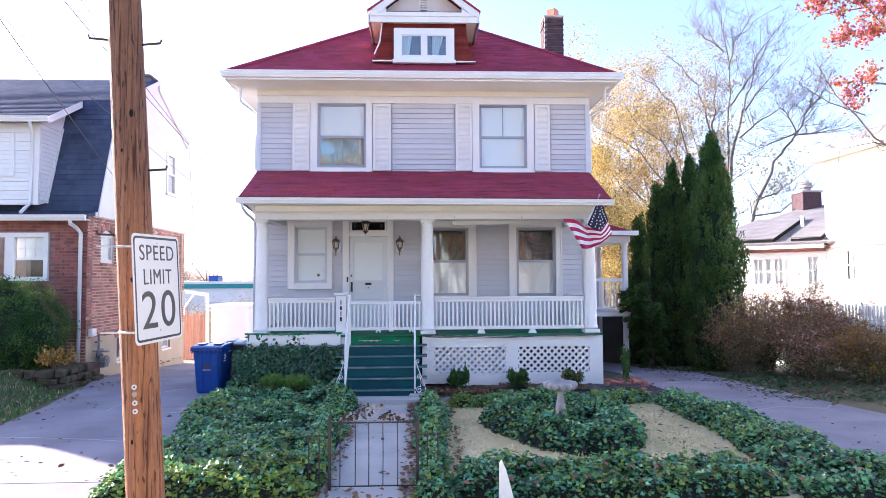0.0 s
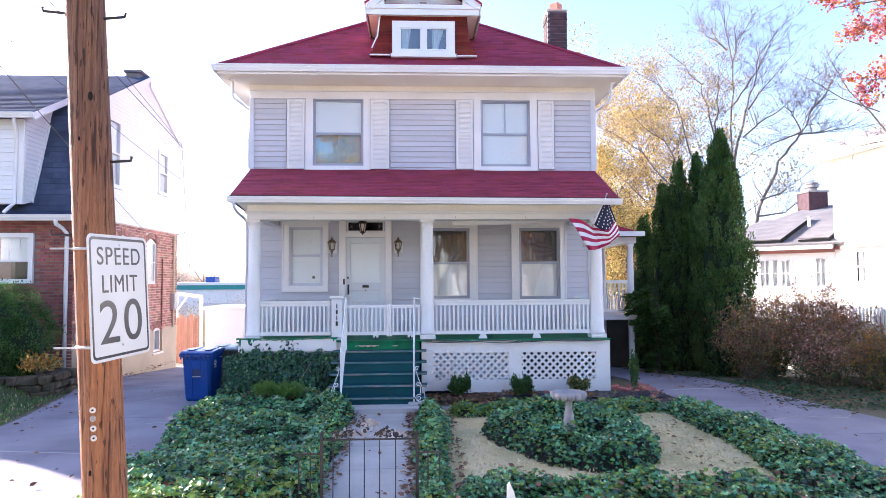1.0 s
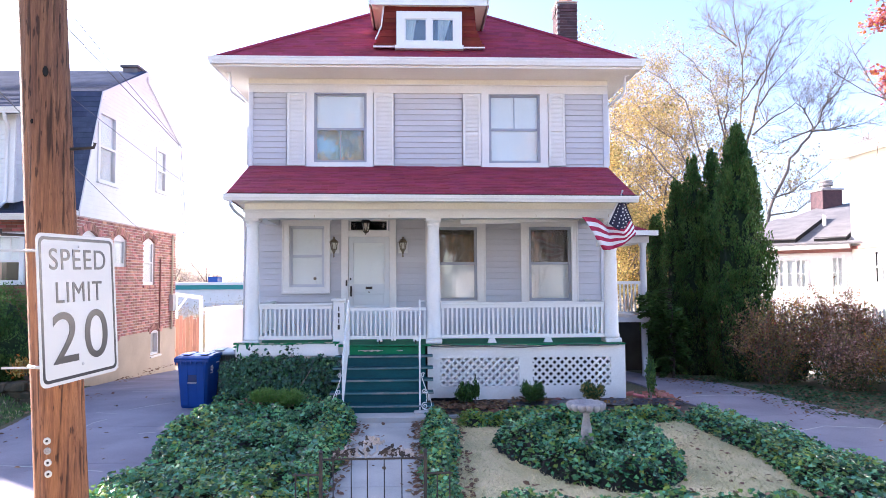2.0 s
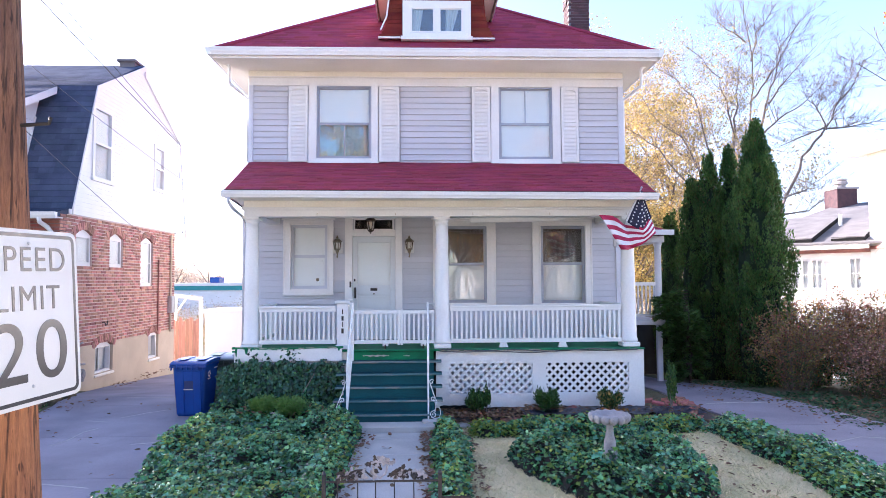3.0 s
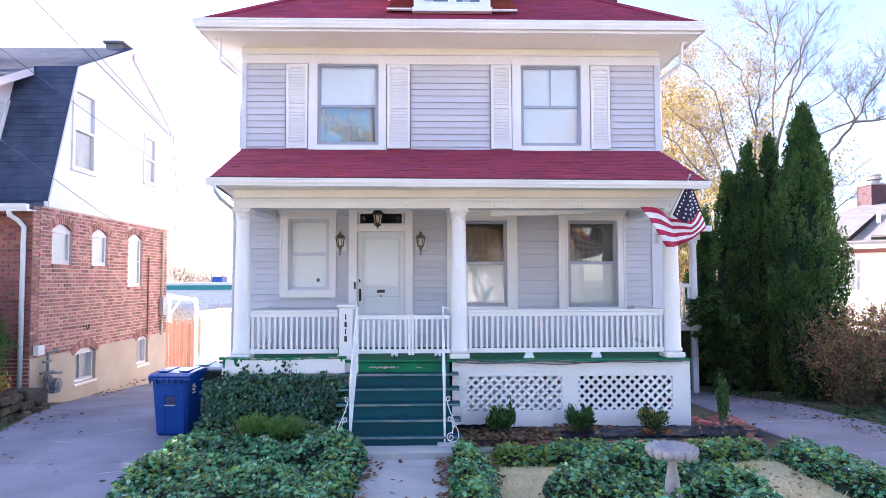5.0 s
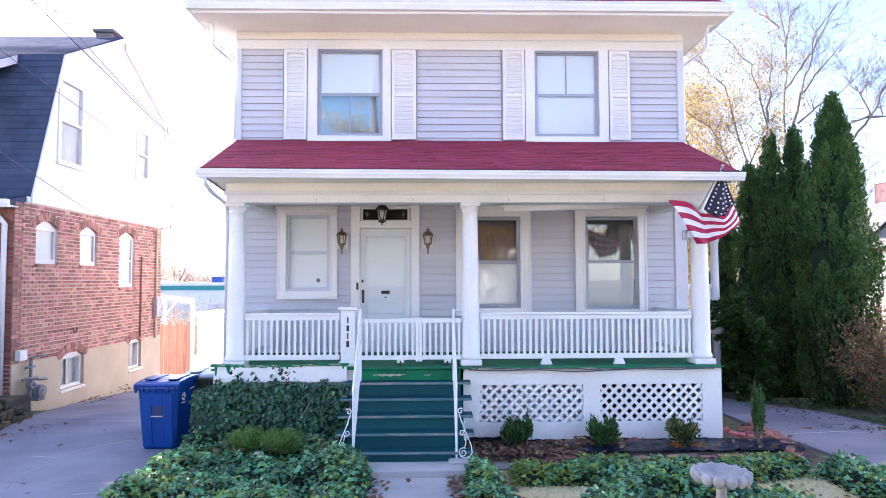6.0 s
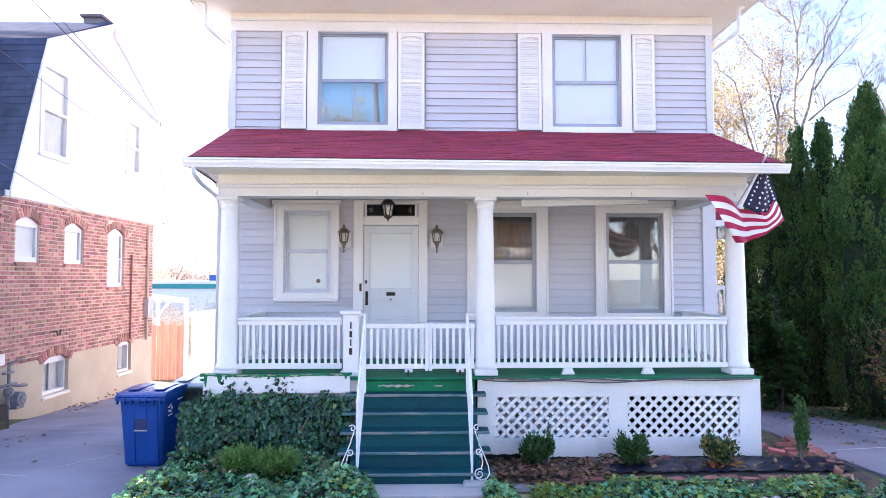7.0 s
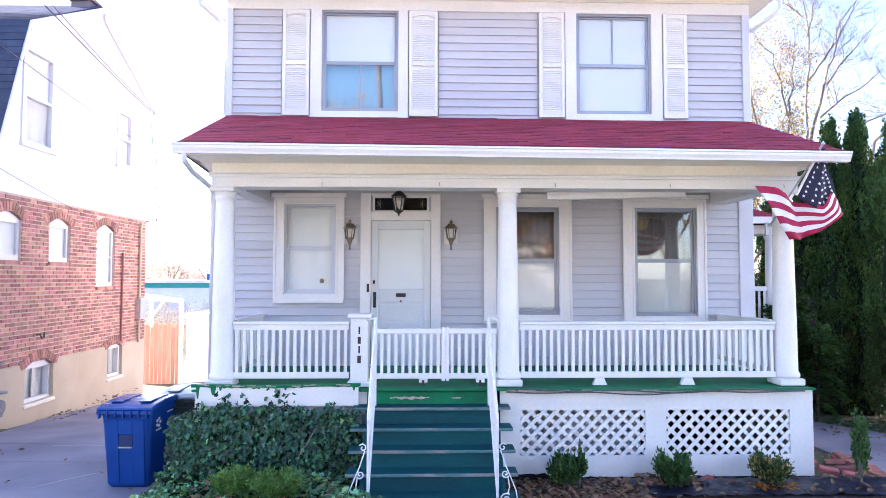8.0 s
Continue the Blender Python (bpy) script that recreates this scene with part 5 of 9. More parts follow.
    for x, s in ((ex0 + 0.08, 1),):
        bm = bmesh.new()
        e = s * 0.02
        tube(bm, [(x, 11.86, 3.74), (x, 11.88, 3.66), (x + e * 0.3, 12.1, 3.58), (x + e * 0.9, 12.6, 3.50), (x + e, 12.72, 3.44), (x + e, 12.74, 3.3), (x + e, 12.74, 1.2)], 0.028, 8)
        part("downpipe", bm, CORNER, HOUSE, smooth=True)
    bm = bmesh.new()
    bx(bm, 0.78, 2.5, 12.95, 13.03, 3.43, 3.52, pose(0, 0, 0, 0, -1.4, 0).to_3x3())
    part("lintel_board", bm, WHITE, HOUSE, "white board under the porch ceiling", bevel=0.004)


porch()


def railing(x0, x1, y, top, count, feet, label):
    """A run of porch railing along x."""
    bm = bmesh.new()
    bx(bm, x0, x1, y - 0.045, y + 0.045, top - 0.035, top)
    bx(bm, x0, x1, y - 0.022, y + 0.022, top - 0.10, top - 0.035)
    run = part("railing", bm, WHITE, HOUSE, label, bevel=0.005)
    box_part("bottom_rail", (x0, x1, y - 0.025, y + 0.025, 1.285, 1.355), WHITE, run)
    bm = bmesh.new()
    bx(bm, -0.018, 0.018, -0.018, 0.018, 0, 1)
    me = shared("baluster", bm, WHITE)
    for i in range(count):
        piece("baluster", me, (x0 + (x1 - x0) * (i + 0.5) / count, y, 1.355), run, size=(1, 1, top - 0.1 - 1.355))
    for x in feet:
        bm = bmesh.new()
        prism(bm, [(x - 0.085, y - 0.03, 1.2), (x - 0.05, y - 0.03, 1.285), (x + 0.05, y - 0.03, 1.285), (x + 0.085, y - 0.03, 1.2)], (0, 0.06, 0))
        part("rail_foot", bm, WHITE, run, bevel=0.004)


railing(-2.92, -1.59, 12.68, 1.94, 16, (), "white baluster porch railing")
railing(0.39, 3.42, 12.68, 1.94, 36, (1.33, 2.37), "white baluster porch railing")


def stair_gate():
    bm = bmesh.new()
    bx(bm, -1.32, 0.12, 12.62, 12.67, 1.80, 1.86)
    run = part("railing_gate", bm, WHITE, HOUSE, "white railing section closing the stair head", bevel=0.004)
    box_part("bottom_rail", (-1.32, 0.12, 12.62, 12.67, 1.285, 1.345), WHITE, run)
    bm = bmesh.new()
    bx(bm, -0.017, 0.017, -0.017, 0.017, 0, 1)
    me = shared("baluster", bm, WHITE)
    for i in range(18):
        piece("baluster", me, (-1.29 + 1.38 * i / 17, 12.645, 1.345), run, size=(1, 1, 0.46))
    for x in (-0.52, -0.47):
        box_part("meeting_post", (x, x + 0.04, 12.615, 12.675, 1.26, 1.875), WHITE, run)
    for x in (-0.78, -0.12):
        box_part("rail_foot", (x, x + 0.10, 12.62, 12.67, 1.24, 1.285), WHITE, run)
        box_part("latch_bolt", (x + 0.035, x + 0.06, 12.605, 12.62, 1.2, 1.27), IRON, run)


stair_gate()


def side_rail(x):
    bm = bmesh.new()
    bx(bm, x - 0.045, x + 0.045, 12.84, YF - 0.03, 1.905, 1.94)
    bx(bm, x - 0.02, x + 0.02, 12.84, YF - 0.03, 1.84, 1.905)
    run = part("railing", bm, WHITE, HOUSE, "white side railing of the porch", bevel=0.004)
    box_part("bottom_rail", (x - 0.025, x + 0.025, 12.84, YF - 0.03, 1.285, 1.355), WHITE, run)
    bm = bmesh.new()
    bx(bm, -0.018, 0.018, -0.018, 0.018, 0, 1)
    me = shared("baluster", bm, WHITE)
    for i in range(17):
        piece("baluster", me, (x, 12.9 + i * 0.083, 1.355), run, size=(1, 1, 0.485))


side_rail(-3.02)
side_rail(3.53)


def newel():
    bm = bmesh.new()
    bx(bm, -1.565, -1.365, 12.59, 12.79, 1.2, 1.985)
    post = part("newel_post", bm, WHITE, HOUSE, "square white newel post with number plates", bevel=0.008)
    box_part("cap", (-1.60, -1.33, 12.555, 12.825, 1.985, 2.03), WHITE, post, bevel=0.008)
    box_part("base", (-1.60, -1.33, 12.555, 12.825, 1.2, 1.26), WHITE, post, bevel=0.01)
    for i, (w, h) in enumerate(((0.018, 0.085), (0.035, 0.08), (0.018, 0.085), (0.04, 0.085))):
        box_part("number_bar", (-1.465 - w / 2, -1.465 + w / 2, 12.582, 12.59, 1.80 - i * 0.11, 1.80 + h - i * 0.11), IRON, post, "plain black bar", bevel=0.002)


newel()


def spiral(cx, cz, r, turns, start, s, y, n=26):
    return [(cx + s * r * (1 - 0.8 * i / n) * math.cos(start + turns * math.tau * i / n), y, cz + r * (1 - 0.8 * i / n) * math.sin(start + turns * math.tau * i / n)) for i in range(n + 1)]


def handrail(x, s):
    t = thing("stair_handrail", (x, 11.5, 0.23), "white wrought-iron stair handrail with scrolls", "handrail", "stair handrails")
    foot, head = Vector((x, 11.52, 0.23)), Vector((x, 12.36, 1.20))
    bm = bmesh.new()
    bx(bm, x - 0.013, x + 0.013, 11.507, 11.533, 0.23, 1.06)
    part("post", bm, WHITE_IRON, t, bevel=0.003)
    bm = bmesh.new()
    bx(bm, x - 0.013, x + 0.013, 12.347, 12.373, 1.03, 2.0)
    part("post", bm, WHITE_IRON, t, bevel=0.003)
    for up in (0.83, 0.10):
        bm = bmesh.new()
        tube(bm, [(x, 11.52, 0.23 + up), (x, 12.36, 1.17 + up)], 0.017 if up > 0.5 else 0.012, 4)
        part("rail", bm, WHITE_IRON, t)
    bm = bmesh.new()
    bx(bm, -0.006, 0.006, -0.006, 0.006, 0, 0.73)
    me = shared("picket", bm, WHITE_IRON)
    for i in range(1, 8):
        f = i / 8
        piece("picket", me, (x, 11.52 + 0.84 * f, 0.33 + 0.94 * f), t)
    bm = bmesh.new()
    tube(bm, [(x, 12.36, 1.98), (x + s * 0.06, 12.5, 1.98), (x + s * 0.12, 12.6, 1.96)], 0.012, 6)
    part("rail_end", bm, WHITE_IRON, t)
    y = 11.5
    bm = bmesh.new()
    tube(bm, spiral(x + s * 0.05, 0.80, 0.04, 1.1, math.pi * 0.2, s, y), 0.007, 6)
    part("scroll", bm, WHITE_IRON, t)
    bm = bmesh.new()
    tube(bm, [(x + s * 0.03, y, 0.77), (x + s * 0.08, y, 0.62), (x + s * 0.14, y, 0.48), (x + s * 0.18, y, 0.38), (x + s * 0.19, y, 0.30), (x + s * 0.16, y, 0.25), (x + s * 0.1, y, 0.235), (x + s * 0.04, y, 0.26)], 0.007, 6)
    part("scroll", bm, WHITE_IRON, t)
    bm = bmesh.new()
    tube(bm, spiral(x + s * 0.075, 0.545, 0.04, 1.2, math.pi * 1.2, -s, y), 0.007, 6)
    tube(bm, [(x + s * 0.10, y, 0.52), (x + s * 0.115, y, 0.42), (x + s * 0.10, y, 0.36)], 0.007, 6)
    part("scroll", bm, WHITE_IRON, t)
    bm = bmesh.new()
    tube(bm, spiral(x + s * 0.08, 0.30, 0.06, 1.5, math.pi * 0.3, s, y), 0.007, 6)
    part("scroll", bm, WHITE_IRON, t)


handrail(-1.26, -1)
handrail(0.0, 1)


def flag():
    """A cloth flag on a short slanting pole: striped field hanging in a bent fold, dark canton with stars by the pole."""
    t = thing("flag", (3.42, 12.4, 3.2), "striped flag with starred navy canton on a slanting pole", "flag")
    bm = bmesh.new()
    tube(bm, [(3.30, 12.56, 3.02), (3.545, 11.88, 3.88)], 0.011, 8)
    part("pole", bm, STEEL, t, "thin metal flag pole")
    bm = bmesh.new()
    lathe(bm, [(0.0, 3.87), (0.018, 3.885), (0.018, 3.9), (0.0, 3.915)], 3.547, 11.877, 10)
    part("finial", bm, STEEL, t)
    bm = bmesh.new()
    bx(bm, 3.27, 3.33, 12.53, 12.58, 2.95, 3.10)
    part("bracket", bm, STEEL, t, bevel=0.006)
    us = [0.0, 0.22, 0.45, 0.72, 1.0]
    head = ([2.86, 3.08, 3.33, 3.59, 3.74], [3.45, 3.43, 3.30, 3.225, 3.42])
    foot = ([3.23, 3.32, 3.45, 3.62, 3.82], [2.86, 2.875, 2.885, 2.99, 3.14])
    nu, nv = 48, 21
    bm = bmesh.new()
    grid = []
    for i in range(nu + 1):
        u = i / nu
        a = np.array([np.interp(u, us, c) for c in head])
        b = np.array([np.interp(u, us, c) for c in foot])
        col = []
        for j in range(nv + 1):
            v = j / nv
            p = a + (b - a) * v
            fold = 0.09 * math.exp(-((u - 0.45) / 0.12) ** 2) - 0.05 * math.sin(u * math.pi * 3) * (0.4 + 0.6 * v)
            col.append(bm.verts.new((p[0] + 0.008 * math.sin(v * 6 + u * 5), 12.0 + fold + 0.03 * math.sin(u * 15 - v * 3), p[1] + 0.010 * math.sin(u * 13 + v * 2))))
        grid.append(col)
    for i in range(nu):
        for j in range(nv):
            f = bm.faces.new((grid[i][j], grid[i + 1][j], grid[i + 1][j + 1], grid[i][j + 1]))
            f.material_index = (j // 3 + 1) % 2
    field = part("striped_field", bm, [FLAGWHITE, FLAGRED], t, "red and white striped cloth", smooth=True)
    field.modifiers.new("thick", "SOLIDIFY").thickness = 0.003
    # the canton hangs beneath the pole tip
    top, left, low, right = (3.552, 3.85), (3.35, 3.335), (3.60, 3.20), (3.75, 3.415)
    n = 16

    def at(u, v):
        a = np.array(top) + (np.array(left) - np.array(top)) * v
        b = np.array(top) + (np.array(right) - np.array(top)) * v
        p = a + (b - a) * u
        sag = (np.array(low) - (np.array(left) + np.array(right)) / 2) * math.sin(math.pi * u) * v * v
        y = 11.88 + 0.14 * v + 0.025 * math.sin(u * 8 + v * 2)
        return Vector((p[0] + sag[0], y, p[1] + sag[1]))
    bm = bmesh.new()
    grid = [[bm.verts.new(at(i / n, 0.02 + 0.98 * j / n)) for j in range(n + 1)] for i in range(n + 1)]
    for i in range(n):
        for j in range(n):
            bm.faces.new((grid[i][j], grid[i + 1][j], grid[i + 1][j + 1], grid[i][j + 1]))
    c = part("canton", bm, FLAGBLUE, t, "navy cloth with white stars", smooth=True)
    c.modifiers.new("thick", "SOLIDIFY").thickness = 0.003
    bm = bmesh.new()
    tube(bm, [at(0.02, 0.06) + Vector((-0.012, -0.004, 0)), at(0.0, 0.5) + Vector((-0.018, -0.004, 0)), at(0.0, 0.96) + Vector((-0.02, -0.004, 0))], 0.010, 6, 0.016)
    part("hoist_sleeve", bm, FLAGWHITE, t, "white sleeve along the pole")
    for j in range(9):
        v = 0.20 + j * 0.09
        k = max(1, round(6.2 * v))
        for i in range(k):
            p = at((i + (0.5 if k > 1 else 0.5)) / k, v)
            bm = bmesh.new()
            pts = [(p.x + (0.019 if m % 2 == 0 else 0.008) * math.sin(m * math.pi / 5), p.y - 0.010, p.z + (0.019 if m % 2 == 0 else 0.008) * math.cos(m * math.pi / 5)) for m in range(10)]
            prism(bm, pts, (0, 0.002, 0))
            part("star", bm, FLAGWHITE, c)


flag()


# ---------------------------------------------------------------- the brick neighbour
NX, NY0, NY1 = -7.6, 14.92, 21.0
NB = thing("brick_house", (-11, 18, 0.06), "red brick house with charcoal gambrel roof and white gable", "house")


def arched(bm, y0, y1, z0, z1, x, depth, side, foot, head):
    """A white casing in the side wall with a filled round head over a square light; returns the light's corners."""
    n = 10
    rise = (y1 - y0) * 0.17
    zh = z1 - rise - head
    top = [(y0, zh), (y1, zh), (y1, z1 - rise)] + [(y1 - (y1 - y0) * i / n, z1 - rise + rise * math.sin(math.pi * i / n)) for i in range(1, n)] + [(y0, z1 - rise)]
    prism(bm, [(x, *p) for p in top], (-depth, 0, 0))
    for q in ((y0, y0 + side, z0, zh), (y1 - side, y1, z0, zh), (y0 + side, y1 - side, z0, z0 + foot)):
        bx(bm, x - depth, x, *q)
    return y0 + side, y1 - side, z0 + foot, zh


SIDE_WIN = [(15.53, 16.23, 2.73, 3.54), (17.01, 17.70, 2.73, 3.55), (18.70, 19.46, 2.25, 3.57)]
CELLAR_WIN = [(16.40, 17.24, 0.26, 1.0), (19.22, 19.88, 0.26, 1.0)]
GABLE_WIN = [(16.20, 16.93, 4.80, 6.38), (19.49, 20.02, 5.02, 6.14)]
FRONT_WIN = (-10.4, -8.47, 2.30, 3.42)


def neighbour():
    bm = bmesh.new()
    holed(bm, NY0 + 0.26, NY1, 0.95, 3.84, SIDE_WIN, lambda b, p, q, lo, hi: bx(b, NX - 0.25, NX - 0.012, p, q, lo, hi))
    wall = part("wall", bm, MORTAR, NB, "red brick side wall")
    bm = bmesh.new()
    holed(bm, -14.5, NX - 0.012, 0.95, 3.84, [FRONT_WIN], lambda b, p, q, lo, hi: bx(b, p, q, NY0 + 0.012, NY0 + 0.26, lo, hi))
    front = part("wall", bm, SHADED_MORTAR, NB, "red brick front wall")
    bm = bmesh.new()
    holed(bm, NY0, NY1, -0.7, 0.95, CELLAR_WIN, lambda b, p, q, lo, hi: bx(b, NX - 0.25, NX + 0.015, p, q, lo, hi))
    bx(bm, -14.5, NX - 0.25, NY0 + 0.01, NY0 + 0.26, -0.7, 0.95)
    part("foundation", bm, STUCCO, NB, "tan stuccoed foundation wall")
    bm = bmesh.new()
    bx(bm, -14.5, NX - 0.26, 20.8, 21.0, -0.7, 3.84)
    bx(bm, -14.5, -14.3, NY0 + 0.3, 20.8, -0.7, 3.84)
    part("wall", bm, MORTAR, NB)
    bm = bmesh.new()
    bx(bm, -9.2, -9.1, 15.3, 20.8, -0.4, 6.4)
    part("inner_wall", bm, DARK, NB)
    # bricks: the stretch nearest the drive singly, the rest joined
    bm = bmesh.new()
    bx(bm, -0.0105, 0.0105, -0.0985, 0.0985, -0.0265, 0.0265)
    one = shared("brick", bm, BRICK)
    singles, rest = 0, bmesh.new()
    wide = [(a + 0.06, b - 0.06, c - 0.06, d + 0.15) for a, b, c, d in SIDE_WIN]
    cutters = [(a - 0.004, b + 0.004, c - 0.06, d + 0.08) for a, b, c, d in SIDE_WIN]
    for i in range(39):
        z = 0.985 + i * 0.0735
        y = NY0 + 0.102 + (0.107 if i % 2 else 0)
        if i % 2:
            bx(rest, NX - 0.016, NX + 0.005, NY0 - 0.003, NY0 + 0.103, z - 0.0265, z + 0.0265)
        while y < NY1 - 0.1:
            if not any(a < y < b and c < z < d for a, b, c, d in wide):
                ends = [h for h in cutters if h[2] < z < h[3] and h[0] - 0.1 < y < h[1] + 0.1]
                if ends:
                    h = ends[0]
                    p, q = (y - 0.102, min(y + 0.102, h[0])) if y < (h[0] + h[1]) / 2 else (max(y - 0.102, h[1]), y + 0.102)
                    if q - p > 0.03:
                        bx(rest, NX - 0.016, NX + 0.005, p, q, z - 0.0265, z + 0.0265)
                elif y < 17.05 and z > 0.95 and singles < 300 and (y < 16.2 or z < 2.7):
                    piece("brick", one, (NX - 0.005 + random.uniform(-0.002, 0.002), y, z), wall)
                    singles += 1
                else:
                    bx(rest, NX - 0.016, NX + 0.005 + random.uniform(-0.002, 0.002), y - 0.0985, y + 0.0985, z - 0.0265, z + 0.0265)
            y += 0.214
        if NY1 - (y - 0.0985) > 0.03:
            bx(rest, NX - 0.016, NX + 0.005, y - 0.0985, NY1 + 0.003, z - 0.0265, z + 0.0265)
    for a, b, c, d in SIDE_WIN + CELLAR_WIN:  # radial brick arches over the heads, and sills
        n = round((b - a) / 0.066)
        rise = (b - a) * 0.17
        for k in range(-1, n + 2):
            u = k / n
            w = min(max(u, 0), 1)
            foot = Vector((0, a + (b - a) * u, d - rise + rise * math.sin(math.pi * w) + 0.004))
            out = Vector((0, -rise * math.pi * math.cos(math.pi * w), (b - a))).normalized()
            along = Vector((0, out.z, -out.y))
            reach_ = 0.155 + random.uniform(-0.008, 0.008)
            face = Vector((NX + 0.02 if c < 1 else NX + 0.008, 0, 0))
            prism(rest, [face + foot - along * 0.027, face + foot + along * 0.027, face + foot + along * 0.033 + out * reach_, face + foot - along * 0.033 + out * reach_], (-0.1, 0, 0))
        if c > 1.5:
            for k in range(n):
                yy = a + (b - a) * (k + 0.5) / n
                bx(rest, NX - 0.02, NX + 0.03, yy - 0.035, yy + 0.035, c - 0.07, c - 0.005)
    part("brick_rest", rest, BRICK_FIELD, wall, kind="stuff")
    # front bricks take the darker copy, with the shade painted in
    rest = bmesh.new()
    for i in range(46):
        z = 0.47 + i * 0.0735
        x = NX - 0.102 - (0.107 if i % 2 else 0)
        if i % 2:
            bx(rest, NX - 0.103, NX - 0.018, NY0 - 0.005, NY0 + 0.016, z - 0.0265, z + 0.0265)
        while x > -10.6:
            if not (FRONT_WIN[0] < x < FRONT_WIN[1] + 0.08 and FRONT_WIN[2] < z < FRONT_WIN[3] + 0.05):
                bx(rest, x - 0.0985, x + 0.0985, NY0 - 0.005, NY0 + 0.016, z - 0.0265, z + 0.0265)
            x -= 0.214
    part("brick_rest", rest, SHADED_BRICK, front, kind="stuff")
    for a, b, c, d in SIDE_WIN + CELLAR_WIN:
        low = c < 1
        bm = bmesh.new()
        tall = d - c > 1.2
        face = NX - 0.055
        light = arched(bm, a, b, c, d, face, 0.15 if low else 0.10, 0.05, 0.05 if low else 0.09, 0.02 if tall or low else 0.06)
        win = part("window", bm, WHITE, NB, "white arched cellar window" if low else "small white window with a filled arched head", bevel=0.004)
        glass = face - (0.10 if low else 0.03)
        bm = bmesh.new()
        bx(bm, glass - 0.005, glass, *light)
        p = part("pane", bm, THIN_GLASS, win)
        p.visible_shadow = False
        if tall:
            m = (light[2] + light[3]) / 2
            box_part("meeting_rail", (glass, glass + 0.03, light[0], light[1], m - 0.02, m + 0.02), WHITE, win)
        if low:
            m = light[0] + (light[1] - light[0]) * 0.55
            box_part("sash_stile", (glass, glass + 0.03, m - 0.03, m + 0.03, light[2], light[3]), STEEL, win)
        # above the cellar, the pale sheet stands in for glare on the pane
        bm = bmesh.new()
        bx(bm, glass - 0.025, glass - 0.02, a + 0.02, b - 0.02, c + 0.02, light[3] + 0.02)
        part("curtain", bm, CURTAIN if low else BLIND, win)
        if low:
            bm = bmesh.new()
            prism(bm, [(NX - 0.1, a - 0.03, c + 0.02), (NX + 0.05, a - 0.03, c - 0.03), (NX + 0.05, a - 0.03, c - 0.07), (NX - 0.1, a - 0.03, c - 0.07)], (0, b - a + 0.06, 0))
            part("sill", bm, CREAM, win, bevel=0.005)
    # gambrel gable wall of white boards
    gable = [(15.02, 3.84), (15.3, 3.95), (16.25, 6.88), (18.69, 8.17), (21.1, 6.88), (21.7, 3.95), (21.6, 3.84)]
    bm = bmesh.new()
    for b in ((15.2, 16.0, 3.9, 8.0), (17.03, 19.4, 3.9, 8.0), (20.1, 21.5, 3.9, 8.0), (16.0, 17.03, 6.5, 8.0), (16.0, 17.03, 3.9, 4.72), (19.4, 20.1, 6.2, 8.0), (19.4, 20.1, 3.9, 4.95)):
        for k in range(8):
            u0, u1 = b[0] + (b[1] - b[0]) * k / 8, b[0] + (b[1] - b[0]) * (k + 1) / 8
            m = (u0 + u1) / 2
            m = u0 if m < 18.69 else u1
            top = float(np.interp(m, [15.3, 16.25, 18.69, 21.1, 21.7], [3.95, 6.88, 8.17, 6.88, 3.95])) - 0.08
            if top > b[2]:
                bx(bm, NX - 0.14, NX - 0.022, u0, u1, b[2], min(b[3], top))
    gw = part("gable_wall", bm, GABLE, NB, "white boarded gable wall")
    z = 3.84
    def reach(z):
        lo = float(np.interp(z, [3.84, 3.95, 6.88, 8.17], [15.02, 15.3, 16.25, 18.69]))
        hi = float(np.interp(z, [3.84, 3.95, 6.88, 8.17], [21.6, 21.7, 21.1, 18.69]))
        return lo, hi
    while z < 8.1:
        lo, hi = reach(z + 0.05)
        lo, hi = lo + 0.09, hi - 0.09
        cuts = [(a - 0.1, b + 0.1) for a, b, c, d in GABLE_WIN if c - 0.08 < z + 0.05 < d + 0.1]
        s = lo
        for a, b in cuts + [(hi, hi)]:
            if a > s:
                bm = bmesh.new()
                prism(bm, [(NX - 0.02, s, z + 0.1), (NX - 0.02, s, z), (NX + 0.009, s, z), (NX + 0.003, s, z + 0.1)], (0, a - s, 0))
                part("siding_board", bm, GABLE, gw)
            s = max(s, b)
        z += 0.1
    for a, b, c, d in GABLE_WIN:
        bm = bmesh.new()
        for q in ((a - 0.1, a, c - 0.08, d + 0.1), (b, b + 0.1, c - 0.08, d + 0.1), (a, b, d, d + 0.1), (a, b, c - 0.08, c), (a, b, (c + d) / 2 - 0.025, (c + d) / 2 + 0.025)):
            bx(bm, NX - 0.06, NX + 0.035, q[0], q[1], q[2], q[3])
        win = part("window", bm, WHITE, NB, "white sash window in the gable", bevel=0.004)
        for lo, hi in ((c, (c + d) / 2 - 0.025), ((c + d) / 2 + 0.025, d)):
            bm = bmesh.new()
            bx(bm, NX - 0.03, NX - 0.025, a, b, lo, hi)
            p = part("pane", bm, THIN_GLASS, win)
            p.visible_shadow = False
        # pale blind and curtain added to paint glare over dark panes
        bm = bmesh.new()
        bx(bm, NX - 0.05, NX - 0.045, a, b, (c + d) / 2, d)
        part("roller_blind", bm, BLIND, win)
        bm = bmesh.new()
        bx(bm, NX - 0.06, NX - 0.055, a, b, c, (c + d) / 2)
        part("curtain", bm, CURTAIN, win)
        box_part("sill", (NX, NX + 0.07, a - 0.13, b + 0.13, c - 0.11, c - 0.07), WHITE, win)
    # roof: two pitches each side, shingled
    X0 = -15.0
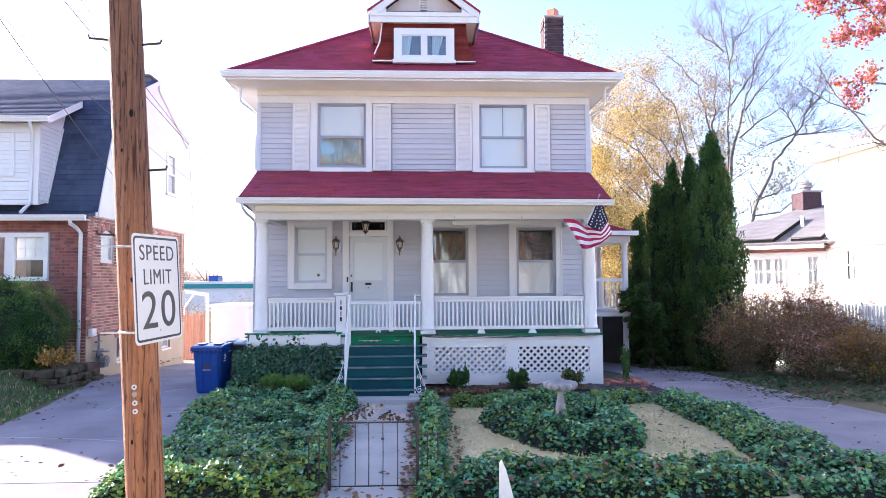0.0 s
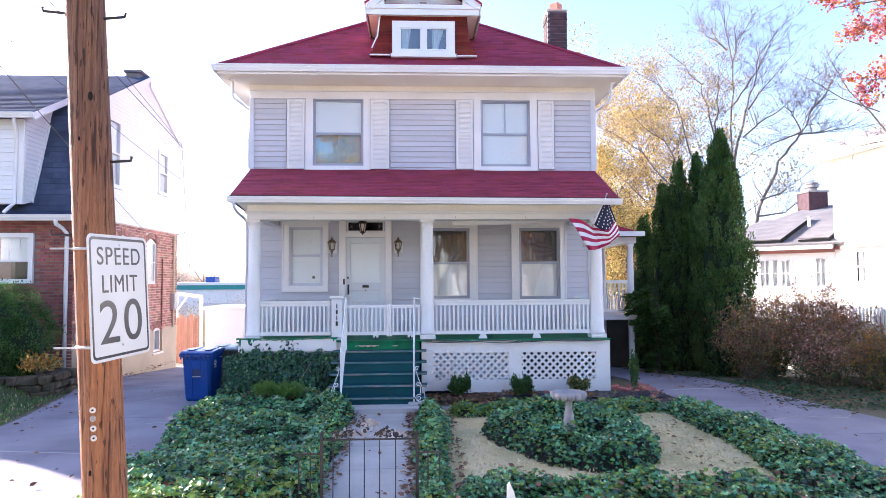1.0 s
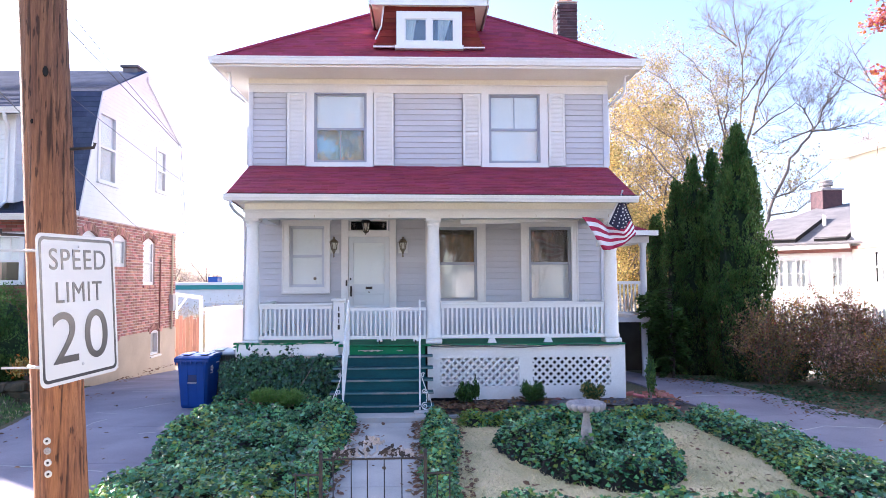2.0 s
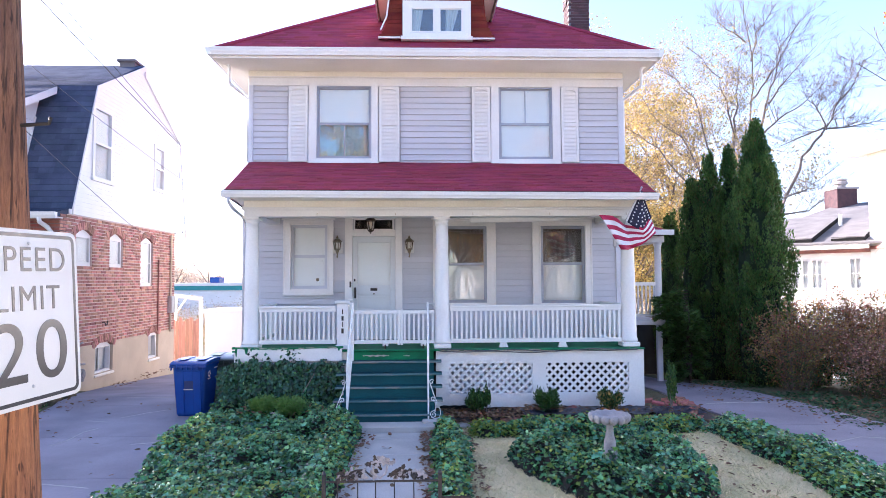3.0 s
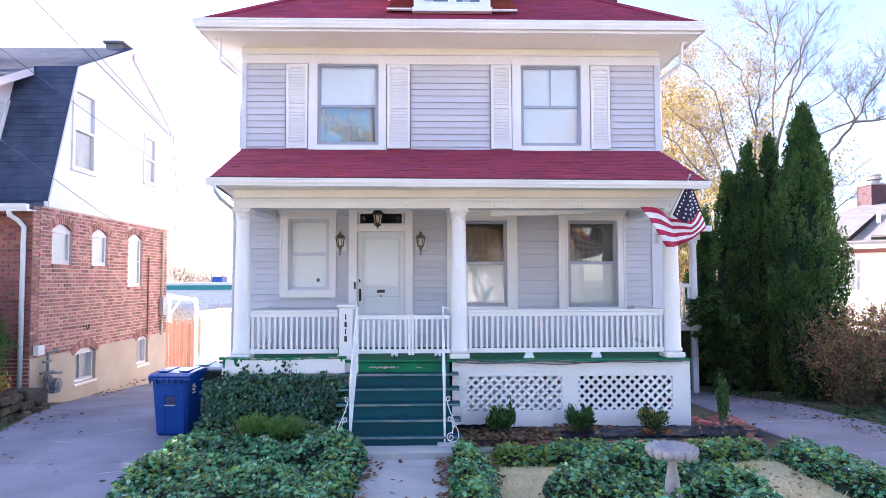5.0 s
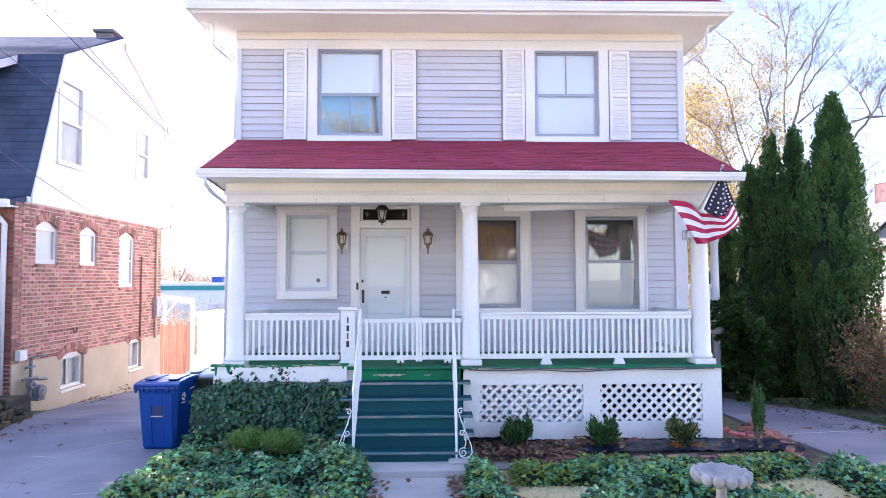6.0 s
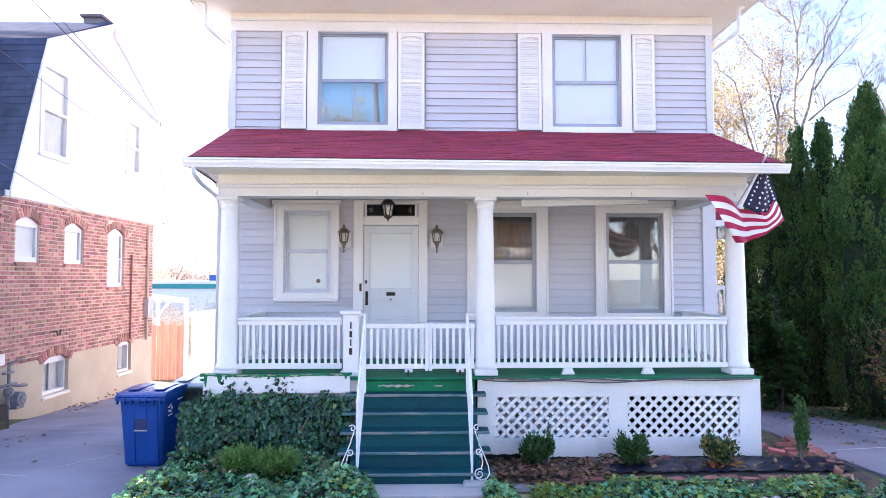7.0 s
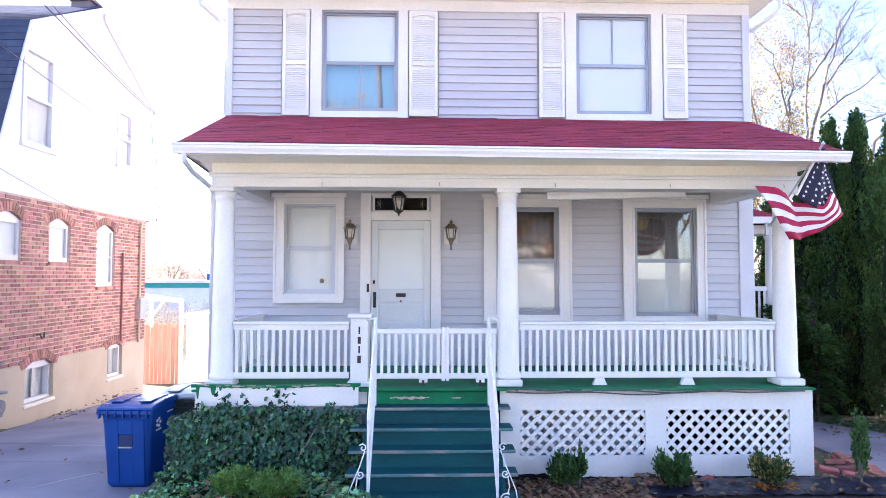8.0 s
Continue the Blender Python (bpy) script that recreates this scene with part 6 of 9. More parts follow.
    prof = [(14.62, 3.78), (15.3, 3.95), (16.22, 6.90), (18.69, 8.20), (21.15, 6.90), (21.75, 3.95)]
    bm = bmesh.new()
    up = [(NX - 0.01, a if a < 18 else a - 0.06, b) for a, b in prof]
    dn = [(NX - 0.01, a - (0.06 if a > 18.7 else 0) + (0.05 if a < 18 else -0.05) * (0.2 if a in (18.69,) else 1), b - 0.09) for a, b in prof][::-1]
    prism(bm, up + dn, (X0 - NX, 0, 0))
    roof = part("roof", bm, SLATE, NB, "charcoal shingled gambrel roof")
    verts, faces = [], []
    for (ya, za), (yb, zb), start in ((prof[0], prof[1], NX + 0.03), (prof[1], prof[2], NX + 0.03), (prof[2], prof[3], NX + 0.03), ((14.70, 6.10), (16.22, 6.90), -8.43)):
        ln = math.hypot(yb - ya, zb - za)
        n = max(2, round(ln / 0.14))
        nrm = Vector((0, -(zb - za), yb - ya)).normalized()
        for i in range(n):
            f0, f1 = i / n, (i + 1.15) / n
            x = start
            sh = random.random() * 0.3
            first = True
            while x > -11.0:
                w = (sh if first else 0.30) + 0.02
                first = False
                k = len(verts)
                a = Vector((x, ya + (yb - ya) * f0, za + (zb - za) * f0)) + nrm * 0.014
                b = Vector((x, ya + (yb - ya) * min(f1, 1), za + (zb - za) * min(f1, 1))) + nrm * 0.003
                e = Vector((-w + 0.006, 0, 0))
                verts += [a, a + e, b + e, b, a - nrm * 0.012, a + e - nrm * 0.012]
                faces += [(k, k + 1, k + 2, k + 3), (k + 4, k + 5, k + 1, k)]
                x -= w
    off = root_place(NB)
    me = bpy.data.meshes.new("shingle")
    me.from_pydata([tuple(v - off) for v in verts], [], faces)
    ob = finish("shingle", me, SLATE)
    ob.parent = roof
    tagged(ob, kind="stuff")
    for k in range(4):
        (ya, za), (yb, zb) = prof[k + 1], prof[k + 2] if k < 4 else prof[-1]
        bm = bmesh.new()
        prism(bm, [(NX + 0.03, ya, za - 0.0), (NX + 0.03, yb, zb - 0.0), (NX + 0.03, yb, zb - (0.13 if k < 2 else 0.3)), (NX + 0.03, ya, za - (0.13 if k < 2 else 0.3))], (0.03, 0, 0))
        part("rake_board", bm, WHITE, NB)
    bm = bmesh.new()
    gutter(bm, (X0, 14.60, 3.80), (NX + 0.12, 14.60, 3.80), 0.13, (0, -0.11, 0))
    part("gutter", bm, WHITE, NB, "white gutter")
    bm = bmesh.new()
    bx(bm, X0, NX + 0.05, 14.61, 14.93, 3.70, 3.72)
    part("soffit", bm, WHITE, NB)
    bm = bmesh.new()
    tube(bm, [(NX - 0.22, 14.55, 3.70), (NX - 0.22, 14.58, 3.60), (NX - 0.20, 14.80, 3.52), (NX - 0.12, 14.84, 3.40), (NX - 0.12, 14.84, 0.3)], 0.045, 8)
    part("downpipe", bm, WHITE, NB, "white downpipe", smooth=True)
    bm = bmesh.new()
    bx(bm, -8.15, -7.75, 18.45, 18.95, 7.9, 8.24)
    bx(bm, -8.2, -7.7, 18.4, 19.0, 8.24, 8.31)
    part("chimney", bm, GREYROOF, NB, "short grey chimney stub", bevel=0.01)
    # shed dormer on the front slope
    bm = bmesh.new()
    x1 = -8.80
    prism(bm, [(x1, 15.02, 4.08), (x1, 15.02, 6.02), (x1, 16.6, 6.9), (x1, 16.2, 6.5), (x1, 15.45, 4.2)], (-5.5, 0, 0))
    dm = part("dormer", bm, GABLE, NB, "white boarded shed dormer")
    bm = bmesh.new()
    for i in range(18):
        z = 4.10 + i * 0.105
        bx(bm, x1 - 3.0, x1 - 0.12, 14.995, 15.02, z, z + 0.1, pose(0, 0, 0, -5).to_3x3())
    part("siding_board", bm, GABLE, dm, kind="stuff")
    for i in range(18):
        z = 4.20 + i * 0.105
        bm = bmesh.new()
        back = 15.3 + (z + 0.05 - 3.95) * 0.312
        prism(bm, [(x1 + 0.002, 15.03, z + 0.1), (x1 + 0.002, 15.03, z), (x1 + 0.022, 15.03, z), (x1 + 0.008, 15.03, z + 0.1)], (0, back - 15.06, 0))
        part("cheek_board", bm, GABLE, dm)
    bm = bmesh.new()
    prism(bm, [(x1 + 0.005, 15.28, 4.15), (x1 + 0.005, 15.36, 4.15), (x1 + 0.005, 15.98, 6.10), (x1 + 0.005, 15.90, 6.10)], (0.03, 0, 0))
    part("slant_trim", bm, WHITE, dm)
    box_part("corner_board", (x1 - 0.12, x1 + 0.01, 14.98, 15.02, 4.08, 6.02), WHITE, dm)
    bm = bmesh.new()
    prism(bm, [(x1 + 0.36, 14.72, 6.10), (x1 + 0.36, 16.25, 6.905), (x1 + 0.36, 16.25, 6.80), (x1 + 0.36, 14.72, 5.98)], (-6, 0, 0))
    part("dormer_roof", bm, SLATE, dm)
    bm = bmesh.new()
    prism(bm, [(x1 + 0.365, 14.70, 6.10), (x1 + 0.365, 16.1, 6.84), (x1 + 0.365, 16.1, 6.68), (x1 + 0.365, 14.70, 5.93)], (0.03, 0, 0))
    part("rake_board", bm, WHITE, dm)
    bm = bmesh.new()
    gutter(bm, (x1 - 5.5, 14.72, 6.09), (x1 + 0.39, 14.72, 6.09), 0.12, (0, -0.1, 0))
    part("gutter", bm, WHITE, dm)
    bm = bmesh.new()
    tube(bm, [(x1 - 0.05, 14.68, 5.98), (x1 - 0.05, 14.72, 5.88), (x1 - 0.14, 14.95, 5.75), (x1 - 0.15, 14.95, 4.1), (x1 - 0.17, 14.80, 3.98), (x1 - 0.17, 14.64, 3.86)], 0.04, 8)
    part("downpipe", bm, WHITE, dm, smooth=True)
    for fx0, fx1, fz0, fz1, yy in ((-10.2, -9.35, 4.75, 5.75, 15.0), (*FRONT_WIN, NY0)):
        bm = bmesh.new()
        e = 0.10
        for q in ((fx0, fx0 + e, fz0, fz1), (fx1 - e, fx1, fz0, fz1), (fx0 + e, fx1 - e, fz1 - e, fz1), (fx0 + e, fx1 - e, fz0, fz0 + e)):
            bx(bm, q[0], q[1], yy - 0.05, yy + 0.08, q[2], q[3])
        if fz0 < 3:
            bx(bm, -9.45, -9.25, yy - 0.04, yy + 0.06, fz0 + e, fz1 - e)
        win = part("window", bm, WHITE, NB, "white sash window", bevel=0.005)
        for a, b in (((fx0 + e, fx1 - e),) if fz0 > 3 else ((-9.25, fx1 - e),)):
            bm = bmesh.new()
            mid = (fz0 + fz1) / 2 - 0.05
            bx(bm, a, b, yy + 0.01, yy + 0.04, mid - 0.025, mid + 0.025)
            for k in (1, 2):
                xx = a + (b - a) * k / 3
                bx(bm, xx - 0.01, xx + 0.01, yy + 0.015, yy + 0.035, mid, fz1 - e)
            bx(bm, a, b, yy + 0.015, yy + 0.035, (mid + fz1 - e) / 2 - 0.01, (mid + fz1 - e) / 2 + 0.01)
            part("glazing_bar", bm, WHITE, win)
            bm = bmesh.new()
            bx(bm, a, b, yy + 0.022, yy + 0.027, fz0 + e, fz1 - e)
            p = part("pane", bm, GLASS, win)
            p.visible_shadow = False
            bm = bmesh.new()
            bx(bm, a, b, yy + 0.10, yy + 0.105, mid, fz1 - e)
            part("roller_blind", bm, BLIND, win)
    # pipes, meter, box on the side wall
    for pts, r in (([(NX + 0.03, 19.78, 3.0), (NX + 0.03, 19.78, 1.0)], 0.022), ([(NX + 0.05, 20.62, 3.75), (NX + 0.05, 20.62, 0.9)], 0.03)):
        bm = bmesh.new()
        tube(bm, pts, r, 8)
        part("conduit", bm, MAROON if r < 0.025 else STUCCO, NB, "brown painted conduit" if r < 0.025 else "tan service conduit")
    box_part("meter_box", (NX, NX + 0.14, 20.5, 20.74, 1.45, 1.95), STEEL, NB, "grey electric meter box", bevel=0.01)
    bm = bmesh.new()
    X = NX + 0.10
    tube(bm, [(X, 15.33, 1.02), (X, 15.33, 0.45)], 0.028, 8)
    tube(bm, [(X, 15.18, 0.86), (X, 15.44, 0.86)], 0.022, 8)
    tube(bm, [(X, 15.33, 0.66), (X, 15.60, 0.60), (X, 15.80, 0.58), (NX - 0.02, 15.80, 0.58)], 0.026, 8)
    tube(bm, [(X + 0.06, 15.22, 0.64), (X + 0.06, 15.22, 0.36), (X + 0.06, 15.26, 0.30)], 0.026, 8)
    tube(bm, [(X, 15.10, 0.66), (X, 15.52, 0.66)], 0.024, 8)
    tube(bm, [(X, 15.33, 0.45), (X, 15.33, -0.05)], 0.022, 8)
    tube(bm, [(X, 15.30, 1.02), (X, 15.62, 1.04), (X - 0.04, 15.78, 1.05)], 0.02, 8)
    meter = part("gas_pipe", bm, METER_GREY, NB, "grey painted gas pipes", smooth=True)
    bm = bmesh.new()
    tube(bm, [(X - 0.03, 15.46, 0.40), (X + 0.15, 15.46, 0.40)], 0.125, 16)
    tube(bm, [(X + 0.15, 15.46, 0.40), (X + 0.17, 15.46, 0.40)], 0.075, 16)
    bx(bm, X - 0.02, X + 0.13, 15.36, 15.56, 0.24, 0.40)
    part("gas_meter", bm, METER_GREY, meter, "round grey gas meter", bevel=0.01)
    bm = bmesh.new()
    tube(bm, [(X + 0.02, 15.22, 0.56), (X + 0.12, 15.22, 0.56)], 0.075, 14)
    tube(bm, [(X + 0.12, 15.22, 0.56), (X + 0.16, 15.22, 0.56)], 0.03, 10)
    part("regulator", bm, METER_GREY, meter, "round pressure regulator", bevel=0.006)
    box_part("junction_box", (NX, NX + 0.1, 15.02, 15.22, 1.0, 1.18), WHITE, NB, bevel=0.006)
    bm = bmesh.new()
    tube(bm, [(NX + 0.0, 16.72, 1.42), (NX + 0.06, 16.72, 1.44), (NX + 0.07, 16.76, 1.36), (NX + 0.06, 16.84, 1.36), (NX + 0.06, 16.86, 1.46)], 0.014, 6)
    part("wall_hook", bm, IRON, NB, "black iron hook")


neighbour()


# ---------------------------------------------------------------- utility pole and speed sign
def pole():
    t = thing("utility_pole", (-1.714, 4.352, 0.06), "weathered brown wooden utility pole with steel pegs", "pole")
    lean = Vector((-0.0516, -0.02, 1.0))
    bm = bmesh.new()
    n, rows = 40, 60
    rings = []
    for j in range(rows + 1):
        z = 0.02 + 9.0 * j / rows
        c = Vector((-1.714, 4.352, 0)) + lean * z
        r0 = 0.1228 - 0.0042 * z
        ring = []
        for i in range(n):
            a = i * math.tau / n
            groove = 0.005 * noise.noise(Vector((math.cos(a) * 6, math.sin(a) * 6, z * 0.35))) + 0.003 * noise.noise(Vector((math.cos(a) * 19, math.sin(a) * 19, z * 0.6)))
            r = r0 + groove - (0.008 if i in (11, 27) and 0.6 < z < 7 else 0)
            ring.append(bm.verts.new((c.x + r * math.cos(a), c.y + r * math.sin(a), z)))
        rings.append(ring)
    for p, q in zip(rings, rings[1:]):
        for i in range(n):
            bm.faces.new((p[i], p[(i + 1) % n], q[(i + 1) % n], q[i]))
    bm.faces.new(rings[-1])
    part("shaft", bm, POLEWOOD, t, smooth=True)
    for z, s in ((3.92, -1), (3.89, 1), (3.035, 1), (2.60, -1), (4.9, 1), (4.9, -1), (5.8, 1), (5.8, -1)):
        c = Vector((-1.714, 4.352, 0)) + lean * z
        bm = bmesh.new()
        o = 0.105
        tube(bm, [(c.x + s * o * 0.9, c.y, z), (c.x + s * (o + 0.13), c.y - 0.02, z + 0.005), (c.x + s * (o + 0.135), c.y - 0.02, z + 0.03)], 0.008, 6)
        part("step_peg", bm, IRON, t, "black steel climbing peg")
    for i, z in enumerate((1.605, 1.558, 1.502, 1.448)):
        c = Vector((-1.714, 4.352, 0)) + lean * z
        bm = bmesh.new()
        lathe(bm, [(0.0, 0), (0.017, 0.001), (0.017, 0.006), (0.009, 0.007), (0.007, 0.003), (0.0, 0.003)], 0, 0, 14)
        bmesh.ops.transform(bm, matrix=pose(c.x + 0.010, c.y - 0.121, z, 90), verts=bm.verts)
        washer = part("washer", bm, SIGNFACE if i != 1 else STONE, t, "pale round marker washer")
        bm = bmesh.new()
        lathe(bm, [(0.0, 0.002), (0.0055, 0.002), (0.0055, 0.0075), (0.0, 0.0085)], 0, 0, 10)
        bmesh.ops.transform(bm, matrix=pose(c.x + 0.010, c.y - 0.121, z, 90), verts=bm.verts)
        part("nail_head", bm, IRON if i != 1 else STONE, washer)
    # knots and splits
    for z, a, s in ((3.40, -60, 0.016), (3.15, -95, 0.008), (2.3, -80, 0.01), (1.25, -100, 0.01)):
        c = Vector((-1.714, 4.352, 0)) + lean * z
        r = 0.1245 - 0.0042 * z
        bm = bmesh.new()
        lathe(bm, [(0.0, 0), (s, 0.001), (s * 0.8, 0.005), (0.0, 0.004)], 0, 0, 10)
        bmesh.ops.transform(bm, matrix=pose(c.x + r * math.cos(radians(a)), c.y + r * math.sin(radians(a)), z, 90, 0, 90 + a) @ Matrix.Diagonal((0.8, 1.7, 1, 1)), verts=bm.verts)
        part("knot", bm, RUBBER, t)


pole()


def lettering(text, size, width, place, turn, material, parent, depth=0.001):
    cu = bpy.data.curves.new("lettering", "FONT")
    cu.body, cu.size, cu.align_x, cu.align_y, cu.extrude, cu.offset = text, size, "CENTER", "CENTER", depth, 0.0
    cu.space_character = 1.12
    tmp = bpy.data.objects.new("lettering", cu)
    me = bpy.data.meshes.new_from_object(tmp)
    bpy.data.objects.remove(tmp)
    xs = [v.co.x for v in me.vertices]
    k = width / (max(xs) - min(xs))
    mid = (max(xs) + min(xs)) / 2
    for v in me.vertices:
        v.co.x = (v.co.x - mid) * k
    me.materials.clear()
    me.materials.append(material)
    ob = new("lettering", me)
    ob.parent = parent
    ob.matrix_local = Matrix.Translation(-root_place(parent)) @ Matrix.Translation(place) @ turn
    return ob


def rounded(x0, x1, z0, z1, r, n=5):
    pts = []
    for cx, cz, a0 in ((x1 - r, z1 - r, 0), (x0 + r, z1 - r, 90), (x0 + r, z0 + r, 180), (x1 - r, z0 + r, 270)):
        for i in range(n + 1):
            a = radians(a0 + 90 * i / n)
            pts.append((cx + r * math.cos(a), cz + r * math.sin(a)))
    return pts


def speed_sign():
    yaw, back, k = 0.1394, -0.0547, 0.909
    along = Vector((math.sin(yaw), math.cos(yaw), 0))
    side = Vector((along.y, -along.x, 0))
    up = Vector((0, 0, math.cos(back))) + side * math.sin(back)
    face = along.cross(up)
    t = thing("speed_limit_sign", (-1.64, 4.18, 1.90), "white speed limit sign with black lettering strapped to the pole", "sign")
    turn = Matrix(((along.x, up.x, face.x, 0), (along.y, up.y, face.y, 0), (along.z, up.z, face.z, 0), (0, 0, 0, 1)))
    tilt = pose(0, 0, 0, 0, 0, 0.83) @ Matrix.Scale(k, 4)
    m = Matrix.Translation((-1.637, 4.183, 2.2455)) @ turn @ tilt

    def flat(name, pts, d0, d1, material, inner=None):
        bm = bmesh.new()
        if inner is None:
            prism(bm, [m @ Vector((a, b, d0)) for a, b in pts], m.to_3x3() @ Vector((0, 0, d1 - d0)))
        else:
            k = len(pts)
            for i in range(k):
                j = (i + 1) % k
                prism(bm, [m @ Vector((*pts[i], d0)), m @ Vector((*pts[j], d0)), m @ Vector((*inner[j], d0)), m @ Vector((*inner[i], d0))], m.to_3x3() @ Vector((0, 0, d1 - d0)))
        return part(name, bm, material, t)
    flat("panel", rounded(-0.305, 0.305, -0.381, 0.381, 0.04), -0.003, 0.0, SIGNFACE)
    flat("border", rounded(-0.288, 0.288, -0.364, 0.364, 0.032), 0.0004, 0.0012, SIGNINK, rounded(-0.272, 0.272, -0.348, 0.348, 0.022))
    for text, size, width, z in (("SPEED", 0.155, 0.44, 0.245), ("LIMIT", 0.155, 0.36, 0.075), ("20", 0.375, 0.43, -0.165)):
        lettering(text, size, width, m @ Vector((0.0, z - 0.0, 0.0015)), turn @ tilt, SIGNINK, t)
    for z in (0.32, -0.30):
        bm = bmesh.new()
        lathe(bm, [(0.0, 0.0), (0.008, 0.001), (0.006, 0.006), (0.0, 0.007)], 0, 0, 8)
        bmesh.ops.transform(bm, matrix=m @ Matrix.Translation((0, z, 0.001)), verts=bm.verts)
        part("bolt", bm, STEEL, t)
    for z in (2.519, 1.955):
        cx, cy = -1.714 - 0.0516 * z, 4.352 - 0.02 * z
        bm = bmesh.new()
        tube(bm, [(cx + 0.118 * math.cos(a), cy + 0.118 * math.sin(a), z) for a in np.linspace(-2.6, 0.4, 14)], 0.008, 4)
        part("strap", bm, STEEL, t, "steel strap round the pole")
        bm = bmesh.new()
        bx(bm, cx - 0.19, cx + 0.06, cy - 0.128, cy - 0.121, z - 0.005, z + 0.005)
        part("strap_end", bm, STEEL, t, "pale strap end standing out")


speed_sign()


def wires():
    runs = [
        ([(5.0, -24, 7.4), (1.9, -12, 5.4), (-0.2, -3, 4.25), (-1.3, 0.5, 3.95), (-2.8, 5, 3.76), (-4.45, 10, 3.60), (-6.1, 15, 3.5), (-7.52, 19.6, 3.52)], 0.005),
        ([(1.0, -24, 8.4), (-0.9, -10, 6.3), (-2.3, 0, 5.25), (-3.1, 5, 4.95), (-3.8, 10, 4.72), (-4.4, 14.5, 4.62), (-4.3, 18, 4.7), (-3.62, 20, 4.9)], 0.007),
        ([(1.2, -24, 9.4), (-0.9, -10, 7.2), (-2.4, 0, 5.9), (-3.2, 5, 5.35), (-3.9, 10, 4.92), (-4.5, 14.5, 4.72), (-4.4, 18, 4.78), (-3.62, 20, 4.98)], 0.0055),
        ([(0.6, -24, 7.9), (-1.2, -10, 5.9), (-2.6, 0, 4.85), (-3.4, 5, 4.55), (-4.1, 10, 4.34), (-4.6, 14.5, 4.25), (-4.4, 18, 4.3), (-3.62, 20, 4.5)], 0.004),
    ]
    for pts, r in runs:
        p = np.array(pts)
        t = np.linspace(0, len(p) - 1, 60)
        fine = []
        for u in t:  # smooth through the points
            i = min(int(u), len(p) - 2)
            f = u - i
            a, b, c, d = p[max(i - 1, 0)], p[i], p[i + 1], p[min(i + 2, len(p) - 1)]
            fine.append(0.5 * ((2 * b) + (c - a) * f + (2 * a - 5 * b + 4 * c - d) * f * f + (3 * b - a - 3 * c + d) * f ** 3))
        bm = bmesh.new()
        tube(bm, [tuple(q) for q in fine], r * 0.72, 5)
        whole("overhead_wire", bm, CABLE, "dark overhead service wire", "wire", "service wires")


wires()


# ---------------------------------------------------------------- bins
def wheeled_bin(x, y, z, turn, material, lid_mat, label, sx=1.0, lid_light=False):
    t = thing("wheeled_bin", (0, 0, 0), label, "bin", "wheeled bins")
    bm = bmesh.new()
    rows = [(0.235, 0.26, 0.0), (0.25, 0.29, 0.04), (0.262, 0.305, 0.25), (0.275, 0.33, 0.50), (0.285, 0.345, 0.72), (0.30, 0.36, 0.90), (0.315, 0.375, 0.90), (0.32, 0.38, 0.96)]
    rings = []
    for hx, hy, hz in rows:
        pts = rounded(-hx, hx, -hy, hy, 0.06, 4)
        rings.append([bm.verts.new((a, b, hz)) for a, b in pts])
    for p, q in zip(rings, rings[1:]):
        k = len(p)
        for i in range(k):
            bm.faces.new((p[i], p[(i + 1) % k], q[(i + 1) % k], q[i]))
    bm.faces.new(rings[0][::-1])
    bm.faces.new(rings[-1])
    body_ = part("body", bm, material, t)
    bm = bmesh.new()
    n = 8
    prof = [(-0.40, 0.955), (-0.40, 0.985), (-0.30, 1.015), (0.0, 1.035), (0.30, 1.03), (0.40, 1.0), (0.42, 0.955)]
    prism(bm, [(-0.335, a, b) for a, b in prof], (0.67, 0, 0))
    part("lid", bm, lid_mat, t, bevel=0.012)
    for i in range(7):
        box_part("lip_rib", (-0.30 + i * 0.095, -0.285 + i * 0.095, -0.425, -0.375, 0.865, 0.965), material, body_, bevel=0.003)
    box_part("lip", (-0.33, 0.33, -0.405, -0.375, 0.91, 0.955), material, t, bevel=0.006)
    for a, b in ((-0.24, -0.10), (0.10, 0.24)):
        box_part("lid_rib", (a, b, -0.25, 0.25, 1.028, 1.045), lid_mat, t, bevel=0.006)
    # proud front panels on both sides of a sunken grab channel
    for a, b, lo in ((-0.225, -0.085, 0.06), (0.085, 0.225, 0.06), (-0.085, 0.085, 0.66)):
        bm = bmesh.new()
        zs = [lo, max(lo, 0.25), max(lo, 0.5), 0.72, 0.84]
        face = [(a, -float(np.interp(q, [0.04, 0.25, 0.5, 0.72, 0.9], [0.29, 0.305, 0.33, 0.345, 0.36])) - 0.016, q) for q in dict.fromkeys(zs)]
        prism(bm, face + [(a, -0.24, 0.84), (a, -0.24, lo)], (b - a, 0, 0))
        part("front_panel", bm, material, t, bevel=0.005)
    bm = bmesh.new()
    bx(bm, -0.08, 0.08, -0.348, -0.33, 0.52, 0.655)
    part("pocket_mouth", bm, POCKET_SHADE if material is BLUE else DKGREEN, body_, "shaded hand pocket")
    bm = bmesh.new()
    bx(bm, -0.082, 0.082, -0.36, -0.335, 0.497, 0.512)
    part("grab_bar", bm, STEEL, t, "pale metal grab bar")
    bm = bmesh.new()
    tube(bm, [(-0.27, 0.40, 0.93), (-0.27, 0.47, 0.95), (0.27, 0.47, 0.95), (0.27, 0.40, 0.93)], 0.014, 6)
    part("handle", bm, material, t)
    for s in (-1, 1):
        bm = bmesh.new()
        lathe(bm, [(0.0, -0.03), (0.08, -0.03), (0.13, -0.025), (0.13, 0.025), (0.08, 0.03), (0.0, 0.03)], 0, 0, 20)
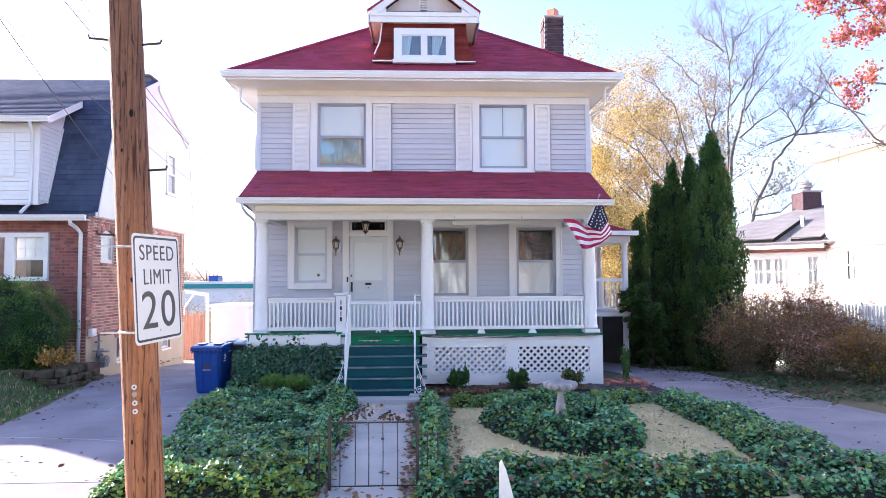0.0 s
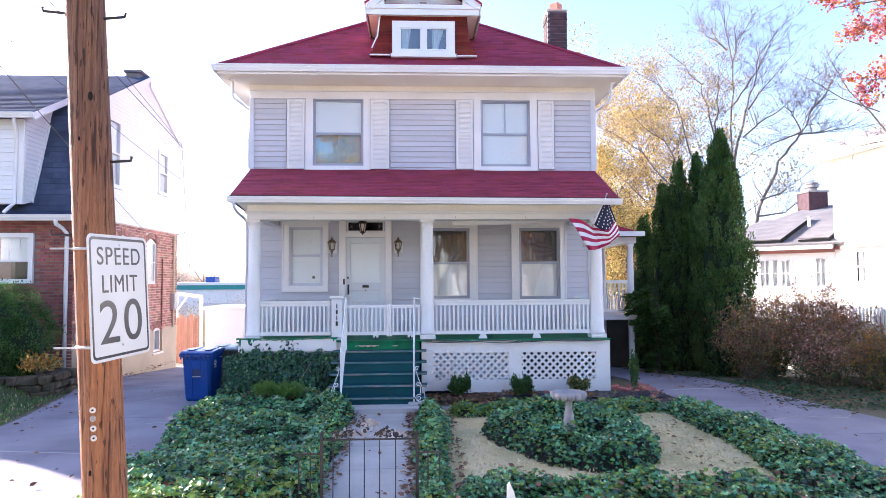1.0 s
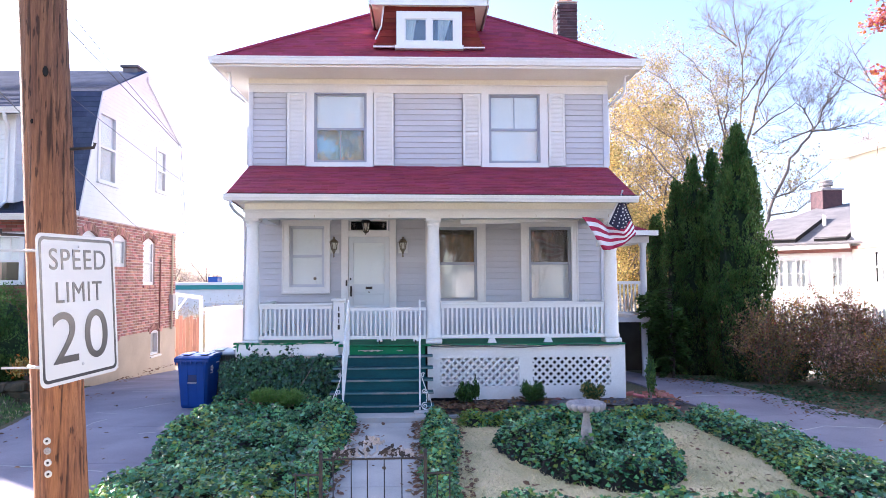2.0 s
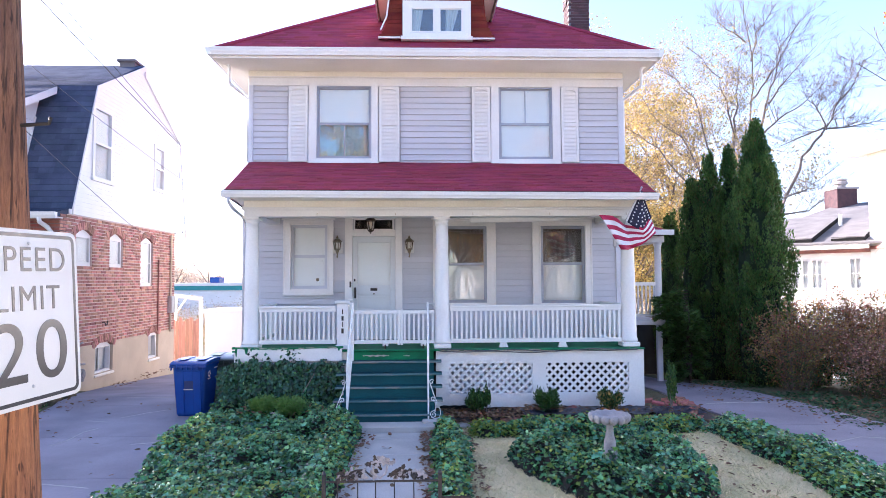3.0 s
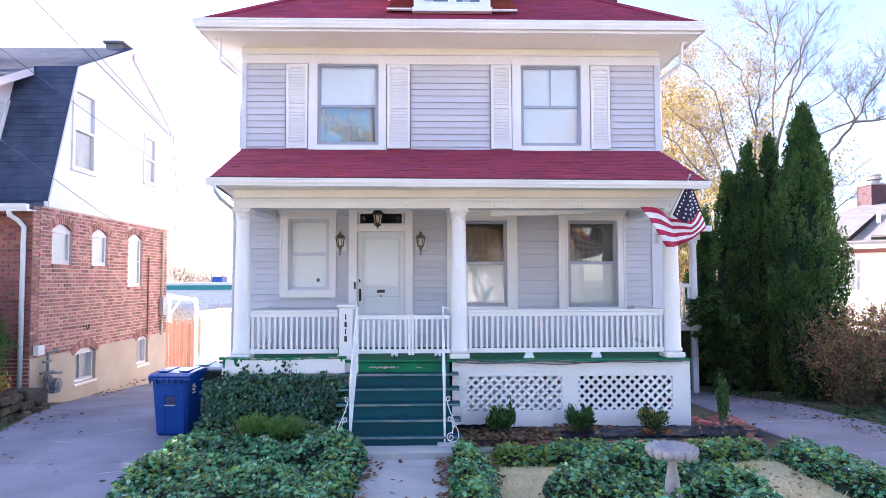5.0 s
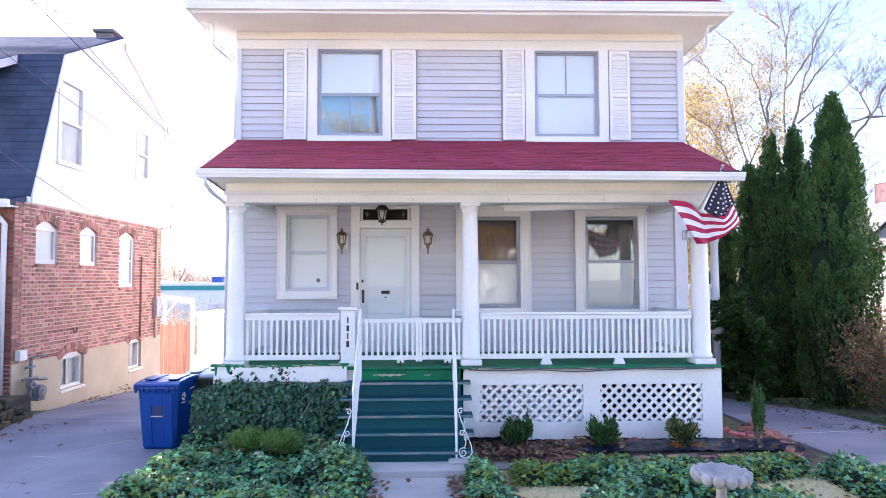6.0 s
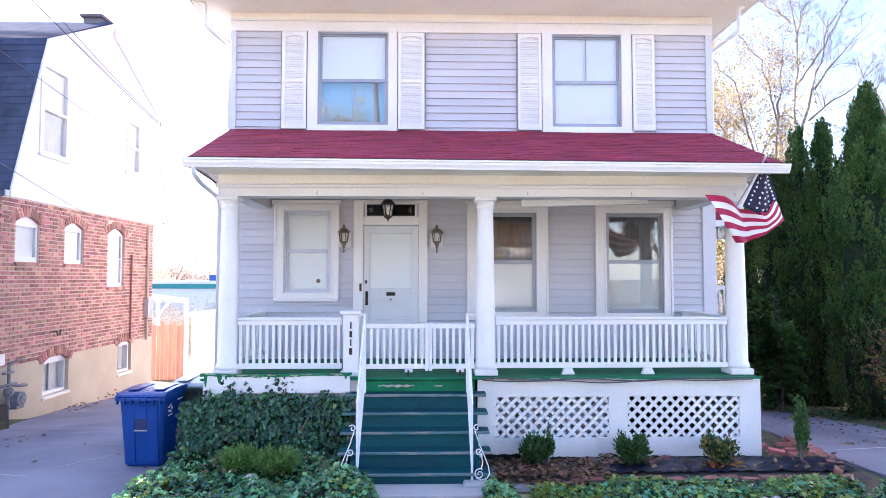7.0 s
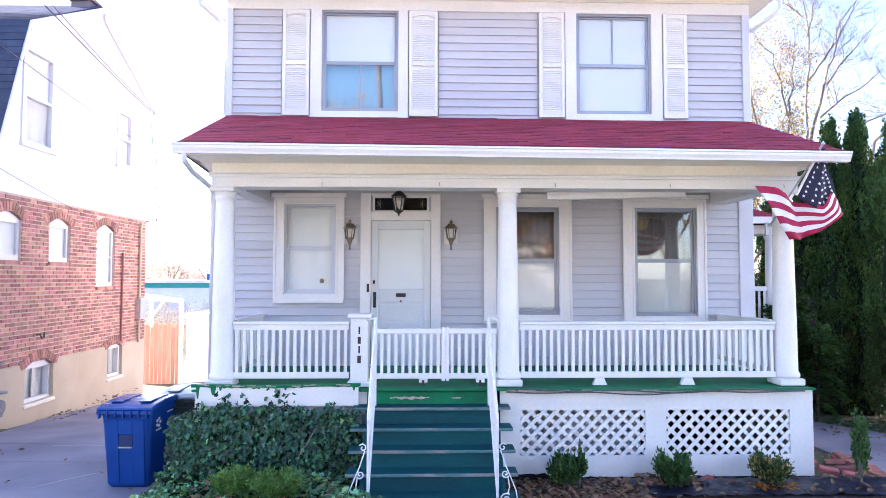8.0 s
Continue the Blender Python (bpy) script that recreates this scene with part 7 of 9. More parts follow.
        bmesh.ops.transform(bm, matrix=pose(s * 0.29, 0.33, 0.13, 0, 90), verts=bm.verts)
        part("wheel", bm, RUBBER, t)
    for k in range(5):  # plain pale emblem on the side
        a = k * math.tau / 5
        bm = bmesh.new()
        bx(bm, 0.300, 0.309, -0.162 + 0.045 * math.cos(a), -0.13 + 0.045 * math.cos(a), 0.75 + 0.045 * math.sin(a), 0.78 + 0.045 * math.sin(a))
        if material is BLUE:
            part("emblem", bm, SIGNFACE, t, "plain pale emblem")
        else:
            bm.free()
    if material is BLUE:
        box_part("printed_bar", (0.300, 0.306, -0.21, -0.08, 0.67, 0.685), SIGNFACE, t, "plain pale printed bar", bevel=0)
        box_part("printed_bar", (0.317, 0.322, 0.05, 0.22, 0.845, 0.858), SIGNFACE, t, "plain pale printed bar", bevel=0)
    t.matrix_basis = pose(x, y, z, 0, 0, turn) @ Matrix.Diagonal((sx, sx, 0.91, 1))
    return t


wheeled_bin(-4.03, 12.82, 0.097, -2, BLUE, BLUE, "blue wheeled recycling bin on the driveway", 0.93)
wheeled_bin(-3.66, 13.5, 0.097, 3, DKGREEN, GREYLID, "dark green wheeled rubbish bin, sky reflection painted on its lid, behind the blue one")


# ---------------------------------------------------------------- fence, shed and store behind the drive
def back_fence():
    t = thing("wooden_fence", (-8, 23.5, -0.6), "orange cedar board fence with pale posts", "fence")
    random.seed(9)
    for i in range(9):
        x = -8.75 + i * 0.118
        box_part("board", (x, x + 0.105, 23.5, 23.52, -0.6, 1.10 + random.uniform(-0.09, 0.06)), FENCE, t, bevel=0.004)
    for z in (-0.1, 0.75):
        box_part("rail", (-8.8, -7.7, 23.52, 23.56, z, z + 0.08), FENCE, t)
    box_part("post", (-7.70, -7.60, 23.45, 23.55, -0.6, 1.72), CREAM, t, "pale square post")
    box_part("post", (-8.72, -8.64, 23.9, 23.98, -0.6, 1.9), CREAM, t)
    bm = bmesh.new()
    bx(bm, -8.95, -7.6, 23.4, 23.5, 1.80, 1.92, pose(0, 0, 0, 0, 8).to_3x3())
    part("header_beam", bm, CREAM, t)
    bm = bmesh.new()
    tube(bm, [(-8.6, 23.6, 1.2), (-8.2, 23.6, 1.75)], 0.03, 4)
    part("brace", bm, CREAM, t)
    t2 = thing("white_shed", (-7.1, 23.7, -0.6), "plain white board shed side beside the fence", "shed")
    box_part("wall", (-7.56, -6.2, 23.66, 25.6, -0.6, 1.30), WHITE, t2)
    box_part("roof", (-7.62, -6.1, 23.6, 25.7, 1.30, 1.40), WHITE, t2)
    store = thing("store", (-22, 62, -1.6), "low white store with a teal band far behind", "building")
    box_part("wall", (-34, -10, 60, 72, -1.6, 1.55), WHITE, store, bevel=0.02)
    box_part("band", (-34.1, -9.9, 59.9, 60.0, 1.55, 1.95), TEAL, store, "teal fascia band")
    box_part("roof_edge", (-34.2, -9.8, 59.8, 72.2, 1.95, 2.2), WHITE, store)
    box_part("roof_unit", (-20.5, -19.6, 63, 64.5, 2.2, 2.75), BLUE, store, "blue rooftop unit")
    for i in range(5):
        box_part("window", (-33 + i * 4.4, -30 + i * 4.4, 59.88, 60.0, -0.9, 0.3), CORNER, store)


back_fence()


# ---------------------------------------------------------------- side porch, right of the house
def side_porch():
    t = thing("side_porch", (5.0, 17.6, -0.1), "white side porch with red roof edge and balustrade", "porch")
    box_part("deck", (4.06, 5.74, 16.6, 19.2, 1.28, 1.40), CORNER, t)
    for x, y in ((5.62, 16.7), (5.62, 19.1)):
        box_part("post", (x - 0.06, x + 0.06, y - 0.06, y + 0.06, -0.3, 1.28), CORNER, t)
        bm = bmesh.new()
        lathe(bm, [(0.11, 1.40), (0.11, 1.46), (0.09, 1.48), (0.075, 3.15), (0.10, 3.2), (0.10, 3.26)], x, y, 16)
        part("column", bm, WHITE, t, smooth=True)
    box_part("beam", (4.06, 5.75, 16.6, 16.8, 3.26, 3.42), WHITE, t)
    box_part("beam", (5.53, 5.75, 16.8, 19.2, 3.26, 3.42), WHITE, t)
    bm = bmesh.new()
    prism(bm, [(5.80, 16.35, 3.44), (5.80, 16.35, 3.52), (4.06, 16.9, 4.1), (4.06, 16.35, 3.44)], (0, 3.2, 0))
    part("roof", bm, SHINGLE_SHEET, t)
    box_part("gutter", (4.06, 5.86, 16.25, 16.35, 3.42, 3.54), WHITE, t)
    bm = bmesh.new()
    bx(bm, 4.1, 5.55, 16.67, 16.73, 2.22, 2.30)
    rail_ = part("railing", bm, WHITE, t)
    box_part("bottom_rail", (4.1, 5.55, 16.67, 16.73, 1.48, 1.54), WHITE, rail_)
    bm = bmesh.new()
    bx(bm, -0.016, 0.016, -0.016, 0.016, 0, 0.68)
    me = shared("baluster", bm, WHITE)
    for i in range(15):
        piece("baluster", me, (4.16 + i * 0.096, 16.7, 1.54), rail_)
    # dark sheet added for the shade below the side porch deck
    box_part("under_deck_shade", (4.06, 7.2, 19.25, 19.35, -0.4, 1.28), DARK, t)


side_porch()


# ---------------------------------------------------------------- white house on the far right
def right_house():
    """A tall white block along the drive side, with a low wing turned aslant behind it."""
    t = thing("white_house", (16, 19, -0.1), "white painted house with low grey-roofed wing and maroon eaves", "house")
    X, Y = 14.2, 21.2
    corner, along, out = Vector((X, Y, 0)), Vector((-0.667, 0.745, 0)), Vector((-0.745, -0.667, 0))

    def slanted(bm, s0, s1, d0, d1, z0, z1):
        plan = [corner + along * a + out * d + Vector((0, 0, z0)) for a, d in ((s0, d0), (s1, d0), (s1, d1), (s0, d1))]
        prism(bm, plan, (0, 0, z1 - z0))

    def upright(bm, s0, s1, d0, d1, z0, z1):
        bx(bm, X - d1, X - d0, Y - s1, Y - s0, z0, z1)

    def glazed(solid, c, d, e, f, bars):
        bm = bmesh.new()
        cuts = [(c - 0.07, c, e - 0.07, f + 0.07), (d, d + 0.07, e - 0.07, f + 0.07), (c, d, f, f + 0.07), (c, d, e - 0.07, e), (c, d, (e + f) / 2 - 0.02, (e + f) / 2 + 0.02)]
        cuts += [((c + d) / 2 - 0.012, (c + d) / 2 + 0.012, e, f)] if bars else []
        for q in cuts:
            solid(bm, q[0], q[1], -0.06, 0.03, q[2], q[3])
        win = part("window", bm, WHITE, t, "white small-paned window")
        bm = bmesh.new()
        solid(bm, c, d, -0.03, -0.025, e, f)
        p = part("pane", bm, GLASS, win)
        p.visible_shadow = False
        bm = bmesh.new()
        solid(bm, c, d, -0.045, -0.04, e, f)
        part("curtain", bm, BLIND, win)
    # the low wing
    wing = [(0.29, 0.57, 2.05, 3.0), (1.40, 1.67, 2.05, 2.95), (1.80, 1.97, 2.05, 2.95), (2.08, 2.38, 2.05, 2.95)]
    bm = bmesh.new()
    holed(bm, 0.0, 4.4, -0.6, 3.3, wing, lambda m, p, q, lo, hi: slanted(m, p, q, -0.2, 0.0, lo, hi))
    part("wall", bm, HOUSE_WHITE, t)
    for q in wing:
        glazed(slanted, *q, q[1] - q[0] > 0.25)
    bm = bmesh.new()
    slanted(bm, 4.2, 4.4, -7.0, -0.2, -0.6, 3.3)
    slanted(bm, -2.0, 4.2, -7.2, -7.0, -0.6, 3.3)
    part("wall", bm, HOUSE_WHITE, t)
    bm = bmesh.new()
    slanted(bm, 0.0, 4.6, 0.02, 0.10, 3.20, 3.32)
    part("maroon_eave", bm, MAROON, t, "maroon painted trim board")
    bm = bmesh.new()
    slanted(bm, 0.0, 4.75, 0.0, 0.34, 3.34, 3.50)
    part("eave", bm, WHITE, t)

    def at(a, d, lift=0.0):
        return corner + along * a + out * d + Vector((0, 0, 3.52 + (0.36 - d) * 0.285 + lift))
    bm = bmesh.new()
    prism(bm, [at(-2.5, 0.36), at(4.75, 0.36), at(2.41, -6.45), at(-2.5, -6.45)], (0, 0, -0.06))
    prism(bm, [at(4.75, 0.36), at(2.41, -6.45), at(4.75, -6.45, -1.9)], (0, 0, -0.06))
    part("roof", bm, GREYROOF, t, "low grey shingled hip roof")
    for s0, s1, d0, d1 in ((1.62, 4.3, 0.2, -3.4), (0.1, 1.05, 0.2, -1.9)):
        bm = bmesh.new()
        prism(bm, [at(s0, d0, 0.12), at(s1, d0, 0.12), at(s1 - 0.9 * (s1 > 2), d1, 0.12), at(s0, d1, 0.12)], (0, 0, 0.03))
        panel_ = part("solar_panel", bm, GREYROOF, t, "raised grey roof panel with a dark edge")
        bm = bmesh.new()
        prism(bm, [at(s0 - 0.01, d0, 0.0), at(s0 - 0.01, d1, 0.0), at(s0 - 0.01, d1, 0.14), at(s0 - 0.01, d0, 0.14)], along * 0.012)
        prism(bm, [at(s0, d0 + 0.01, 0.02), at(s1, d0 + 0.01, 0.02), at(s1, d0 + 0.01, 0.10), at(s0, d0 + 0.01, 0.10)], out * -0.012)
        part("panel_edge", bm, RUBBER, panel_)
    bm = bmesh.new()
    tube(bm, [at(1.35, -2.2), at(1.35, -2.2, 0.42)], 0.06, 8)
    part("vent_pipe", bm, WHITE, t)
    cx, cy = 17.25, 27.0
    bm = bmesh.new()
    bx(bm, cx - 0.42, cx + 0.42, cy - 0.42, cy + 0.42, 4.9, 6.08)
    ch = part("chimney", bm, DARKBRICK, t, "dark brown chimney", bevel=0.01)
    box_part("cap", (cx - 0.47, cx + 0.47, cy - 0.47, cy + 0.47, 6.0, 6.08), STONE, ch, bevel=0.01)
    bm = bmesh.new()
    lathe(bm, [(0.20, 6.08), (0.20, 6.22), (0.28, 6.24), (0.28, 6.34), (0.20, 6.36), (0.26, 6.40), (0.26, 6.46), (0.0, 6.5)], cx, cy, 12)
    part("cowl", bm, STONE, ch)
    # the tall block
    tall = [(1.07, 1.56, 2.22, 3.15), (3.4, 4.2, 2.0, 3.15)]
    bm = bmesh.new()
    holed(bm, 0.0, 13.0, -0.6, 6.32, tall, lambda m, p, q, lo, hi: upright(m, p, q, -0.2, 0.0, lo, hi))
    part("wall", bm, HOUSE_WHITE, t)
    for q in tall:
        glazed(upright, *q, True)
    box_part("wall", (X + 0.2, 22, Y - 0.2, Y, -0.6, 6.32), HOUSE_WHITE, t)
    box_part("wall", (X + 0.2, 22, Y - 13.0, Y - 12.8, -0.6, 6.32), HOUSE_WHITE, t)
    box_part("maroon_eave", (X - 0.06, X - 0.004, Y - 13.0, Y, 3.28, 3.38), MAROON, t, "maroon painted trim board")
    box_part("eave", (X - 0.55, X + 0.2, Y - 13.4, Y + 0.5, 6.32, 6.40), CREAM, t)
    box_part("cornice", (X - 0.60, X - 0.50, Y - 13.45, Y + 0.55, 6.36, 6.52), WHITE, t)
    bm = bmesh.new()
    prism(bm, [(X - 0.62, Y - 13.5, 6.5), (X - 0.62, Y + 0.6, 6.5), (X + 3.6, Y - 3.6, 8.5), (X + 3.6, Y - 9.4, 8.5)], (0, 0, 0.04))
    prism(bm, [(X - 0.62, Y + 0.6, 6.5), (22.0, Y + 0.6, 6.5), (X + 3.6, Y - 3.6, 8.5)], (0, 0, 0.04))
    part("roof", bm, GREYROOF, t)
    f = thing("picket_fence", (10.4, 16, 0), "grey weathered picket fence behind the bushes", "fence")
    bm = bmesh.new()
    bx(bm, -0.01, 0.01, -0.035, 0.035, -0.3, 1.66)
    me = shared("picket", bm, PEEL)
    for i in range(75):
        piece("picket", me, (10.3, 12.4 + i * 0.115, 0.03 * math.sin(i * 2.3)), f)
    for z in (0.3, 1.2):
        box_part("rail", (10.31, 10.35, 12.3, 21.1, z, z + 0.08), PEEL, f)


right_house()


# ---------------------------------------------------------------- ivy, straw lawn, beds
def within(poly, p):
    poly = np.array(poly)
    ok = np.zeros(len(p), bool)
    for (x0, y0), (x1, y1) in zip(poly, np.roll(poly, -1, axis=0)):
        cross = ((y0 > p[:, 1]) != (y1 > p[:, 1])) & (p[:, 0] < (x1 - x0) * (p[:, 1] - y0) / (y1 - y0 + 1e-12) + x0)
        ok ^= cross
    return ok


def rim(poly, p):
    """Distance of points to the outline."""
    poly = np.array(poly, float)
    best = np.full(len(p), 9.0)
    for a, b in zip(poly, np.roll(poly, -1, axis=0)):
        d = b - a
        t = np.clip(((p - a) @ d) / (d @ d), 0, 1)
        best = np.minimum(best, np.linalg.norm(p - (a + t[:, None] * d), axis=1))
    return best


def bumps(p, k=1.0):
    return np.array([noise.noise(Vector((x * 2.1 * k, y * 2.1 * k, 0.3))) * 0.6 + noise.noise(Vector((x * 5.5 * k, y * 5.5 * k, 1.7))) * 0.4 for x, y in p])


def wavy(poly, amount=0.10, step=0.25):
    """The outline cut into short pieces and pushed about."""
    out = []
    poly = [Vector((*p, 0)) for p in poly]
    for a, b in zip(poly, poly[1:] + poly[:1]):
        n = max(1, int((b - a).length / step))
        for i in range(n):
            p = a + (b - a) * i / n
            out.append((p.x + amount * noise.noise(Vector((p.x * 1.7, p.y * 1.7, 5))), p.y + amount * noise.noise(Vector((p.x * 1.7, p.y * 1.7, 9)))))
    return out


def ivy_patch(poly, height, label, light=0.12, young=0.0, density=2350, size=(0.034, 0.068), base=0.06):
    poly = wavy(poly)
    lo, hi = np.min(poly, axis=0), np.max(poly, axis=0)
    # near-black sheet below the leaves; the shade between them is its colour
    step = 0.10
    xs, ys = np.arange(lo[0] - step, hi[0] + step, step), np.arange(lo[1] - step, hi[1] + step, step)
    gx, gy = np.meshgrid(xs, ys)
    g = np.column_stack([gx.ravel(), gy.ravel()])
    ok = within(poly, g)
    d = rim(poly, g)

    def top(p, d):
        return base + height * np.clip(d / 0.16, 0.0, 1) ** 0.6 * (0.84 + 0.95 * bumps(p))
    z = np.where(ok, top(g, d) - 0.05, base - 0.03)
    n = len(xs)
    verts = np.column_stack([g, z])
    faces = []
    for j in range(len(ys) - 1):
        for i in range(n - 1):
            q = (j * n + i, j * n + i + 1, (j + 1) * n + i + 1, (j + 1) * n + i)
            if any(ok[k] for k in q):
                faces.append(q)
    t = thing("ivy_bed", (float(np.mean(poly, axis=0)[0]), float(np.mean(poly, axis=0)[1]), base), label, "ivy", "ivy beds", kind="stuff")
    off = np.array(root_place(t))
    ob = mesh_from("shade_underlay", (verts - off).tolist(), faces, IVY_UNDER)
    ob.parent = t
    area = (hi[0] - lo[0]) * (hi[1] - lo[1])
    p = rng.uniform(lo, hi, (int(area * density), 2))
    p = p[within(poly, p)]
    d = rim(poly, p)
    z = top(p, d) + rng.uniform(-0.10, 0.055, len(p))
    m = len(p)
    a = rng.uniform(0, math.tau, m)
    ways = np.column_stack([np.cos(a), np.sin(a) - 0.35, rng.uniform(-0.45, 0.25, m)])
    ups = np.column_stack([rng.normal(0, 0.75, m), rng.normal(-0.25, 0.75, m), np.ones(m)])
    s = rng.uniform(*size, m) * (0.8 + 0.4 * rng.random(m))
    drift = np.array([noise.noise(Vector((x * 0.9, y * 0.9, 3.3))) for x, y in p])
    # young adds yellow leaves towards the front, painting in sunlight there
    slots = (rng.random(m) < light * (1 + 2.2 * np.clip(drift, -0.4, 1)) + young * np.clip((7.3 - p[:, 1]) / 0.7, 0, 1)).astype(int)
    ob = leaf_mesh("ivy_leaves", np.column_stack([p, z]) - off, ways, ups, s, "ivy", [IVY, IVY_LIGHT], slots)
    ob.parent = t
    return t


ivy_patch([(-3.55, 12.42), (-3.72, 11.4), (-3.6, 10.2), (-3.38, 9.0), (-3.22, 7.6), (-3.2, 6.25), (-0.98, 6.25), (-0.95, 8.0), (-0.98, 10.0), (-1.0, 11.3), (-1.42, 11.55), (-1.5, 12.42)], 0.30, "dense green ivy bed beside the walk", light=0.12, young=0.5)
ivy_patch([(0.02, 6.25), (0.02, 11.1), (0.10, 11.5), (0.45, 11.35), (0.55, 10.2), (0.46, 8.6), (0.42, 6.25)], 0.26, "narrow ivy strip along the walk", light=0.16)
ivy_patch([(0.44, 6.3), (0.44, 7.15), (1.2, 7.35), (2.2, 7.2), (3.2, 7.3), (3.9, 7.5), (3.9, 6.3)], 0.24, "ivy strip at the front of the yard", light=0.18)
ivy_patch([(3.92, 6.15), (4.08, 7.5), (4.25, 8.6), (4.25, 9.6), (4.2, 10.4), (4.2, 11.2), (4.7, 11.5), (5.02, 10.9), (5.25, 9.2), (5.3, 6.15)], 0.24, "ivy border along the drive", light=0.2)
ivy_patch([(0.62, 10.9), (0.62, 11.45), (1.6, 11.56), (2.8, 11.52), (3.8, 11.55), (4.4, 11.50), (4.15, 11.05), (3.2, 10.9), (2.2, 10.8), (1.4, 10.85)], 0.19, "ivy strip in front of the planted bed", light=0.3)
ivy_patch([(1.02, 9.9), (1.14, 9.2), (1.43, 8.5), (1.74, 8.1), (2.18, 7.85), (2.55, 7.8), (2.95, 8.15), (3.2, 8.65), (3.3, 9.2), (3.05, 9.75), (2.75, 10.1), (2.4, 10.4), (1.9, 10.5), (1.4, 10.35)], 0.38, "rounded ivy island round the bird bath", light=0.10)


def climbing_ivy():
    """Ivy hung over the porch skirt, bulging forward, ragged at its top."""
    t = thing("climbing_ivy", (-2.4, 12.4, 0.1), "dense dark ivy climbing the porch skirt", "ivy", kind="stuff")
    off = np.array(root_place(t))

    def crest(x):
        return 1.0 + 0.13 * noise.noise(Vector((x * 2.3, 0, 0))) + 0.10 * noise.noise(Vector((x * 6, 4, 0))) - 0.35 * max(0, -3.25 - x) - 0.08 * max(0, x + 1.75) * 3

    def face(x, z):
        return 12.44 - (0.20 * (1 - (z / 1.25) ** 3) + 0.10) * (0.8 + 0.4 * noise.noise(Vector((x * 2.2, z * 2.2, 7))))
    verts, faces, n, m = [], [], 26, 14
    for j in range(m + 1):
        for i in range(n + 1):
            x = -3.40 + 1.95 * i / n
            z = 0.05 + (crest(x) - 0.10) * j / m
            verts.append((x, min(face(x, z) + 0.06, 12.46), z))
    for j in range(m):
        for i in range(n):
            faces.append((j * (n + 1) + i, j * (n + 1) + i + 1, (j + 1) * (n + 1) + i + 1, (j + 1) * (n + 1) + i))
    # near-black backing: painted shade behind the climbing leaves
    ob = mesh_from("shade_underlay", (np.array(verts) - off).tolist(), faces, IVY_UNDER)
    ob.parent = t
    pts, k = [], 0
    while len(pts) < 7600:
        x = rng.uniform(-3.45, -1.42)
        c = crest(x)
        z = rng.uniform(0.1, c + 0.04)
        pts.append((x, face(x, z) + rng.uniform(-0.09, 0.05), z))
    for x0, dz in ((-2.72, 0.20), (-2.35, 0.26), (-2.9, 0.14), (-1.75, 0.08), (-3.15, 0.10), (-2.25, 0.22)):
        for _ in range(26):
            x = x0 + rng.normal(0, 0.05)
            pts.append((x, 12.42 + rng.uniform(-0.04, 0.0), crest(x0) + rng.uniform(-0.1, dz)))
    p = np.array(pts)
    m = len(p)
    ways = np.column_stack([rng.normal(0, 0.6, m), rng.normal(-0.35, 0.3, m), rng.normal(-0.75, 0.4, m)])
    ups = np.column_stack([rng.normal(0, 0.7, m), -np.ones(m), rng.normal(0.55, 0.7, m)])
    ob = leaf_mesh("ivy_leaves", p - off, ways, ups, rng.uniform(0.035, 0.068, m), "ivy", [CLIMBER, IVY], (rng.random(m) < 0.07).astype(int))
    ob.parent = t
    bm = bmesh.new()
    for a in (((-2.05, 12.06, 0.55), (-1.95, 12.05, 0.7), (-1.86, 12.07, 0.86)), ((-3.1, 12.44, 1.15), (-3.08, 12.46, 1.02), (-3.12, 12.43, 0.9)), ((-2.75, 12.42, 1.18), (-2.6, 12.43, 1.16), (-2.62, 12.43, 1.0))):
        tube(bm, a, 0.006, 5)
    part("stem", bm, BARK, t)


climbing_ivy()


def straw_lawn():
    bm = bmesh.new()
    prism(bm, [(0.3, 6.3, 0.03), (5.0, 6.3, 0.03), (4.9, 11.4, 0.03), (0.3, 11.5, 0.03)], (0, 0, 0.05))
    whole("lawn", bm, DEADGRASS, "dormant straw-coloured lawn between ivy beds", "lawn", kind="structure")
    p = rng.uniform((0.35, 6.4), (4.8, 11.4), (30000, 2))
    m = len(p)
    ways = np.column_stack([rng.normal(0, 0.8, m), rng.normal(0, 0.8, m), rng.uniform(0.15, 0.9, m)])
    ups = np.column_stack([rng.normal(0, 1, m), rng.normal(0, 1, m), rng.normal(0, 0.3, m)])
    LEAVES["blade"] = [(0, 0, 0), (-0.06, 0.4, 0), (-0.04, 0.75, 0), (0, 1, 0)]
    ob = leaf_mesh("lawn_grass", np.column_stack([p, np.full(m, 0.075)]), ways, ups, rng.uniform(0.03, 0.075, m), "blade", STRAW)
    tagged(ob, "short dry straw-coloured grass", "grass", kind="stuff")
    q = rng.uniform((-12, 8.5), (-6.3, 14.2), (30000, 2))
    q = q[q[:, 0] < np.interp(q[:, 1], [8.5, 10.6, 14.0], [-6.35, -6.45, -7.1])]
    m = len(q)
    lawn = 0.36 * np.interp(q[:, 0], [-11, -8.2, -7.3], [1, 1, 0]) * np.interp(q[:, 1], [9, 13, 14, 15], [0, 1, 1, 0])
    ways = np.column_stack([rng.normal(0, 0.5, m), rng.normal(0, 0.5, m), np.ones(m)])
    ups = np.column_stack([rng.normal(0, 1, m), rng.normal(0, 1, m), rng.normal(0, 0.3, m)])
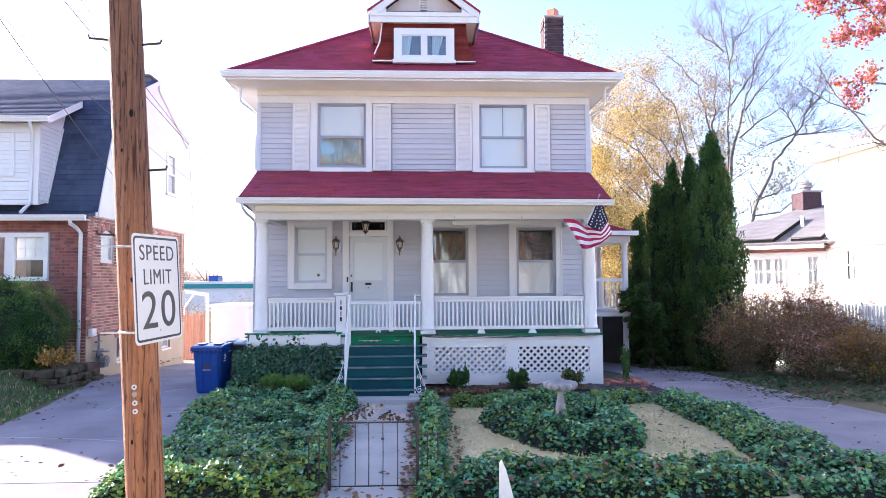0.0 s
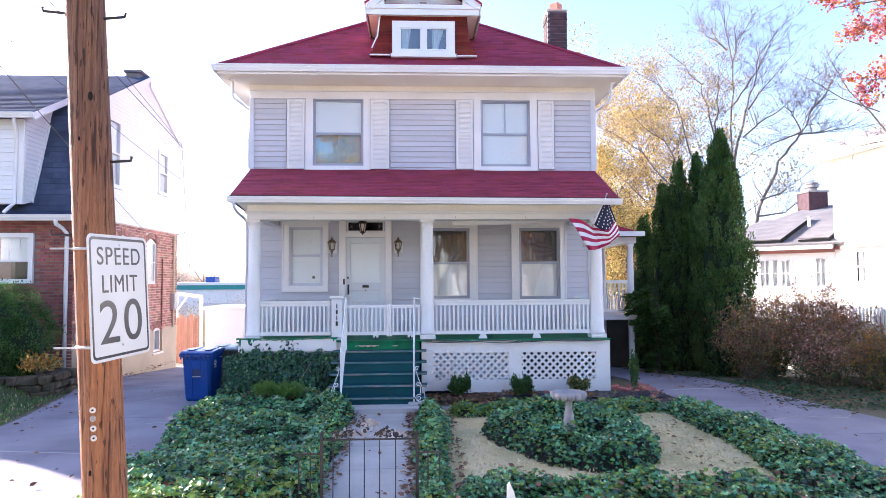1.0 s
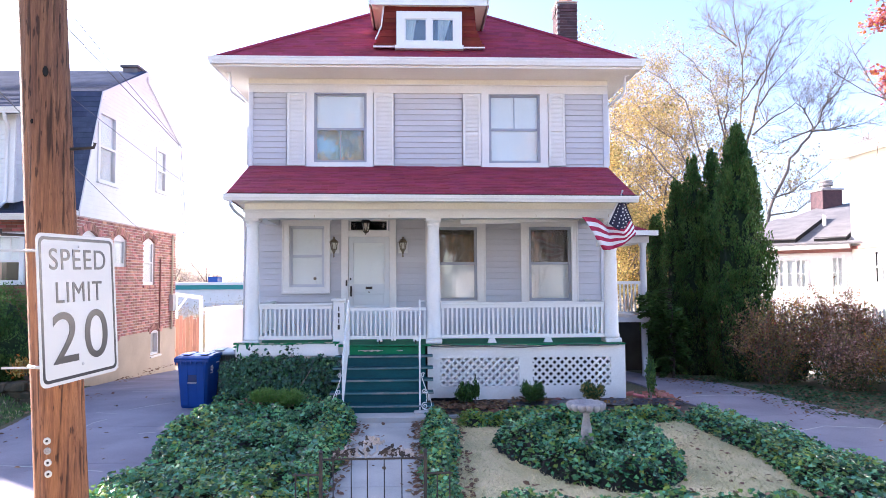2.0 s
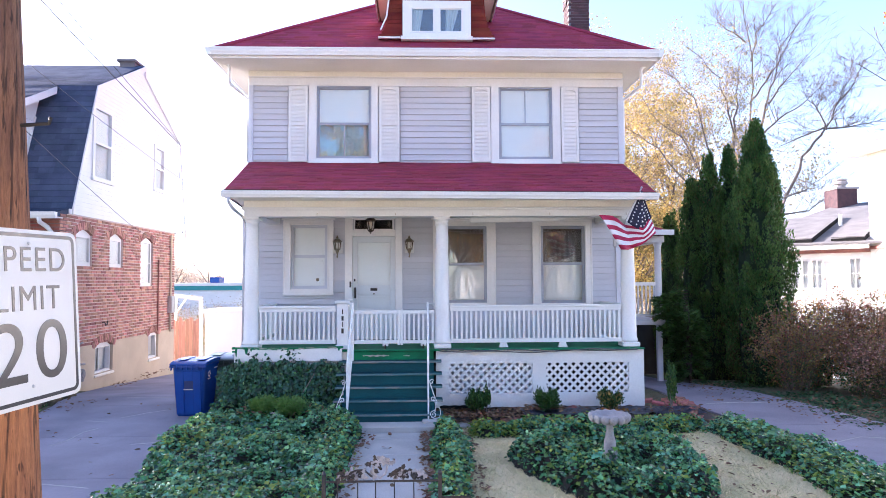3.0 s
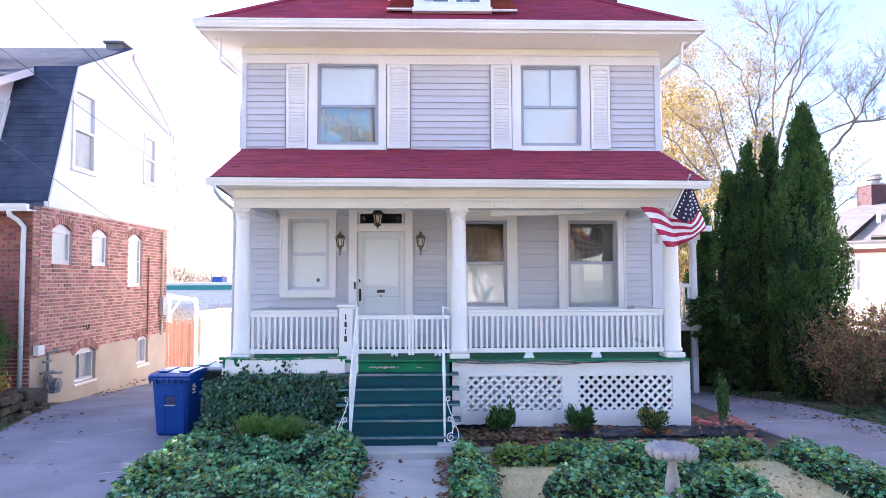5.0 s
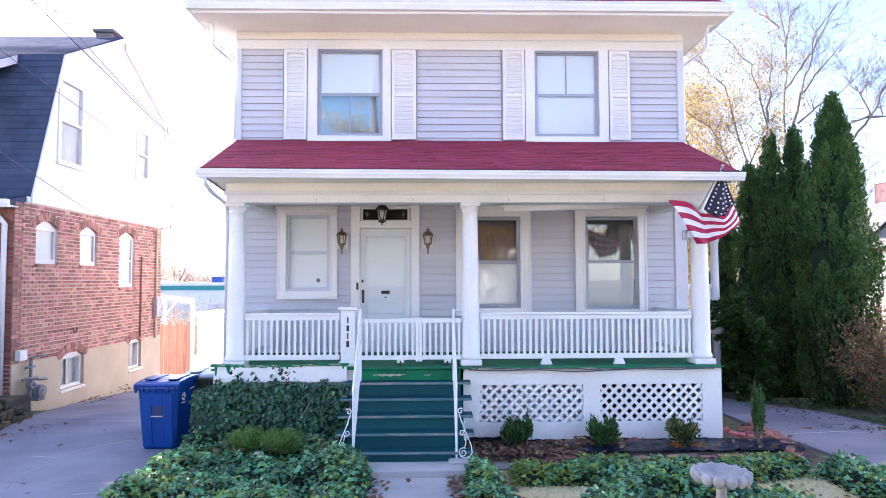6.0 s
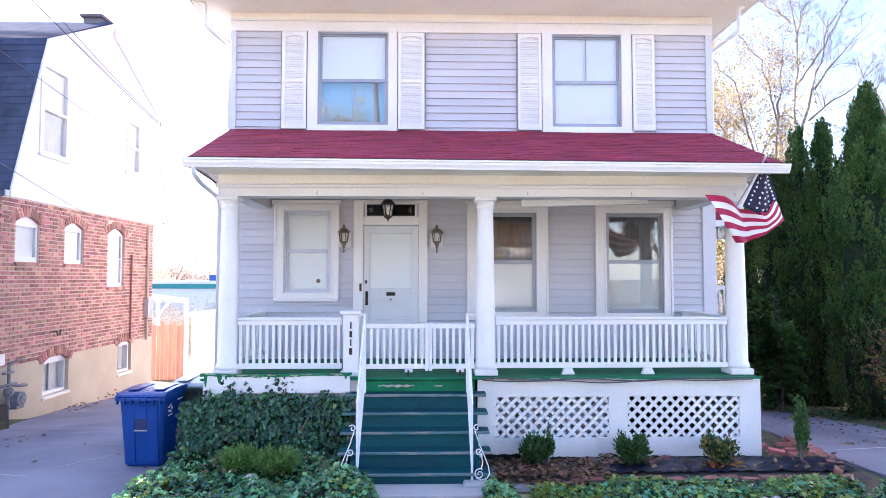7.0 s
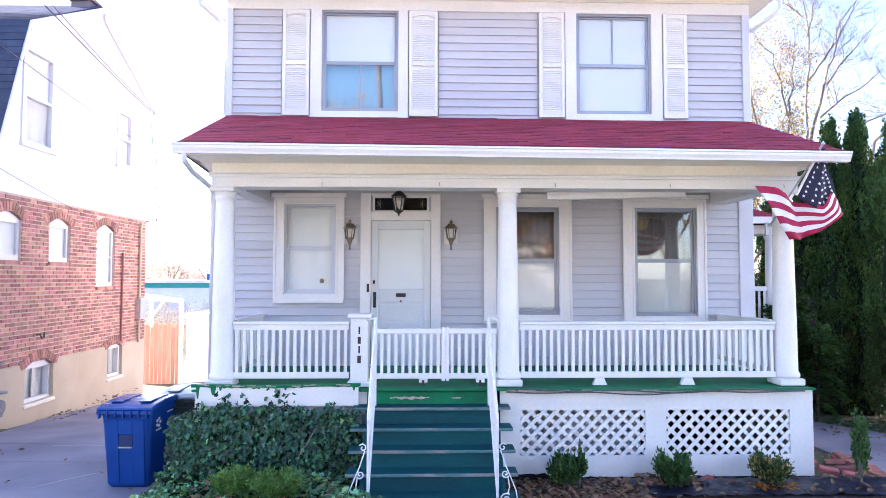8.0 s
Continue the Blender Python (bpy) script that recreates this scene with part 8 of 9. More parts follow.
    ob = leaf_mesh("side_lawn_grass", np.column_stack([q, 0.06 + lawn]), ways, ups, rng.uniform(0.05, 0.10, m), "blade", [TUFT, SHRUB, STRAW], rng.choice(3, m, p=[0.5, 0.42, 0.08]))
    tagged(ob, "thin green and straw turf beside the drive", "grass", kind="stuff")


straw_lawn()


def litter(name, boxes, label, material=DRYLEAF, size=(0.04, 0.09), shape="oval", base=None):
    """Fallen leaves strewn in plan boxes (x0, x1, y0, y1, z, count)."""
    spots = []
    for x0, x1, y0, y1, z, n in boxes:
        spots.append(np.column_stack([rng.uniform(x0, x1, n), rng.uniform(y0, y1, n), z + rng.uniform(0.004, 0.03, n)]))
    p = np.vstack(spots)
    m = len(p)
    a = rng.uniform(0, math.tau, m)
    ob = leaf_mesh(name, p, np.column_stack([np.cos(a), np.sin(a), rng.uniform(-0.1, 0.5, m)]), np.column_stack([rng.normal(0, 0.4, m), rng.normal(0, 0.4, m), np.ones(m)]), rng.uniform(*size, m), shape, material)
    return tagged(ob, label, "leaves", kind="stuff")


litter("fallen_leaves", [(-1.1, -0.86, 6.2, 11.5, 0.105, 300), (-0.12, 0.12, 6.2, 11.5, 0.105, 480), (-1.0, 0.05, 6.2, 6.7, 0.108, 50), (-1.3, 0.1, 11.3, 11.5, 0.11, 40), (-0.45, 0.05, 11.35, 11.48, 0.11, 30), (0.15, 1.7, 11.75, 12.42, 0.17, 900), (1.6, 2.3, 12.1, 12.44, 0.21, 160), (1.9, 4.6, 11.8, 12.4, 0.21, 90), (0.15, 1.3, 11.6, 11.8, 0.12, 160), (0.42, 0.62, 7.2, 11.4, 0.08, 150), (0.6, 3.9, 7.3, 8.1, 0.08, 60), (3.3, 4.1, 8, 10.8, 0.08, 60), (-6.9, -6.2, 9, 14.2, 0.1, 130), (-7.5, -7.15, 15.0, 20.0, -0.1, 130), (5.2, 7.4, 7, 13.5, 0.1, 28), (-6, -3.7, 7, 14, 0.1, 40), (6.2, 9.5, 11.2, 13.6, 0.07, 900), (5.4, 6.6, 13.2, 15.4, 0.06, 250), (4.0, 4.8, 12.3, 13.6, 0.12, 60), (-1.0, 0.0, 7, 11.3, 0.108, 30), (-3.2, -1.4, 6.4, 7.2, 0.3, 110), (0.3, 5.0, 6.2, 7.2, 0.28, 160), (-3.0, -1.5, 11.2, 11.9, 0.36, 60)], "brown curled fallen leaves on ground and walk")
# the boxes reaching under the conifers paint their shade as dark leaves
litter("ground_cover", [(6.6, 9.6, 11.0, 13.4, 0.07, 1500), (6.0, 7.0, 13.2, 14.6, 0.05, 300), (8.0, 11, 8.5, 11.5, 0.07, 1500), (6.1, 8.6, 14.2, 16.2, -0.02, 1800), (6.9, 8.2, 12.4, 14.2, 0.06, 700)], "low green weeds by the drive, with dark leaves added for shade under the arborvitae", SHRUB, (0.04, 0.08), "ivy")


# ---------------------------------------------------------------- planted bed, edging bricks, bird bath
def bed():
    bm = bmesh.new()
    n, m = 60, 14
    grid = [[bm.verts.new((0.12 + 4.5 * i / n, 11.72 + 0.80 * j / m, 0.09 + 0.10 * math.sin(math.pi * min(1, 0.25 + 0.75 * j / m) * 0.62) + 0.015 * noise.noise(Vector((i * 0.4, j * 0.5, 0))))) for j in range(m + 1)] for i in range(n + 1)]
    for i in range(n):
        for j in range(m):
            bm.faces.new((grid[i][j], grid[i + 1][j], grid[i + 1][j + 1], grid[i][j + 1]))
    bed_ = whole("planting_bed", bm, SOIL, "dark soil planting bed along the porch skirt", "flower bed", kind="structure", smooth=True)
    bm = bmesh.new()
    n, m = 50, 10
    grid = [[bm.verts.new((1.55 + 3.0 * i / n, 11.88 + 0.50 * j / m, 0.185 + 0.02 * math.sin(math.pi * 0.62) * j / m + 0.05 * abs(noise.noise(Vector((i * 0.33, j * 0.7, 2)))) + 0.022 * noise.noise(Vector((i * 0.9, j * 1.1, 5))))) for j in range(m + 1)] for i in range(n + 1)]
    for i in range(n):
        for j in range(m):
            bm.faces.new((grid[i][j], grid[i + 1][j], grid[i + 1][j + 1], grid[i][j + 1]))
    whole("bed_liner", bm, LINER, "crumpled dark plastic liner on the bed", "liner", smooth=True)
    bm = bmesh.new()
    pts_top = [(0.2 + 3.5 * i / 40, 12.45, 0.20 + 0.05 * abs(noise.noise(Vector((i * 0.5, 1, 1)))) + (0.04 if i < 6 else 0)) for i in range(41)]
    for a, b in zip(pts_top, pts_top[1:]):
        prism(bm, [(a[0], 12.45, 0.12), (b[0], 12.45, 0.12), b, a], (0, 0.012, 0))
    whole("edging_strip", bm, RUBBER, "ragged black edging strip against the skirt", "edging")
    edge = thing("brick_edging", (2.6, 11.8, 0.06), "loose red brick edging round the bed", "edging")
    bm = bmesh.new()
    bx(bm, -0.10, 0.10, -0.048, 0.048, -0.03, 0.03)
    me = shared("brick", bm, EDGE_BRICK, 0.006)
    random.seed(12)
    x = 1.25
    while x < 4.45:
        piece("brick", me, (x, 11.80 + random.uniform(-0.02, 0.02), 0.125 + random.uniform(-0.01, 0.015)), edge, (random.uniform(-0.1, 0.1), random.uniform(-0.06, 0.06), random.uniform(-0.12, 0.12)))
        x += random.uniform(0.205, 0.23)
    for i in range(13):
        a = i / 12
        xx, yy = 4.5 + 0.22 * math.sin(a * 1.6), 11.9 + 1.5 * a
        for k in range(2):
            piece("brick", me, (xx - k * 0.12 + random.uniform(-0.04, 0.04), yy + random.uniform(-0.03, 0.03), 0.13 + 0.05 * k * random.random()), edge, (random.uniform(-0.2, 0.2), random.uniform(-0.2, 0.2), random.uniform(-0.5, 0.5) + 1.4))
    for xx, yy in ((2.2, 12.35), (2.42, 12.36), (4.2, 12.5), (4.3, 12.75), (4.05, 12.7), (3.95, 12.95), (4.35, 13.05)):
        piece("brick", me, (xx, yy, 0.19), edge, (random.uniform(-0.2, 0.2), random.uniform(-0.2, 0.2), random.uniform(-0.6, 0.6)))


bed()


def shrub(name, x, y, z, r, h, n, material, label, category="shrub", size=(0.05, 0.09), shape="spray", upright=0.5, twigs=14, low=0.0, fill=0.0):
    """A small bush: twigs from the root, covered with sprays that keep an uneven outline."""
    t = thing(name, (x, y, z), label, category)
    bm = bmesh.new()
    tips = []
    for i in range(twigs):
        a, k = random.uniform(0, math.tau), random.uniform(0.35, 1.0)
        top = Vector((r * k * math.cos(a), r * k * math.sin(a), h * random.uniform(0.55, 1.0) * (1.05 - 0.35 * k)))
        mid = top * 0.5 + Vector((0, 0, h * 0.12))
        tube(bm, [Vector((x, y, z)), Vector((x, y, z)) + mid, Vector((x, y, z)) + top], 0.0065 * (0.6 + h), 5, 0.002)
        tips.append((mid, top))
    part("stem", bm, TWIG if name == "autumn_bush" else SOIL if name == "dark_fir_shrub" else BARK, t, kind="stuff")
    ab = np.array([[list(a), list(b)] for a, b in tips])
    pick = rng.integers(0, len(ab), n)
    f = rng.random(n)[:, None] ** 0.6
    p = ab[pick, 0] * (1 - f) * (1 - low * rng.random(n)[:, None]) + ab[pick, 1] * f + rng.normal(0, 0.12, (n, 3)) * np.array([r, r, h * 0.75])
    if fill:  # leaves spread through the whole rounded body, down to the ground
        q = rng.normal(0, 1, (n, 3))
        q *= (rng.random(n) ** 0.45 / np.linalg.norm(q, axis=1))[:, None]
        q = q * np.array([r, r, h * 0.55]) * (0.9 + 0.25 * np.sin(q[:, :1] * 9) * np.cos(q[:, 1:2] * 8)) + np.array([0, 0, h * 0.42])
        p = np.where((rng.random(n) < fill)[:, None], q, p)
    p[:, 2] = np.abs(p[:, 2])
    out = p / (np.linalg.norm(p, axis=1)[:, None] + 1e-6)
    ways = out + rng.normal(0, 0.45, (n, 3)) + np.array([0, 0, upright])
    ob = leaf_mesh("foliage", p, ways, rng.normal(0, 1, (n, 3)), rng.uniform(*size, n), shape, material, None if not isinstance(material, list) else rng.integers(0, len(material), n))
    ob.parent = t
    tagged(ob, kind="stuff")
    return t


random.seed(21)
for x, r, h, lab in ((0.82, 0.20, 0.37, "small dark evergreen shrub with a taller shoot"), (1.96, 0.22, 0.40, "small round dark evergreen shrub")):
    shrub("evergreen_shrub", x, 12.18, 0.17, r, h, 4200, [CYPRESS, SHRUB], lab + " in the bed", size=(0.028, 0.055), twigs=26, low=0.7)
shrub("evergreen_shrub", 0.97, 12.2, 0.17, 0.07, 0.52, 420, [CYPRESS, SHRUB], "thin upright evergreen shoot in the bed", twigs=5, size=(0.03, 0.055))
shrub("evergreen_shrub", 3.05, 12.18, 0.17, 0.22, 0.38, 2600, [SHRUB, OLIVE, SHRUB], "small olive shrub with yellowing leaves in the bed", size=(0.028, 0.055), twigs=24, low=0.7)
litter("fallen_leaves", [(2.85, 3.3, 11.98, 12.2, 0.19, 90)], "orange leaves fallen under the small shrub", ORANGE, (0.04, 0.07))
shrub("young_cypress", 4.10, 12.22, 0.17, 0.10, 0.80, 1900, [SHRUB, CYPRESS], "slim young cypress by the brick edging", "tree", size=(0.03, 0.06), upright=1.4, twigs=22, low=0.6)
for x, y, s in ((-2.12, 11.5, 0.26), (-2.58, 11.58, 0.23)):
    shrub("heath_tuft", x, y, 0.30, s, 0.31, 6500, TUFT, "bright yellow-green heath tuft in the ivy", "plant", size=(0.02, 0.038), twigs=70, low=0.7, upright=0.15)
bm = bmesh.new()
bmesh.ops.create_icosphere(bm, subdivisions=2, radius=0.055)
for v in bm.verts:
    v.co *= 1 + 0.35 * noise.noise(v.co * 9)
    v.co = Vector((v.co.x * 1.2 - 2.3, v.co.y + 11.1, v.co.z * 0.8 + 0.40))
whole("rock", bm, STONE, "pale rough stone lying in the ivy", "rock")


def bird_bath():
    x, y = 2.08, 8.97
    t = thing("bird_bath", (x, y, 0.1), "grey cast-stone bird bath with scalloped petal rim", "bird bath")
    bm = bmesh.new()
    lathe(bm, [(0.10, 0.06), (0.09, 0.36), (0.082, 0.365), (0.086, 0.385), (0.082, 0.405), (0.068, 0.41), (0.072, 0.43), (0.066, 0.50), (0.053, 0.56), (0.043, 0.62), (0.040, 0.67), (0.047, 0.715), (0.07, 0.735)], x, y, 20)
    part("pedestal", bm, STONE, t, smooth=True)
    bm = bmesh.new()
    lathe(bm, [(0.055, 0.715), (0.13, 0.725), (0.19, 0.755), (0.212, 0.80), (0.203, 0.822), (0.185, 0.82), (0.16, 0.785), (0.0, 0.77)], x, y, 32)
    basin = part("basin", bm, STONE, t, smooth=True)
    bm = bmesh.new()
    bmesh.ops.create_icosphere(bm, subdivisions=2, radius=1)
    for v in bm.verts:
        v.co = Vector((v.co.x * 0.034, v.co.y * 0.051 * (1 + 0.12 * v.co.z), v.co.z * 0.056))
    me = shared("petal", bm, STONE)
    me.shade_smooth()
    for i in range(14):
        a = (i + 0.35) * math.tau / 14
        piece("petal", me, (x + 0.208 * math.cos(a), y + 0.208 * math.sin(a), 0.776), basin, (0, 0.32, a))
    return t


bird_bath()


def garden_gate():
    y = 6.71
    t = thing("iron_gate", (-0.42, y, 0.06), "low dark wrought-iron garden gate with leafy crest", "gate")
    for x in (-0.872, 0.045):
        box_part("post", (x - 0.015, x + 0.015, y - 0.015, y + 0.015, 0.03, 0.84), IRON, t, bevel=0.003)
        bm = bmesh.new()
        lathe(bm, [(0.012, 0.84), (0.020, 0.855), (0.010, 0.875), (0.0, 0.88)], x, y, 8)
        part("finial", bm, IRON, t)
    for z, h in ((0.795, 0.008), (0.14, 0.006)):
        box_part("rail", (-0.857, 0.03, y - 0.006, y + 0.006, z - h, z + h), IRON, t, bevel=0.002)
    bm = bmesh.new()
    tube(bm, [(0, 0, 0), (0.002, 0, 0.33), (0, 0, 0.655)], 0.0055, 6)
    me = shared("bar", bm, IRON)
    for x in (-0.765, -0.606, -0.465, -0.317, -0.163):
        piece("bar", me, (x, y, 0.14), t)
    bm = bmesh.new()
    bx(bm, -0.006, 0.006, -0.006, 0.006, 0, 0.62)
    me = shared("side_bar", bm, IRON)
    for x in (-0.98, -1.09, 0.15, 0.26):
        piece("side_bar", me, (x, y, 0.06), t)
    for a, b in ((-1.12, -0.885), (0.06, 0.29)):
        box_part("side_rail", (a, b, y - 0.005, y + 0.005, 0.655, 0.67), IRON, t, bevel=0.001)
    # crest: shield, scrolls and small leaves
    cx = -0.43
    bm = bmesh.new()
    tube(bm, [(cx - 0.055, y, 0.92), (cx - 0.05, y, 0.86), (cx, y, 0.82), (cx + 0.05, y, 0.86), (cx + 0.055, y, 0.92)], 0.009, 6)
    tube(bm, [(cx - 0.07, y, 0.935), (cx - 0.03, y, 0.95), (cx, y, 0.935), (cx + 0.03, y, 0.95), (cx + 0.07, y, 0.935)], 0.010, 6)
    part("shield", bm, STONE, t, "worn pale crest")
    for s in (-1, 1):
        bm = bmesh.new()
        tube(bm, [(cx + s * 0.06, y, 0.83), (cx + s * 0.13, y, 0.885), (cx + s * 0.2, y, 0.88), (cx + s * 0.27, y, 0.835), (cx + s * 0.34, y, 0.81)], 0.008, 6)
        tube(bm, spiral(cx + s * 0.16, 0.845, 0.03, 1.2, 0.5, s, y, 14), 0.006, 5)
        part("scroll", bm, IRON, t)
    n = 110
    p = np.column_stack([rng.uniform(cx - 0.34, cx + 0.34, n), y + rng.uniform(-0.012, 0.012, n), np.zeros(n)])
    off = np.abs(p[:, 0] - cx)
    ring = (off < 0.09) & (rng.random(n) < 0.8)
    p[:, 2] = np.where(ring, 0.94 + rng.uniform(-0.02, 0.025, n), 0.81 + rng.random(n) * np.clip(0.14 - 0.30 * off, 0.03, 0.13))
    slots = (rng.random(n) < 0.45).astype(int)
    ob = leaf_mesh("crest_leaves", p - np.array(root_place(t)), np.column_stack([rng.normal(0, 1, n), rng.normal(0, 0.2, n), rng.normal(0.2, 0.8, n)]), np.column_stack([rng.normal(0, 0.3, n), -np.ones(n), rng.normal(0, 0.3, n)]), rng.uniform(0.03, 0.055, n), "ivy", [IRON, STONE], slots)
    ob.parent = t
    tagged(ob, kind="stuff")


garden_gate()


def stake():
    bm = bmesh.new()
    x, y = 0.852, 6.12
    prism(bm, [(x + 0.005, y, 0.55), (x + 0.045, y, 0.46), (x + 0.155, y, 0.05), (x - 0.03, y, 0.05), (x - 0.018, y, 0.52)], (0, 0.02, 0))
    whole("garden_stake", bm, CREAM, "pointed pale wooden stake in the ivy", "stake", bevel=0.003)


stake()


# ---------------------------------------------------------------- front of the neighbour: low stone wall, hedge, orange plant
def low_wall():
    t = thing("stone_wall", (-7.8, 13.3, 0.2), "low rough dry-stone retaining wall", "wall")
    random.seed(31)
    def stone(box):
        bm = bmesh.new()
        bx(bm, *box)
        for v in bm.verts:
            v.co += Vector((random.uniform(-0.05, 0.02), random.uniform(-0.05, 0.04), random.uniform(-0.035, 0.03)))
        part("stone", bm, ROCK, t, bevel=0.025)
    for j in range(3):
        x = -10.5 + random.random() * 0.2
        z = 0.04 + j * 0.15
        end = -7.04 - 0.04 * j
        while x < end - 0.06:
            w = min(random.uniform(0.16, 0.40), end - x)
            stone((x, x + w - 0.012, 13.16 + random.uniform(-0.04, 0.04), 13.42, z, z + 0.145))
            x += w
        y = 13.44
        while y < 14.55 - 0.12 * j:
            w = random.uniform(0.14, 0.34)
            stone((-7.32, end + random.uniform(-0.05, 0.02), y, y + w - 0.012, z, z + 0.145))
            y += w
    bm = bmesh.new()
    bx(bm, -10.8, -7.25, 13.4, 14.9, 0.0, 0.43)
    part("earth", bm, SOIL, t)


low_wall()


def crown(name, clumps, per, size, material, shape="oval", spread=0.35, parent=None, up=0.2, squash=1.0):
    """Leaves gathered in clumps round given points."""
    c = np.array(clumps)
    n = len(c) * per
    p = np.repeat(c, per, axis=0) + rng.normal(0, spread, (n, 3)) * np.array([1, 1, squash])
    ways = rng.normal(0, 1, (n, 3)) + np.array([0, 0, up])
    off = np.array(root_place(parent)) if parent else 0
    ob = leaf_mesh(name, p - off, ways, rng.normal(0, 1, (n, 3)), rng.uniform(*size, n), shape, material, None if not isinstance(material, list) else np.repeat(rng.integers(0, len(material), len(c)), per))
    if parent:
        ob.parent = parent
    return tagged(ob, kind="stuff")


def hedge():
    t = thing("yew_bush", (-9.05, 13.9, 0.45), "large rounded dark green yew bush", "bush")
    bm = bmesh.new()
    bmesh.ops.create_icosphere(bm, subdivisions=3, radius=1)
    for v in bm.verts:
        k = 0.88 + 0.12 * noise.noise(v.co * 2.5)
        v.co = Vector((v.co.x * 1.5 * k - 9.05, v.co.y * 0.66 * k + 14.0, max(0.0, v.co.z * 1.2 * k + 1.08)))
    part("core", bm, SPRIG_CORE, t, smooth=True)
    pts = []
    for _ in range(420):
        d = Vector((random.gauss(0, 1), random.gauss(0, 1) - 0.4, random.gauss(0, 1))).normalized()
        k = 1 + 0.10 * noise.noise(d * 2.5) + random.uniform(-0.04, 0.06)
        pts.append((d.x * 1.5 * k - 9.05, d.y * 0.68 * k + 14.0, max(0.45, d.z * 1.2 * k + 1.08)))
    crown("foliage", pts, 90, (0.028, 0.06), CYPRESS, "spray", 0.075, t, up=0.9)


random.seed(41)
hedge()
shrub("orange_plant", -7.55, 13.6, 0.42, 0.42, 0.46, 760, [ORANGE, GOLD, OLIVE], "orange autumn-leaved plant above the stone wall", "plant", size=(0.045, 0.09), shape="oval", twigs=26)


# ---------------------------------------------------------------- conifers and bushes by the drive
def columnar(x, y, r, h, seed, plumes=260, per=60):
    """A narrow evergreen built of many upright flame-shaped plumes, lobed and uneven in outline."""
    rnd = random.Random(seed)
    z0 = lie(y)
    t = thing("arborvitae", (x, y, z0), "tall dense dark green columnar arborvitae", "tree", "arborvitae row")

    def girth(f):
        return r * float(np.interp(f, [0, 0.05, 0.18, 0.45, 0.62, 0.78, 0.9, 1.0], [0.8, 0.95, 1.0, 0.95, 0.84, 0.62, 0.34, 0.03]))

    def lobe(a, f):
        return 1 + 0.30 * noise.noise(Vector((math.cos(a) * 1.3, math.sin(a) * 1.3, f * 5 + seed * 3.1)))
    bm = bmesh.new()
    n, m = 16, 20
    rings = []
    for j in range(m + 1):
        f = j / m
        rings.append([bm.verts.new((x + girth(f) * 0.66 * lobe(i * math.tau / n, f) * math.cos(i * math.tau / n), y + girth(f) * 0.66 * lobe(i * math.tau / n, f) * math.sin(i * math.tau / n), z0 - 0.05 + f * (h - z0 - 0.3))) for i in range(n)])
    for a, b in zip(rings, rings[1:]):
        for i in range(n):
            bm.faces.new((a[i], a[(i + 1) % n], b[(i + 1) % n], b[i]))
    # dark core: inner shade of the tree as painted colour
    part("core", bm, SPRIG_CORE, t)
    bm = bmesh.new()
    tube(bm, [(x, y, z0 - 0.1), (x, y, z0 + 1.2)], 0.09, 8, 0.06)
    part("trunk", bm, BARK, t)
    spots, ways = [], []
    for k in range(plumes):
        f = rnd.random() ** 0.9
        a = rnd.uniform(0, math.tau)
        g = girth(f) * lobe(a, f) * rnd.uniform(0.72, 1.0)
        long, wide = rnd.uniform(0.35, 0.62) * (1 - 0.35 * f), rnd.uniform(0.07, 0.12) * (1 - 0.3 * f)
        base = Vector((x + g * math.cos(a), y + g * math.sin(a), z0 - 0.12 + f * (h - z0 - 0.28)))
        lean = Vector((math.cos(a) * 0.16, math.sin(a) * 0.16, 1))
        for _ in range(per):
            v = rnd.random()
            w = wide * math.sin(math.pi * min(1, 0.18 + 0.82 * v)) ** 0.7
            b = rnd.uniform(0, math.tau)
            e = w * rnd.uniform(0.55, 1.0)
            spots.append(base + lean * (long * v) + Vector((e * math.cos(b), e * math.sin(b), 0)))
            ways.append((math.cos(b) * 0.55 + rnd.gauss(0, 0.2), math.sin(b) * 0.55 + rnd.gauss(0, 0.2), 1.0))
    p = np.array([list(v) for v in spots])
    k = len(p)
    ob = leaf_mesh("foliage", p - np.array(root_place(t)), np.array(ways), rng.normal(0, 1, (k, 3)), rng.uniform(0.038, 0.07, k), "spray", [CYPRESS, DRYSPRAY], (rng.random(k) < np.where(p[:, 2] < 1.5, 0.3, 0.06)).astype(int))
    ob.parent = t
    tagged(ob, kind="stuff")


columnar(7.68, 15.9, 0.68, 6.12, 3, 700, 90)
columnar(7.74, 17.3, 0.50, 5.80, 4, 330, 80)
columnar(7.24, 17.4, 0.46, 5.72, 5, 330, 80)
columnar(6.98, 17.8, 0.46, 5.15, 6, 320, 80)
columnar(6.72, 18.6, 0.44, 4.30, 7, 260, 80)


